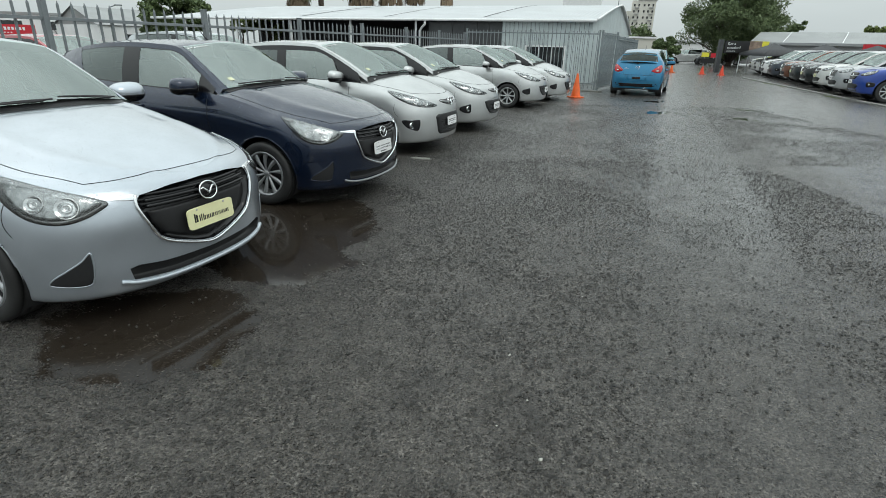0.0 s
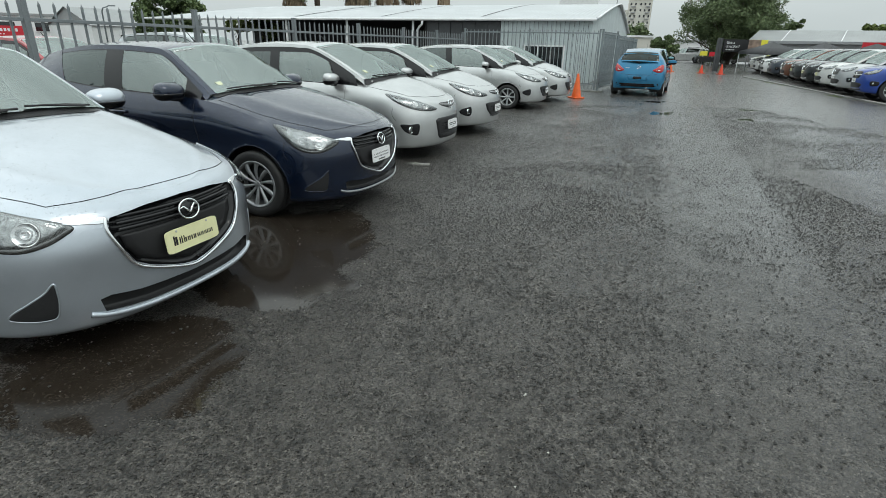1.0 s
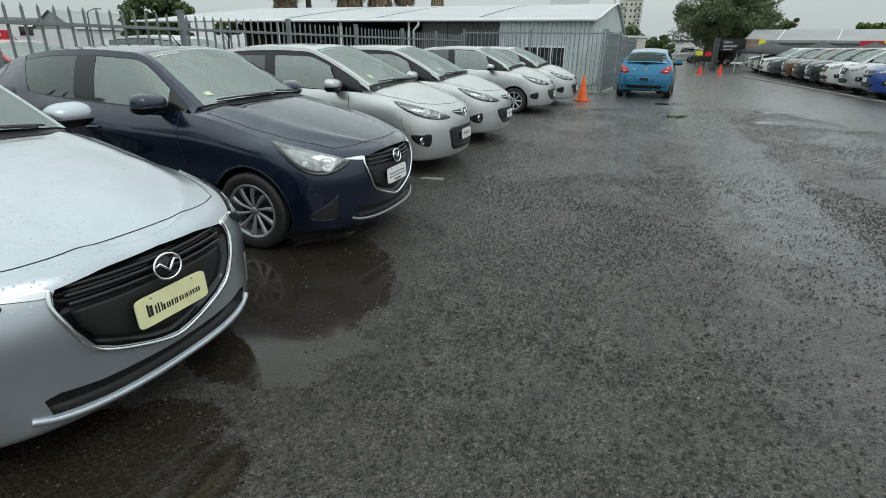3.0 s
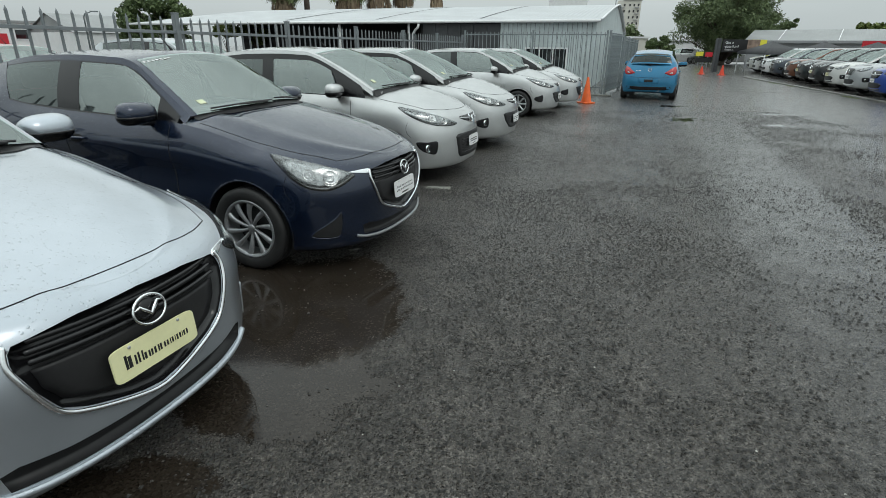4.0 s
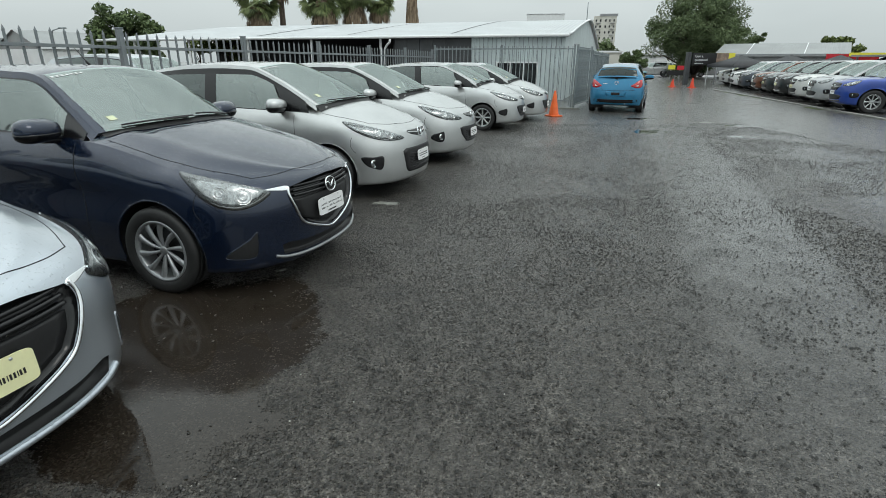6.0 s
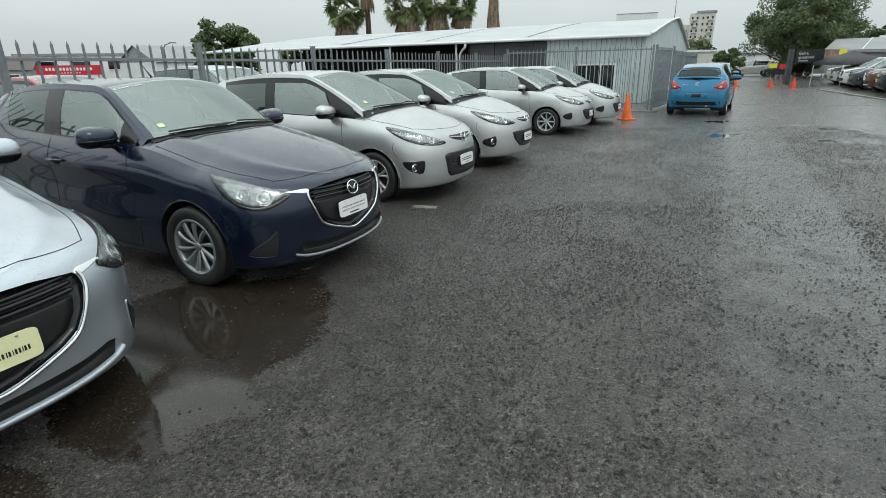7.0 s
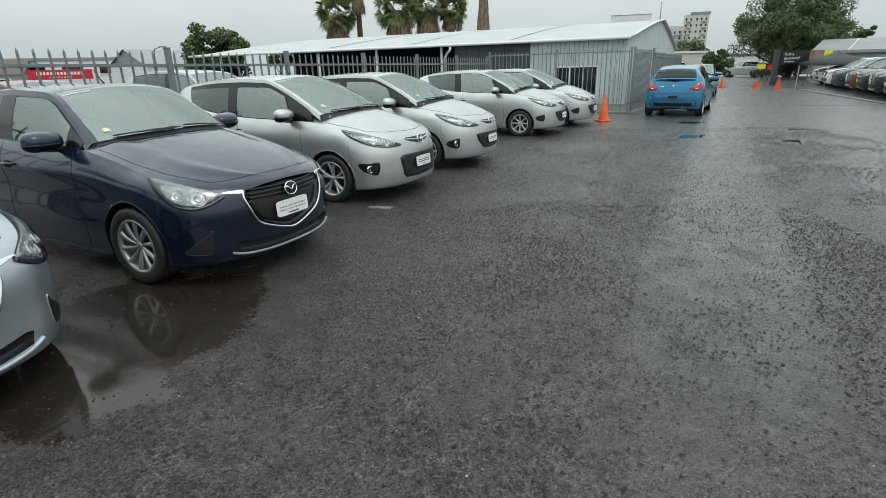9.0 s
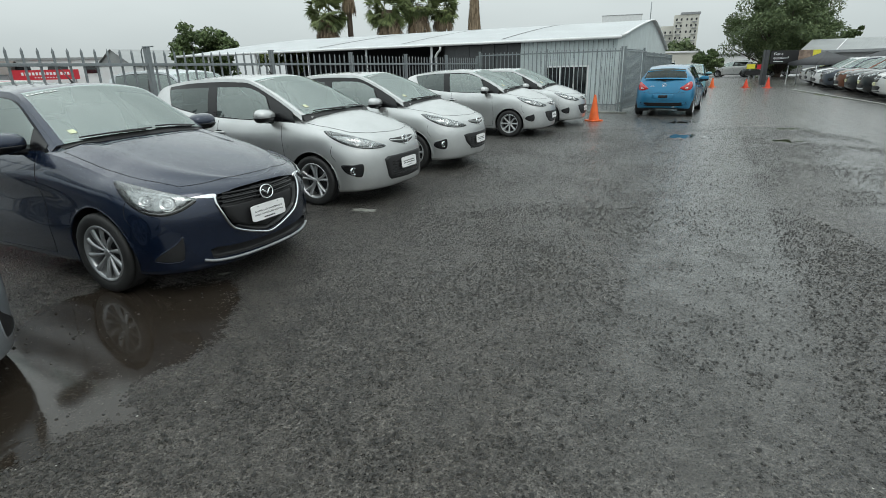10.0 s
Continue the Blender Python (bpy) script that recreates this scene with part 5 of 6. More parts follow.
    sx = nd.new("ShaderNodeSeparateXYZ")
    lk.new(P, sx.inputs[0])
    field = None
    for px, py, ra, rb in PUDDLES:
        dx = math_node(nt, "DIVIDE", math_node(nt, "SUBTRACT", sx.outputs[0], px), ra)
        dy = math_node(nt, "DIVIDE", math_node(nt, "SUBTRACT", sx.outputs[1], py), rb)
        d = math_node(nt, "SQRT", math_node(nt, "ADD", math_node(nt, "MULTIPLY", dx, dx), math_node(nt, "MULTIPLY", dy, dy)))
        field = d if field is None else math_node(nt, "MINIMUM", field, d)
    wf = math_node(nt, "ADD", field, math_node(nt, "MULTIPLY", math_node(nt, "SUBTRACT", wob.outputs["Fac"], 0.5), 1.2))
    # far puddles break up into shallow ragged films
    rag = noise_node(nt, 6.0, 5, 0.7, vec=mp.outputs[0])
    thin = ramp_node(nt, math_node(nt, "MULTIPLY", su.outputs[1], 0.05), [(0.45, 0.0), (0.60, 1.0)]).outputs[0]
    wf = math_node(nt, "ADD", wf, math_node(nt, "MULTIPLY", thin, math_node(nt, "MULTIPLY_ADD", rag.outputs["Fac"], 4.5)))
    wf.node.inputs[1].links[0].from_node.inputs[1].links[0].from_node.inputs[2].default_value = -2.0
    wf = math_node(nt, "ADD", wf, math_node(nt, "MULTIPLY", h, 0.22))
    pud = ramp_node(nt, wf, [(0.96, 1.0), (1.06, 0.0)]).outputs[0]
    under = nd.new("ShaderNodeMixRGB")
    lk.new(math_node(nt, "MULTIPLY", pud, 0.8), under.inputs[0])
    lk.new(mx.outputs[0], under.inputs[1])
    under.inputs[2].default_value = (0.016, 0.011, 0.007, 1)
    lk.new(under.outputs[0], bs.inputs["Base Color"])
    lk.new(math_node(nt, "SUBTRACT", 0.5, math_node(nt, "MULTIPLY", pud, 0.45)), bs.inputs["Specular IOR Level"])
    # damp film, wetter in patches and in the tracks
    damp = ramp_node(nt, big.outputs["Fac"], [(0.38, 0.0), (0.66, 1.0)]).outputs[0]
    film = math_node(nt, "MAXIMUM", math_node(nt, "MULTIPLY", damp, 0.25), math_node(nt, "MULTIPLY", track, 0.55))
    wet = math_node(nt, "MAXIMUM", pud, film)
    rough = ramp_node(nt, wet, [(0.0, 0.38), (0.55, 0.30), (1.0, 0.02)])
    glint = ramp_node(nt, sep.outputs[1], [(0.0, 0.45), (0.6, 1.0), (1.0, 1.35)])
    lk.new(math_node(nt, "MULTIPLY", rough.outputs[0], glint.outputs[0]), bs.inputs["Roughness"])
    dry = math_node(nt, "SUBTRACT", 1.0, math_node(nt, "MULTIPLY", pud, 0.985))
    dry = math_node(nt, "MULTIPLY", dry, math_node(nt, "SUBTRACT", 1.0, math_node(nt, "MULTIPLY", track, 0.72)))
    worn = ramp_node(nt, along, [(0.25, 1.0), (0.55, 0.6), (0.95, 0.3)]).outputs[0]
    relief = math_node(nt, "MULTIPLY", h, math_node(nt, "MULTIPLY", dry, worn))
    lk.new(bump_node(nt, relief, 1.0, 0.020).outputs[0], bs.inputs["Normal"])
    # water film over the chips
    bs.inputs["Coat IOR"].default_value = 1.33
    lk.new(ramp_node(nt, wet, [(0.0, 0.4), (0.30, 0.55), (0.6, 0.85), (1.0, 1.0)]).outputs[0], bs.inputs["Coat Weight"])
    lk.new(ramp_node(nt, wet, [(0.0, 0.22), (0.55, 0.20), (0.9, 0.01)]).outputs[0], bs.inputs["Coat Roughness"])
    lk.new(bump_node(nt, relief, 0.6, 0.012).outputs[0], bs.inputs["Coat Normal"])
    return m


ASPHALT = asphalt()
tagged(new("ground", mesh_of("ground", [(-1500, -600, 0), (1500, -600, 0), (1500, 2500, 0), (-1500, 2500, 0)], [(0, 1, 2, 3)], ASPHALT, False)), "dark wet asphalt yard with loose chips and puddles", "ground", kind="structure")

STONE = plain("loose_chip", (0.016, 0.015, 0.0135), 0.32, var=0.35, scale=40)
PALE_STONE = plain("pale_chip", (0.5, 0.49, 0.45), 0.5, var=0.2, scale=40)


def chips(name, count, x0, x1, y0, y1, r0, r1, mat, label, seed):
    """Loose stones, each a lopsided eight-sided lump."""
    rng = np.random.default_rng(seed)
    base = np.array([(1, 0, 0), (-1, 0, 0), (0, 1, 0), (0, -1, 0), (0, 0, 1), (0, 0, -1)], float)
    tri = np.array([(0, 2, 4), (2, 1, 4), (1, 3, 4), (3, 0, 4), (2, 0, 5), (1, 2, 5), (3, 1, 5), (0, 3, 5)])
    r = r0 + (r1 - r0) * rng.random(count) ** 2
    a = rng.random(count) * 6.283
    px, py = x0 + (x1 - x0) * rng.random(count), y0 + (y1 - y0) * rng.random(count)
    # water hides most of the stones that lie in it, and wheels have swept the track
    for cx, cy, ra, rb in PUDDLES:
        r[(np.hypot((px - cx) / ra, (py - cy) / rb) < 0.95) & (rng.random(count) < 0.93)] = 0.0006
    across = px * UX + py * UY
    r[(across > 0.1) & (across < 1.2) & (rng.random(count) < 0.7)] = 0.0006
    clump = np.sin(px * 2.3 + 1.7 * np.sin(py * 1.9)) + np.sin(py * 2.9 + 1.3 * np.sin(px * 3.1))
    r[(clump < -0.2) & (rng.random(count) < 0.6)] = 0.0006
    keep = r > 0.001
    r, a, px, py = r[keep], a[keep], px[keep], py[keep]
    count = len(r)
    sc = r[:, None, None] * (0.65 + 0.7 * rng.random((count, 6, 1)))
    v = base[None] * sc * np.array((1, 1, 0.7))
    ca, sa = np.cos(a)[:, None], np.sin(a)[:, None]
    x, y = v[:, :, 0] * ca - v[:, :, 1] * sa, v[:, :, 0] * sa + v[:, :, 1] * ca
    v = np.stack([x + px[:, None], y + py[:, None], v[:, :, 2] + r[:, None] * 0.35], axis=2).reshape(-1, 3)
    f = (tri[None] + (np.arange(count) * 6)[:, None, None]).reshape(-1, 3)
    return tagged(new(name, mesh_of(name, v.tolist(), f.tolist(), mat, False)), label, "gravel", kind="stuff")


chips("loose_gravel", 46000, -2.6, 4.4, 0.6, 7.5, 0.005, 0.0115, STONE, "small dark wet stone chips loose on the asphalt", 3)
chips("loose_gravel", 60000, -1.6, 8.6, 7.5, 15.5, 0.004, 0.0105, STONE, "dark wet stone chips farther along the lane", 4)
GREY_STONE = plain("grey_chip", (0.10, 0.095, 0.085), 0.28, var=0.35, scale=40)
chips("grey_gravel", 20000, -2.6, 4.4, 0.6, 7.5, 0.002, 0.007, GREY_STONE, "small grey wet stone chips bedded in the asphalt", 8)
chips("grey_gravel", 10000, -1.0, 9.0, 7.5, 17.0, 0.004, 0.010, GREY_STONE, "grey wet stone chips farther along the lane", 9)
chips("pale_gravel", 160, -2.4, 3.6, 0.8, 7.5, 0.003, 0.007, PALE_STONE, "a few pale stone chips and leaf scraps", 5)

# pale worn paint scraps and a joint across the lane
WORN = plain("worn_marking", (0.19, 0.19, 0.17), 0.5, var=0.35, scale=30, bump=0.4)


def scrap(name, x, y, ln, wd, turn, label, mat=WORN, seed=0, category="marking"):
    rng = random.Random(seed)
    n = 26
    ring = [(ln / 2 * math.copysign(abs(math.cos(a)) ** 0.6, math.cos(a)) * rng.uniform(0.75, 1.05), wd / 2 * math.copysign(abs(math.sin(a)) ** 0.6, math.sin(a)) * rng.uniform(0.6, 1.1)) for a in np.linspace(0, 2 * math.pi, n, endpoint=False)]
    v = [(0, 0, 0.007)] + [(p[0] * 0.8, p[1] * 0.8, 0.006) for p in ring] + [(p[0], p[1], -0.001) for p in ring]
    f = [(0, 1 + i, 1 + (i + 1) % n) for i in range(n)] + [(1 + i, 1 + n + i, 1 + n + (i + 1) % n, 1 + (i + 1) % n) for i in range(n)]
    ob = new(name, mesh_of(name, v, f, mat))
    ob.matrix_basis = pose(x, y, 0, 0, 0, turn)
    return tagged(ob, label, category, kind="structure")


scrap("road_patch", -0.36, 7.38, 0.36, 0.14, -8, "pale worn paint scrap on wet asphalt", seed=1)
scrap("road_patch", 7.9, 15.75, 0.85, 0.10, -15, "worn white lane dash", seed=2)
scrap("road_patch", -1.05, 5.35, 0.12, 0.04, 30, "pale flattened leaf scrap", seed=3)
scrap("road_patch", 0.36, 2.36, 0.024, 0.010, 50, "small white scrap on the asphalt", PALE_STONE, 5)
scrap("road_patch", 0.40, 1.62, 0.02, 0.014, 20, "small white scrap on the asphalt", PALE_STONE, 6)

CONCRETE = plain("damp_concrete", (0.22, 0.22, 0.20), 0.55, var=0.25, scale=3, bump=0.3)
MOSS = plain("moss", (0.05, 0.065, 0.02), 0.9, var=0.4, scale=8, bump=0.6)


def run_of(name, a, b, w, h, mat, z=0.0, bev=0.01):
    """A bar from a to b on the ground."""
    d = b - a
    L = d.length
    me = mesh_of(name, *box(L / 2, 0, z + h / 2, L, w, h, bev), mat, False)
    ob = new(name, me)
    ob.matrix_basis = Matrix.Translation(a) @ Matrix.Rotation(math.atan2(d.y, d.x), 4, "Z")
    return ob


tagged(run_of("kerb", yard(7.2, 16.0), yard(4.7, 38.0), 0.14, 0.045, CONCRETE), "low damp concrete edging beside the car row", "kerb", kind="structure")
for i, (u, w, ln) in enumerate([(6.3, 24.2, 1.6), (5.7, 30.5, 1.2), (5.45, 32.5, 1.8), (5.2, 35.5, 1.2)]):
    scrap("verge", *yard(u - 0.25, w)[:2], ln, 0.35, YAW + 95, "patch of moss and weeds along the edging", MOSS, 20 + i, "moss")
tagged(run_of("lane_joint", yard(0.55, 25.2), yard(6.1, 25.75), 0.07, 0.005, CONCRETE, 0.0, 0.001), "pale worn joint across the wet lane", "joint", kind="structure")
tagged(run_of("fence_kerb", yard(-3.2, 20.9), yard(-1.9, 20.75), 0.10, 0.05, CONCRETE), "pale concrete footing by the gate", "kerb", kind="structure")

# ---- palisade fence ----
STEEL = plain("grey_powder_coat", (0.20, 0.22, 0.23), 0.45, 0.2, var=0.12, scale=4)
GALV = plain("galvanised_steel", (0.26, 0.29, 0.30), 0.42, 0.5, var=0.18, scale=5)


def fence(name, a, b, posts, pitch, rails, top, post_top, pick, mat, label, spear=True, post_w=0.075):
    d = b - a
    L, ang = d.length, math.atan2(d.y, d.x)
    root = new(name)
    root.matrix_basis = Matrix.Translation(a) @ Matrix.Rotation(ang, 4, "Z")
    pm = mesh_of("post", *merge(box(0, 0, post_top / 2, post_w, post_w, post_top, 0.006), box(0, 0, post_top + 0.008, post_w + 0.012, post_w + 0.012, 0.016, 0.004)), mat, False)
    for i in range(posts):
        part("post", pm, root, at=Matrix.Translation((L * i / (posts - 1), 0, 0)))
    for z in rails:
        part("rail", mesh_of("rail", *box(L / 2, 0, z, L - post_w - 0.01, 0.036, 0.042, 0.004), mat, False), root)
    tip = 0.05 if spear else 0.004
    h = top - 0.08
    k = pick / 2
    v = [(x, y, z) for z in (0.08, top - tip) for x, y in ((-k, -k), (k, -k), (k, k), (-k, k))] + [(0, 0, top)]
    pk = mesh_of("picket", v, [(3, 2, 1, 0), (0, 1, 5, 4), (1, 2, 6, 5), (2, 3, 7, 6), (3, 0, 4, 7), (4, 5, 8), (5, 6, 8), (6, 7, 8), (7, 4, 8)], mat, False)
    n = int(L / pitch)
    bay = L / (posts - 1)
    for i in range(n):
        x = (i + 0.5) * L / n
        if abs((x + bay / 2) % bay - bay / 2) > 0.07:
            part("picket", pk, root, at=Matrix.Translation((x, 0.03, 0)))
    return tagged(root, label, "fence", kind="structure")


fence("fence_back", yard(-7.44, -3.14), yard(-7.44, 21.2), 10, 0.186, (0.25, 1.70), 1.92, 1.95, 0.024, STEEL, "grey steel palisade fence with spiked pickets behind the cars")
fence("fence_shed", yard(-7.36, 21.25), yard(-2.26, 21.2), 3, 0.15, (0.25, 1.98), 2.07, 2.10, 0.022, GALV, "pale galvanised picket fence before the shed", False, 0.06)
fence("gate", yard(-2.16, 21.25), yard(-1.84, 23.85), 2, 0.13, (0.12, 1.98), 2.05, 2.10, 0.022, GALV, "galvanised picket gate", False, 0.07)
fence("fence_lane", yard(-1.80, 23.95), yard(-1.5, 34.0), 5, 0.13, (0.2, 1.85), 1.98, 1.98, 0.03, GALV, "galvanised picket fence along the lane", False, 0.06)
hoop = new("bike_rail", mesh_of("bike_rail", *tube([yard(-1.55, 21.9, 0), yard(-1.55, 21.9, 0.75), yard(-1.5, 22.0, 0.82), yard(-1.3, 23.4, 0.82), yard(-1.28, 23.5, 0.75), yard(-1.28, 23.5, 0)], 0.022, 8), GALV))
tagged(hoop, "bent galvanised guard rail beside the gate", "rail")

# ---- corrugated shed ----
IRON = plain("painted_iron", (0.56, 0.62, 0.625), 0.45, 0.15, var=0.10, scale=1.2, grain=30)
ROOF_IRON = plain("weathered_roof_iron", (0.52, 0.54, 0.55), 0.42, 0.2, var=0.10, scale=0.7, grain=20)
SHEET_DARK = plain("dark_panel", (0.055, 0.058, 0.062), 0.5, var=0.2, scale=2)
WHITE = plain("white_paint", (0.78, 0.79, 0.79), 0.4, var=0.05, scale=1)
# near-black lining colour carries the shade inside the open bay
SHED_SHADE = plain("shaded_lining", (0.03, 0.03, 0.032), 0.8, var=0.2, scale=1)
WINDOW = plain("office_glass", (0.015, 0.018, 0.02), 0.06, var=0.2, spec=0.8)


def corrugated(n, pitch, depth, lower, upper, thick=0.0):
    """Wavy sheet between a lower and an upper line (functions of 0..1 to points) with its wave along a given way."""
    rows = []
    for i in range(n + 1):
        t = i / n
        ph = math.sin(i * math.pi / 2)
        a, b = lower(t, ph * depth), upper(t, ph * depth)
        rows.append([a, b])
    return grid(rows)


VS, UE = 25.08, -3.02
shed = new("shed_building")
# front wall with its window opening: left, right, above, below
wall_spans = [(-7.0, -5.84, 0.0, 2.55), (-5.84, -4.11, 1.52, 2.55), (-5.84, -4.11, 0.0, 0.40), (-4.11, UE, 0.0, 2.55)]
for a, b, z0, z1 in wall_spans:
    n = int((b - a) / 0.0475)
    part("wall_panel", mesh_of("wall_panel", *corrugated(n, 0.19, 0.034, lambda t, w: yard(a + (b - a) * t, VS - w, z0), lambda t, w: yard(a + (b - a) * t, VS - w, z1)), IRON), shed)
part("wall_lining", mesh_of("wall_lining", *merge(*[([yard(u, w, z) for u in (a, b) for w in (VS + 0.03, VS + 0.12) for z in (z0, z1)], box(0, 0, 0, 1, 1, 1)[1]) for a, b, z0, z1 in wall_spans]), SHED_SHADE, False), shed)
win = part("window", mesh_of("window", [yard(u, VS + 0.05, z) for u, z in ((-5.84, 0.40), (-4.11, 0.40), (-4.11, 1.52), (-5.84, 1.52))], [(0, 1, 2, 3)], WINDOW, False), shed, "dark office window with a pale frame")
for u0, u1, z0, z1 in ((-5.88, -4.07, 1.50, 1.56), (-5.88, -4.07, 0.36, 0.42), (-5.88, -5.82, 0.42, 1.50), (-4.13, -4.07, 0.42, 1.50), (-5.28, -5.24, 0.42, 1.50), (-4.70, -4.66, 0.42, 1.50)):
    part("window_frame", mesh_of("window_frame", [yard(u, w, z) for u in (u0, u1) for w in (VS - 0.03, VS + 0.04) for z in (z0, z1)], box(0, 0, 0, 1, 1, 1)[1], WHITE, False), win)
# gable end
RIDGE_V, RIDGE_Z, EAVE_Z = 37.6, 3.98, 2.60


def roof_z(v):
    t = min(abs(v - RIDGE_V) / (RIDGE_V - VS), 1.0)
    return RIDGE_Z - (RIDGE_Z - EAVE_Z) * (t ** 1.22)


n = int(25.0 / 0.0475)
part("gable_wall", mesh_of("gable_wall", *corrugated(n, 0.19, 0.034, lambda t, w: yard(UE + w, VS + 25 * t, 0), lambda t, w: yard(UE + w, VS + 25 * t, roof_z(VS + 25 * t) - 0.03)), IRON), shed)
part("corner_flashing", mesh_of("corner_flashing", [yard(u, w, z) for u in (UE - 0.07, UE + 0.025) for w in (VS - 0.025, VS + 0.07) for z in (0, 2.55)], box(0, 0, 0, 1, 1, 1)[1], IRON, False), shed)
# dark cladding bay of upright sheets
for i in range(6):
    a = -10.6 + i * 0.6
    part("dark_sheet", mesh_of("dark_sheet", [yard(u, w, z) for u in (a + 0.012, a + 0.588) for w in (VS - 0.01 - 0.012 * (i % 2), VS + 0.04) for z in (0, 2.5)], box(0, 0, 0, 1, 1, 1)[1], SHEET_DARK, False), shed)
# roof: sheets whose ribs run up the slope
vs = np.linspace(VS - 0.25, VS + 25.2, 26)
rows = []
for i in range(int(25.0 / 0.05) + 1):
    u = UE + 0.18 - i * 0.05
    rows.append([yard(u, w, roof_z(w) + 0.02 + 0.016 * math.sin(i * math.pi / 2)) for w in vs])
part("roof", mesh_of("roof", *grid(rows), ROOF_IRON), shed)
part("roof_lining", mesh_of("roof_lining", *grid([[yard(u, w, roof_z(w) - 0.02) for w in vs[1:-1]] for u in (UE - 0.1, -28)]), SHED_SHADE), shed)
part("barge_board", mesh_of("barge_board", *tube([yard(UE + 0.19, w, roof_z(w) + 0.03) for w in vs], 0.05, 6), WHITE), shed)
part("gutter", mesh_of("gutter", *tube([yard(u, VS - 0.28, 2.575) for u in (UE + 0.18, -15, -28)], 0.06, 8), WHITE), shed)
part("downpipe", mesh_of("downpipe", *tube([yard(-10.7, VS - 0.28, 2.5), yard(-10.72, VS - 0.28, 2.36), yard(-10.9, VS - 0.16, 2.26), yard(-11.05, VS - 0.08, 2.1), yard(-11.05, VS - 0.08, 0.0)], 0.055, 10), WHITE), shed)
for i in range(5):
    u = -11.1 - 3.6 * i
    part("canopy_post", mesh_of("canopy_post", *box(0, 0, 1.27, 0.10, 0.10, 2.54, 0.008), WHITE, False), shed, at=Matrix.Translation(yard(u - 0.2, VS)))
# back and side walls take the bay's shade as their colour
part("back_wall", mesh_of("back_wall", [yard(u, w, z) for u in (-28, UE - 0.1) for w in (34.0, 34.1) for z in (0, 3.6)], box(0, 0, 0, 1, 1, 1)[1], SHED_SHADE, False), shed)
part("side_wall", mesh_of("side_wall", [yard(u, w, z) for u in (-10.7, -10.62) for w in (VS + 0.05, 34) for z in (0, 2.5)], box(0, 0, 0, 1, 1, 1)[1], SHED_SHADE, False), shed)
# translucent roof strips
for u in (-8.2, -13.4, -18.5):
    part("roof_strip", mesh_of("roof_strip", *grid([[yard(u + du, w, roof_z(w) + 0.042) for w in vs[1:13]] for du in (0, 0.12)]), SHEET_DARK), shed)
part("mast", mesh_of("mast", *tube([yard(UE - 0.1, RIDGE_V, 3.9), yard(UE - 0.1, RIDGE_V, 5.0)], 0.025, 6), GALV), shed)
tagged(shed, "long low shed of pale corrugated iron with an open dark bay", "shed")

# ---- traffic cones ----
ORANGE = plain("cone_orange", (0.80, 0.13, 0.02), 0.45, var=0.1)
ORANGE_RED = plain("cone_red", (0.72, 0.06, 0.02), 0.45, var=0.1)


def cone(at, mat, label, h=0.74, sleeve=False):
    root = new("traffic_cone")
    root.matrix_basis = Matrix.Translation(at) @ Matrix.Rotation(0.4, 4, "Z")
    part("base", mesh_of("base", *box(0, 0, 0.02, 0.38, 0.38, 0.04, 0.012), mat, False), root)
    part("cone_body", mesh_of("cone_body", *lathe([(0.155, 0.04), (0.145, 0.07), (0.032, h - 0.02), (0.026, h), (0.001, h)], 28, "z"), mat), root)
    if sleeve:
        part("sleeve", mesh_of("sleeve", *lathe([(0.105, 0.28), (0.107, 0.285), (0.072, 0.46), (0.070, 0.455)], 28, "z"), WHITE), root)
    return tagged(root, label, "traffic cone", "traffic cones")


cone(yard(-2.45, 17.95), ORANGE, "bright orange traffic cone beside the last silver car")
cone((18.1, 36.8, 0), ORANGE_RED, "red-orange cone by the sign", 0.62)
cone((17.3, 37.9, 0), ORANGE_RED, "red-orange cone in the lane", 0.52)
cone((15.9, 39.6, 0), ORANGE, "orange cone beside the lane's far end", 0.6)
cone((15.5, 40.4, 0), ORANGE, "orange cone beside the lane's far end", 0.6)

# ---- trees ----
BARK = plain("bark", (0.09, 0.07, 0.055), 0.9, var=0.3, scale=6, bump=0.6)


def leaf_mat(name, lo, hi):
    m, nt, nd, lk, bs = mat_base(name)
    geo = nd.new("ShaderNodeNewGeometry")
    n = noise_node(nt, 0.7, 3)
    ad = math_node(nt, "MULTIPLY", math_node(nt, "ADD", geo.outputs["Random Per Island"], n.outputs["Fac"]), 0.5)
    r = ramp_node(nt, ad, [(0.25, lo), (0.75, hi)])
    lk.new(r.outputs[0], bs.inputs["Base Color"])
    bs.inputs["Roughness"].default_value = 0.5
    bs.inputs["Specular IOR Level"].default_value = 0.3
    return m


# both evergreen tones are raised, with distance haze put into the colour
LEAF_DARK = leaf_mat("dark_evergreen_leaf", (0.06, 0.088, 0.040), (0.165, 0.215, 0.098))
LEAF_MID = leaf_mat("mid_green_leaf", (0.05, 0.08, 0.03), (0.14, 0.19, 0.075))
LEAF_YELLOW = leaf_mat("yellow_green_leaf", (0.06, 0.09, 0.02), (0.20, 0.24, 0.07))
PALM_LEAF = leaf_mat("palm_leaf", (0.07, 0.095, 0.035), (0.22, 0.26, 0.11))
THATCH = leaf_mat("dead_palm_frond", (0.09, 0.06, 0.035), (0.28, 0.21, 0.14))


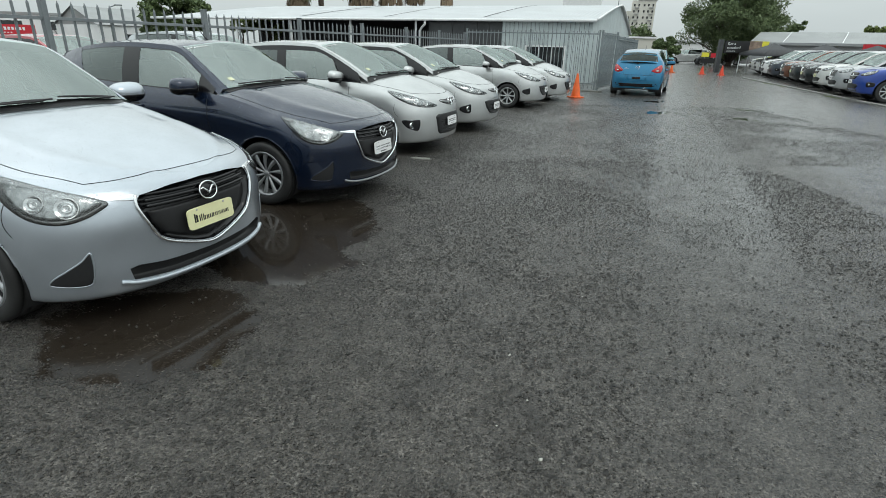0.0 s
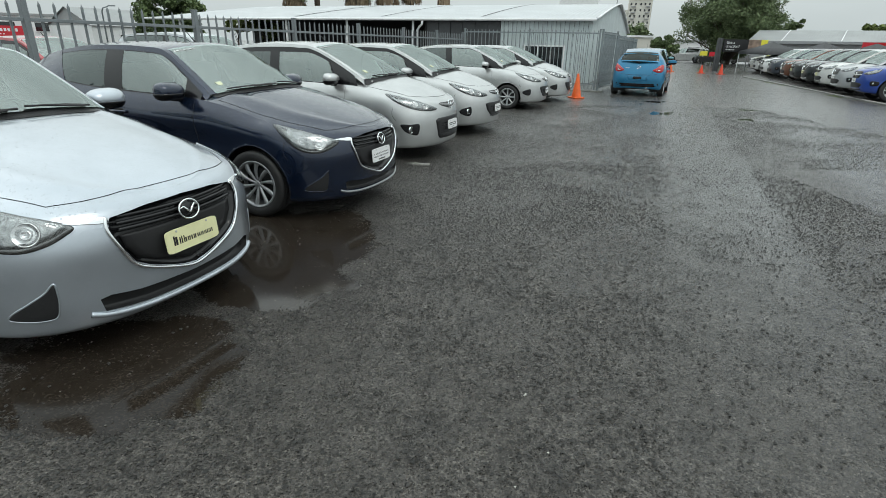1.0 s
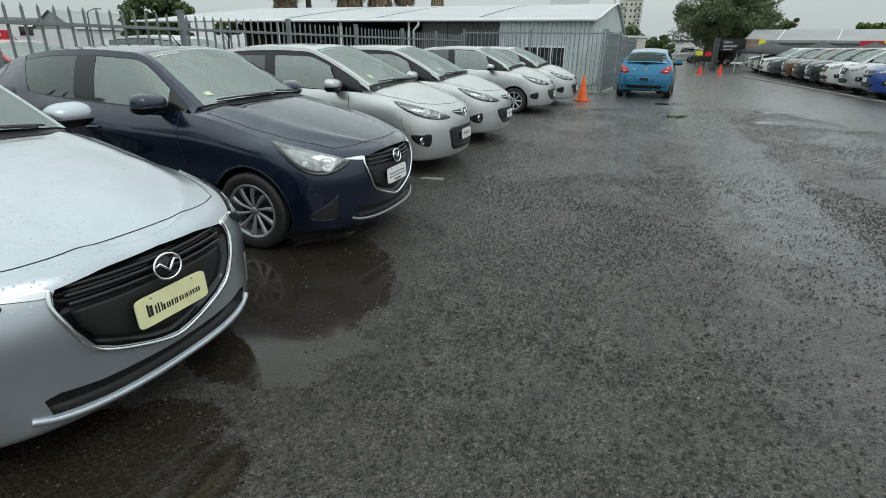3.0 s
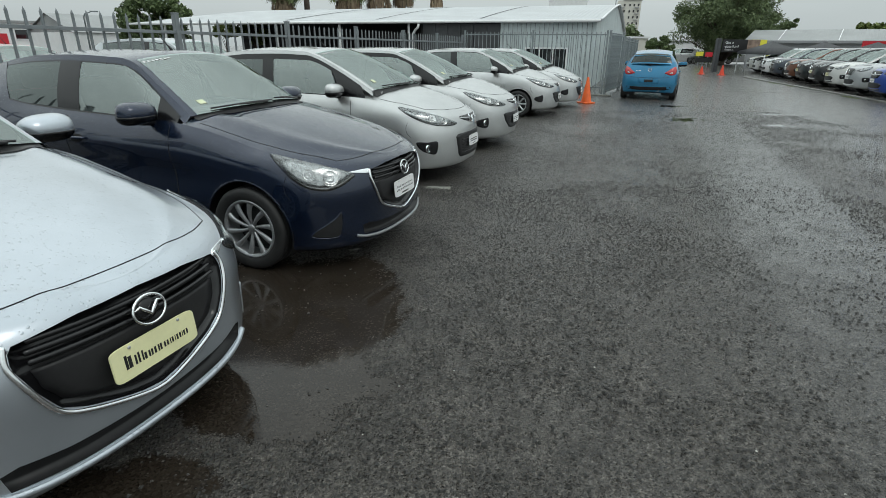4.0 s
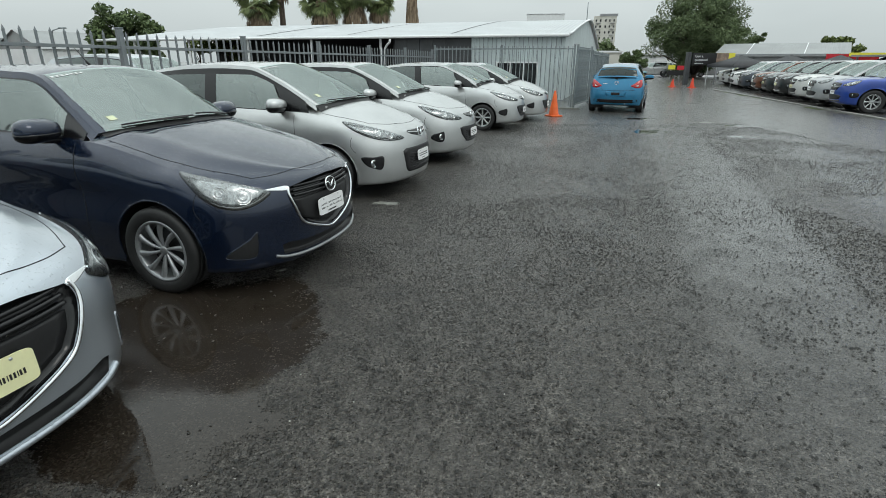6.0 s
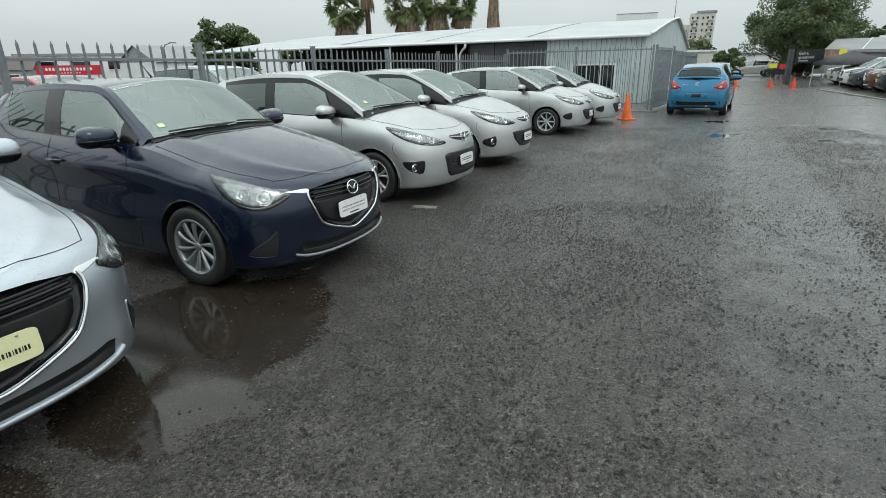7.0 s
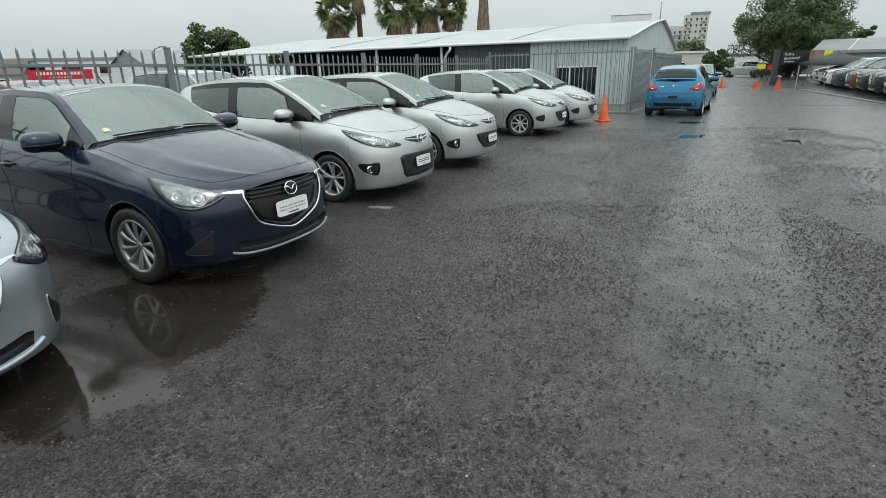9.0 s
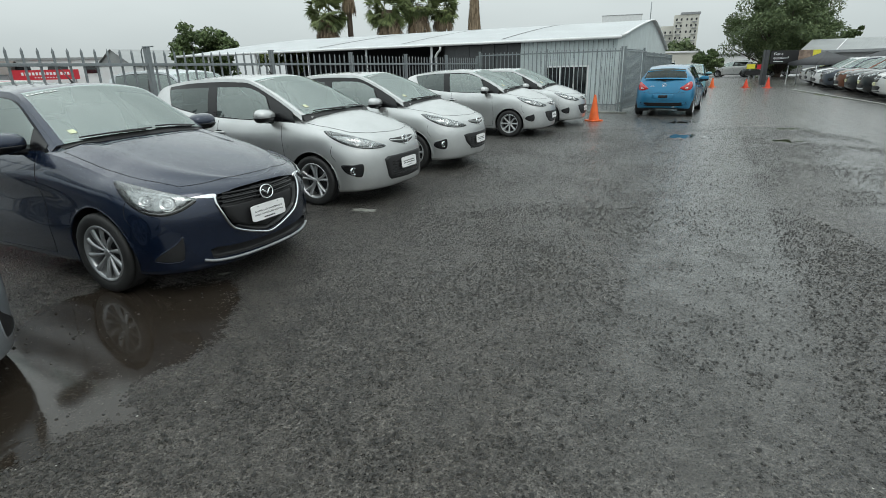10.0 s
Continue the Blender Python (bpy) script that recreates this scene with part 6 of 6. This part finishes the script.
def leaf_cloud(clumps, per, size, seed):
    """Small bent leaves over many clumps."""
    rng = np.random.default_rng(seed)
    V, F = [], []
    for c, r in clumps:
        d = rng.normal(size=(per, 3))
        d /= np.linalg.norm(d, axis=1)[:, None]
        p = np.array(c) + d * np.array(r) * (0.55 + 0.5 * rng.random((per, 1)))
        t = rng.normal(size=(per, 3)) + d * 0.4
        t /= np.linalg.norm(t, axis=1)[:, None]
        s = np.cross(t, d + rng.normal(size=(per, 3)) * 0.5)
        s /= np.linalg.norm(s, axis=1)[:, None] + 1e-9
        L = size * (0.6 + 0.8 * rng.random((per, 1)))
        quad = np.stack([p - t * L, p + s * L * 0.5, p + t * L, p - s * L * 0.5], axis=1)
        n0 = sum(len(x) for x in V)
        V.append(quad.reshape(-1, 3))
        F.append((np.arange(per * 4).reshape(-1, 4) + n0))
    return np.concatenate(V).tolist(), np.concatenate(F).tolist()


def tree(at, height, spread, low, mat, label, seed, clumps=70, per=160, size=0.22, flat=0.75):
    rng = random.Random(seed)
    root = new("tree")
    root.matrix_basis = Matrix.Translation(at)
    mid = (low + height) / 2
    cl, limbs = [], []
    limbs.append(tube([(0, 0, -0.05), (0.05, 0, low * 0.6), (0.1, 0.05, low * 1.1), (0.0, 0.1, mid)], [spread * 0.07, spread * 0.055, spread * 0.05, spread * 0.03], 10))
    for i in range(clumps):
        th, ph = rng.uniform(0, 6.283), math.acos(rng.uniform(-0.95, 1))
        k = rng.uniform(0.45, 0.97) * (1 + 0.12 * math.sin(3 * th + seed))
        c = (spread * k * math.sin(ph) * math.cos(th), spread * k * math.sin(ph) * math.sin(th), mid + (height - low) / 2 * k * math.cos(ph) * 0.95)
        r = spread * rng.uniform(0.14, 0.27)
        cl.append((c, (r, r, r * flat)))
        if i % 4 == 0:
            limbs.append(tube([(0.05, 0, low * rng.uniform(0.7, 1.2)), (c[0] * 0.45, c[1] * 0.45, low + (c[2] - low) * 0.5), c], [spread * 0.025, spread * 0.014, spread * 0.005], 6))
    part("trunk", mesh_of("trunk", *merge(*limbs), BARK), root)
    part("crown", mesh_of("crown", *leaf_cloud(cl, per, size, seed), mat), root)
    return tagged(root, label, "tree")


tree((31.0, 62.0, 0), 9.0, 4.8, 0.35, LEAF_DARK, "big dark evergreen with a broad uneven crown", 11, 160, 560, 0.10)
tree((21.8, 56.5, 0), 3.0, 1.4, 0.5, LEAF_MID, "small dark tree at the lane's end", 12, 34, 140, 0.14)
tree((-19.0, 40.0, 0), 5.0, 2.3, 1.0, LEAF_MID, "mid-green tree behind the fence with a ragged top", 13, 90, 200, 0.12)
tree((-20.6, 41.5, 0), 3.9, 1.6, 1.2, LEAF_MID, "smaller green tree behind the fence", 14, 30, 150, 0.14)
tree((-12.9, 41.0, 0), 3.7, 1.5, 1.6, LEAF_YELLOW, "yellow-green shrub tops above the shed", 15, 26, 120, 0.13)
tree((-15.3, 42.0, 0), 3.4, 1.0, 1.6, LEAF_YELLOW, "yellow-green shrub above the shed roof", 16, 20, 110, 0.13)
tree((47.0, 62.0, 0), 4.7, 2.2, 1.2, LEAF_YELLOW, "yellow-green tree behind the far roof", 17, 34, 130, 0.18)
tree((40.0, 66.0, 0), 5.0, 1.4, 2.4, LEAF_MID, "small tree top above the far roof", 18, 20, 110, 0.18)
tree((45.0, 150.0, 0), 7.5, 9.0, 1.5, LEAF_DARK, "dark trees below the apartment tower", 19, 40, 120, 0.5)


def palm(at, trunk_h, skirt, crown_r, label, seed, green_on=True):
    """Fan palm: trunk, hanging skirt of dead fronds, crown of fans."""
    rng = np.random.default_rng(seed)
    root = new("palm_tree")
    root.matrix_basis = Matrix.Translation(at)
    part("trunk", mesh_of("trunk", *tube([(0, 0, -0.05), (0.03, 0, trunk_h * 0.5), (0, 0, trunk_h)], [0.34, 0.27, 0.24], 12), BARK), root)
    V, F = [], []
    for i in range(900):
        a = rng.uniform(0, 6.283)
        z = trunk_h - skirt * rng.random() ** 0.8
        r = (0.45 + 0.55 * (trunk_h - z) / skirt * rng.uniform(0.5, 1.0)) * crown_r * 0.58
        L, w = rng.uniform(0.4, 0.8), rng.uniform(0.03, 0.07)
        c, s = math.cos(a), math.sin(a)
        n0 = len(V)
        V += [(c * r - s * w, s * r + c * w, z), (c * r + s * w, s * r - c * w, z), (c * r * 1.04 + s * w * 0.3, s * r * 1.04 - c * w * 0.3, z - L), (c * r * 1.04 - s * w * 0.3, s * r * 1.04 + c * w * 0.3, z - L)]
        F.append((n0, n0 + 1, n0 + 2, n0 + 3))
    part("dead_frond_skirt", mesh_of("dead_frond_skirt", V, F, THATCH), root, "hanging skirt of brown dead fronds")
    if green_on:
        V, F = [], []
        for i in range(90):
            a, e = rng.uniform(0, 6.283), rng.uniform(-0.95, 1.4)
            d = Vector((math.cos(a) * math.cos(e), math.sin(a) * math.cos(e), math.sin(e)))
            hubp = Vector((0, 0, trunk_h + 0.15)) + d * crown_r * rng.uniform(0.30, 0.66)
            side = d.cross(Vector((0, 0, 1))).normalized()
            up = (side.cross(d) + Vector(rng.normal(size=3)) * 0.6).normalized()
            for k in range(22):
                b = radians(-75 + 150 * k / 21)
                dr = (d * math.cos(b) + d.cross(up).normalized() * math.sin(b)).normalized()
                L = crown_r * 0.42 * rng.uniform(0.8, 1.1)
                w = dr.cross(up).normalized() * 0.045
                m1 = hubp + dr * L * 0.6
                tipp = hubp + dr * L + Vector((0, 0, -0.22 * L * rng.uniform(0.4, 1.4)))
                n0 = len(V)
                V += [tuple(hubp), tuple(m1 - w), tuple(tipp), tuple(m1 + w)]
                F.append((n0, n0 + 1, n0 + 2, n0 + 3))
        part("crown", mesh_of("crown", V, F, PALM_LEAF), root)
    return tagged(root, label, "palm", "fan palms behind the shed")


palm((-14.3, 55.0, 0), 6.7, 2.4, 2.3, "fan palm with green crown and brown skirt", 31)
palm((-12.6, 57.0, 0), 9.5, 2.2, 1.3, "tall thin palm with hanging brown fronds", 32)
palm((-8.3, 55.0, 0), 6.9, 2.0, 2.4, "fan palm with green crown and brown skirt", 33)
palm((-5.6, 56.0, 0), 7.3, 2.2, 2.2, "fan palm with green crown and brown skirt", 34)
palm((-3.4, 57.5, 0), 7.0, 1.4, 1.9, "fan palm with green crown", 35)
palm((-0.2, 52.0, 0), 9.0, 4.2, 1.05, "narrow palm trunk wrapped in brown dead fronds", 36)

# ---- far buildings and signs ----
CREAM = plain("cream_render", (0.62, 0.60, 0.54), 0.7, var=0.06, scale=0.2)
GREY_WALL = plain("grey_cladding", (0.30, 0.31, 0.32), 0.6, var=0.1, scale=0.5)
TILE_ROOF = plain("brown_roof_tile", (0.10, 0.08, 0.07), 0.6, var=0.2, scale=2)
DULL_ROOF = plain("dull_grey_roof", (0.30, 0.31, 0.31), 0.5, 0.2, var=0.14, scale=0.6)
BLACK_SIGN = plain("black_sign_face", (0.012, 0.012, 0.013), 0.35, var=0.15)
YELLOW = plain("yellow_sign_face", (0.75, 0.68, 0.06), 0.4, var=0.06)
RED = plain("red_sign_face", (0.55, 0.02, 0.035), 0.4, var=0.08)
CANVAS = plain("black_canvas", (0.035, 0.036, 0.04), 0.6, var=0.2, scale=1.5)
BOXF = box(0, 0, 0, 1, 1, 1)[1]


def slab(x0, x1, y0, y1, z0, z1):
    return [(x, y, z) for x in (x0, x1) for y in (y0, y1) for z in (z0, z1)], BOXF


def block(name, x, y, w, d, h, turn, wall, roof_mat, label, windows=(), roof_h=0.0, over=0.15):
    """A plain building: wall, roof, windows (along, up, width, height on its front)."""
    root = new(name)
    root.matrix_basis = pose(x, y, 0, 0, 0, turn)
    part("wall", mesh_of("wall", *slab(-w / 2, w / 2, 0, d, 0, h), wall, False), root)
    if roof_h:
        rows = [[(sx, -over, h), (sx, d / 2, h + roof_h), (sx, d + over, h)] for sx in (-w / 2 - over, w / 2 + over)]
        part("roof", mesh_of("roof", *merge(grid(rows), ([(-w / 2, 0, h), (-w / 2, d, h), (-w / 2, d / 2, h + roof_h)], [(0, 1, 2)]), ([(w / 2, 0, h), (w / 2, d, h), (w / 2, d / 2, h + roof_h)], [(0, 1, 2)])), roof_mat, False), root)
    else:
        part("roof", mesh_of("roof", *slab(-w / 2 - over, w / 2 + over, -over, d + over, h, h + 0.18), roof_mat, False), root)
    for a, z, ww, hh in windows:
        wd = part("window", mesh_of("window", *slab(a - ww / 2, a + ww / 2, -0.06, 0.02, z - hh / 2, z + hh / 2), WHITE, False), root)
        part("pane", mesh_of("pane", *slab(a - ww / 2 + 0.07, a + ww / 2 - 0.07, -0.07, -0.055, z - hh / 2 + 0.07, z + hh / 2 - 0.07), WINDOW, False), wd)
    return tagged(root, label, "building")


# apartment tower: storeys of balconies and windows
tower = new("apartment_building")
tower.matrix_basis = pose(88, 262, 0, 0, 0, -16)
part("wall", mesh_of("wall", *slab(-5.0, 5.0, 0, 12, 0, 22.0), CREAM, False), tower)
part("wing", mesh_of("wing", *slab(-11.5, -5.0, 1, 12, 0, 17.6), CREAM, False), tower)
part("roof", mesh_of("roof", *slab(-2.5, 5.4, -0.3, 12, 22.0, 22.9), GREY_WALL, False), tower)
pane_me = mesh_of("window", *slab(-0.32, 0.32, -0.12, 0.05, -0.48, 0.48), WINDOW, False)
rail_me = mesh_of("balcony", *slab(-0.95, 0.95, -0.9, 0, -0.12, 0.12), GREY_WALL, False)
for fl in range(8):
    z = 2.2 + fl * 2.55
    for x in (-4.0, -2.1, 0.2, 2.0, 3.9):
        part("window", pane_me, tower, at=Matrix.Translation((x, 0, z)))
    for x in (-3.0, 3.2):
        part("balcony", rail_me, tower, at=Matrix.Translation((x, 0, z - 1.1)))
    if fl < 6:
        for x in (-10.4, -8.3, -6.2):
            part("window", pane_me, tower, at=Matrix.Translation((x, 1, z)))
            part("balcony", rail_me, tower, at=Matrix.Translation((x, 1, z - 1.1)))
tagged(tower, "cream apartment tower with rows of balconies in the haze", "apartment building")
hotel = block("apartment_building", 60, 262, 17, 12, 22.5, -12, WHITE, GREY_WALL, "white apartment block behind the shed")

# right-hand yard: sheet-roofed building, gazebos, signs
sales = new("sales_building")
sales.matrix_basis = pose(27.7, 52.3, 0, 0, 0, -34)
part("wall", mesh_of("wall", *slab(0.4, 10.0, 0.3, 9.0, 0, 2.3), GREY_WALL, False), sales)
rows = []
for i in range(104):
    x = i * 0.1
    rows.append([(x + 0.35 * 0, 0, 2.32 + 0.012 * (i % 2)), (x + 0.3, 5.0, 3.35 + 0.012 * (i % 2)), (x + 0.3, 10.0, 2.4)])
part("roof", mesh_of("roof", *grid(rows), DULL_ROOF, False), sales)
for x in (2.6, 7.0):
    part("roof_strip", mesh_of("roof_strip", *grid([[(x + d, 0.05, 2.36), (x + d + 0.3, 5.0, 3.39)] for d in (0, 0.07)]), WHITE, False), sales)
part("fascia", mesh_of("fascia", *slab(0, 10.3, -0.06, 0.0, 2.12, 2.34), GREY_WALL, False), sales)
tagged(sales, "low sales building with a weathered grey iron roof", "building")

sign = new("sign_board")
sign.matrix_basis = pose(20.4, 42.0, 0, 0, 0, 4)
part("pillar", mesh_of("pillar", *box(-0.1, 0.2, 1.15, 0.3, 0.3, 2.3, 0.02), SHEET_DARK, False), sign)
part("board", mesh_of("board", *slab(0.10, 2.0, 0.0, 0.08, 1.38, 2.24), BLACK_SIGN, False), sign)
for body, z, wd in (("Got a", 2.02, 0.62), ("question?", 1.76, 1.05)):
    me = words_mesh(body, 0.26, wd)
    me.materials.clear()
    me.materials.append(WHITE)
    part("lettering", me, sign, at=Matrix.Translation((0.30 + wd / 2, -0.006, z)) @ Matrix.Rotation(radians(90), 4, "X"))
part("printed_bars", mesh_of("printed_bars", *merge(*[slab(0.32 + i * 0.14, 0.42 + i * 0.14, -0.006, 0, 1.50, 1.55) for i in range(5)]), WHITE, False), sign)
part("picture_panel", mesh_of("picture_panel", *slab(2.0, 2.95, 0.0, 0.08, 1.38, 2.24), plain("sign_photo", (0.25, 0.18, 0.14), 0.4, var=0.4, scale=3), False), sign)
tagged(sign, "black roadside sign board with white question lettering", "sign")
ys = new("sign_board", mesh_of("sign_board", *slab(22.95, 24.3, 43.0, 43.08, 1.50, 2.26), YELLOW, False))
for x in (23.0, 24.2):
    part("post", mesh_of("post", *box(x, 43.12, 0.95, 0.06, 0.06, 1.9, 0.005), GREY_WALL, False), ys)
tagged(ys, "yellow sign face above the gazebos", "sign")


def gazebo(x, y, w, turn, label):
    root = new("gazebo")
    root.matrix_basis = pose(x, y, 0, 0, 0, turn)
    k = w / 2
    v = [(-k, -k, 1.45), (k, -k, 1.45), (k, k, 1.45), (-k, k, 1.45), (0, 0, 2.12), (-k, -k, 1.27), (k, -k, 1.27), (k, k, 1.27), (-k, k, 1.27)]
    rows = []
    for e in range(4):
        a, b = Vector(v[e]), Vector(v[(e + 1) % 4])
        for i in range(8):
            p, q = a.lerp(b, i / 8), a.lerp(b, (i + 1) / 8)
            rows.append((p, q))
    V, F = [], []
    for p, q in rows:
        n0 = len(V)
        ap = Vector((0, 0, 2.12))
        m1, m2 = p.lerp(ap, 0.5) - Vector((0, 0, 0.06)), q.lerp(ap, 0.5) - Vector((0, 0, 0.06))
        V += [tuple(p), tuple(q), tuple(m2), tuple(m1), tuple(ap), tuple(p - Vector((0, 0, 0.2))), tuple(q - Vector((0, 0, 0.2)))]
        F += [(n0, n0 + 1, n0 + 2, n0 + 3), (n0 + 3, n0 + 2, n0 + 4), (n0 + 5, n0 + 6, n0 + 1, n0)]
    part("canopy", mesh_of("canopy", V, F, CANVAS), root)
    for sx, sy in ((-1, -1), (1, -1), (1, 1), (-1, 1)):
        part("leg", mesh_of("leg", *box(sx * (k - 0.05), sy * (k - 0.05), 0.70, 0.05, 0.05, 1.4, 0.004), WHITE, False), root)
    return tagged(root, label, "gazebo", "gazebos over the car row")


for i, (x, y) in enumerate([(23.3, 40.6), (26.6, 40.0), (29.8, 39.4), (33.0, 38.8)]):
    gazebo(x, y, 3.0, 5, "black pop-up gazebo with a peaked canopy")
rs = new("sign_board", mesh_of("sign_board", *slab(30.0, 34.0, 41.0, 41.08, 1.75, 2.2), RED, False))
for ob, x, z in ((rs, 30.2, 1.0), (rs, 33.8, 1.0)):
    part("post", mesh_of("post", *box(x, 41.12, z, 0.08, 0.08, 2 * z, 0.005), GREY_WALL, False), ob)
tagged(rs, "red fascia sign beyond the gazebos", "sign")
ye = new("sign_board", mesh_of("sign_board", *slab(31.4, 34.5, 40.6, 40.68, 2.05, 2.3), YELLOW, False))
for x in (31.5, 34.4):
    part("post", mesh_of("post", *box(x, 40.72, 1.1, 0.08, 0.08, 2.2, 0.005), GREY_WALL, False), ye)
tagged(ye, "yellow edge sign over a carport", "sign")
port = new("carport")
port.matrix_basis = pose(31.0, 37.0, 0, 0, 0, 0)
part("roof", mesh_of("roof", *slab(0, 9, -2.0, 3.0, 2.0, 2.12), DULL_ROOF, False), port)
for x, y in ((0.3, -1.8), (4.5, -1.8), (8.6, -1.8), (0.3, 2.7), (8.6, 2.7)):
    part("post", mesh_of("post", *box(x, y, 1.0, 0.1, 0.1, 2.0, 0.005), GREY_WALL, False), port)
tagged(port, "flat-roofed grey carport behind the row", "carport")
flag = new("banner_flag")
flag.matrix_basis = pose(27.3, 31.5, 0, 0, 0, 0)
part("pole", mesh_of("pole", *tube([(0, 0, 0), (0, 0, 2.6), (0.06, 0, 3.0), (0.25, 0, 3.25)], [0.025, 0.02, 0.014, 0.01], 6), GALV), flag)
part("cloth", mesh_of("cloth", *grid([[(0.02 + 0.0 * i, 0.03 * math.sin(i * 0.7), 1.1 + i * 0.2), (0.42 + 0.02 * math.sin(i), 0.05 * math.cos(i * 0.8), 1.1 + i * 0.195)] for i in range(11)]), WHITE), flag)
part("printed_bars", mesh_of("printed_bars", *merge(*[slab(0.10, 0.34, -0.07, -0.06, 1.35 + 0.19 * i, 1.47 + 0.19 * i) for i in range(8)]), RED, False), flag)
tagged(flag, "white feather banner with red unreadable print", "banner")

# lane's far end
block("building", 17.8, 61.5, 9.5, 5, 2.6, 4, CREAM, WHITE, "long pale low building at the lane's end", [(-2, 1.2, 1.4, 1.0), (2, 1.2, 1.4, 1.0)])
block("building", 17.2, 78.0, 5.0, 8, 5.6, 6, WHITE, GREY_WALL, "white two-storey building beyond the shed", [(-1.2, 4.2, 1.0, 1.0), (1.2, 4.2, 1.0, 1.0)], 0.9)
block("building", 31.5, 74.0, 14, 6, 2.4, 2, WHITE, DULL_ROOF, "pale shopfronts under the big tree", [(x, 1.2, 1.8, 1.2) for x in (-5, -2, 1, 4)])
for x, z, mt, w in ((25.7, 1.10, RED, 0.7), (24.8, 1.15, YELLOW, 0.7), (24.8, 0.60, BLACK_SIGN, 1.6)):
    s = new("sign_board", mesh_of("sign_board", *slab(x, x + w, 55.0, 55.08, z - 0.2, z + 0.2), mt, False))
    tagged(s, "small shop sign at the lane's end", "sign")
    p2 = new("sign_post", mesh_of("sign_post", *box(x + w / 2, 55.14, z / 2 - 0.1, 0.08, 0.08, z + 0.2 - 0.02, 0.005), GREY_WALL, False))
    tagged(p2, "grey post behind a shop sign", "post")

# left: houses and the shop beyond the fence
block("house", -51.0, 46.0, 16, 8, 2.9, 28, WHITE, DULL_ROOF, "white low commercial building beyond the fence", [(-5, 1.7, 2.4, 0.9), (-1, 1.7, 2.4, 0.9), (4, 1.7, 2.4, 0.9)])
block("house", -33.5, 46.5, 13, 8, 3.0, 22, WHITE, DULL_ROOF, "white flat-roofed building with dark windows", [(-4.5, 2.2, 1.6, 0.8), (-1.8, 2.2, 1.6, 0.8), (1.0, 2.2, 1.6, 0.8), (4.0, 2.2, 1.6, 0.8)])
block("house", -38.5, 41.0, 4.5, 5, 1.9, 30, GREY_WALL, TILE_ROOF, "small house with a brown tiled roof", [(-1, 1.2, 0.9, 0.8), (1, 1.2, 0.9, 0.8)], 1.1)
block("house", -24.5, 44.0, 5.0, 6, 2.3, 60, WHITE, DULL_ROOF, "white gabled house behind the tree", [(0, 1.3, 1.2, 0.9)], 1.3)
rsn = new("shop_sign")
rsn.matrix_basis = pose(-34.0, 43.0, 0, 0, 0, 36)
part("board", mesh_of("board", *slab(-2.2, 2.2, 0, 0.1, 1.45, 2.2), RED, False), rsn)
for i in range(14):
    part("printed_bar", mesh_of("printed_bar", *slab(-1.6 + i * 0.23, -1.45 + i * 0.23, -0.012, 0, 1.80, 2.02), WHITE, False), rsn)
for i in range(8):
    part("printed_bar", mesh_of("printed_bar", *slab(-0.8 + i * 0.2, -0.7 + i * 0.2, -0.012, 0, 1.58, 1.66), WHITE, False), rsn)
for x in (-1.9, 1.9):
    part("post", mesh_of("post", *box(x, 0.16, 0.9, 0.1, 0.1, 1.8, 0.005), GREY_WALL, False), rsn)
tagged(rsn, "red shop sign with white unreadable print", "sign")
lampp = new("street_lamp")
lampp.matrix_basis = pose(-22.5, 38.0, 0, 0, 0, 0)
part("pole", mesh_of("pole", *tube([(0, 0, 0), (0, 0, 3.1), (0.1, 0, 3.3), (0.5, 0, 3.42)], [0.06, 0.045, 0.04, 0.03], 8), GALV), lampp)
part("lamp_head", mesh_of("lamp_head", *box(0.7, 0, 3.44, 0.45, 0.14, 0.08, 0.02), GALV), lampp)
tagged(lampp, "thin grey street lamp in the distance", "street lamp")
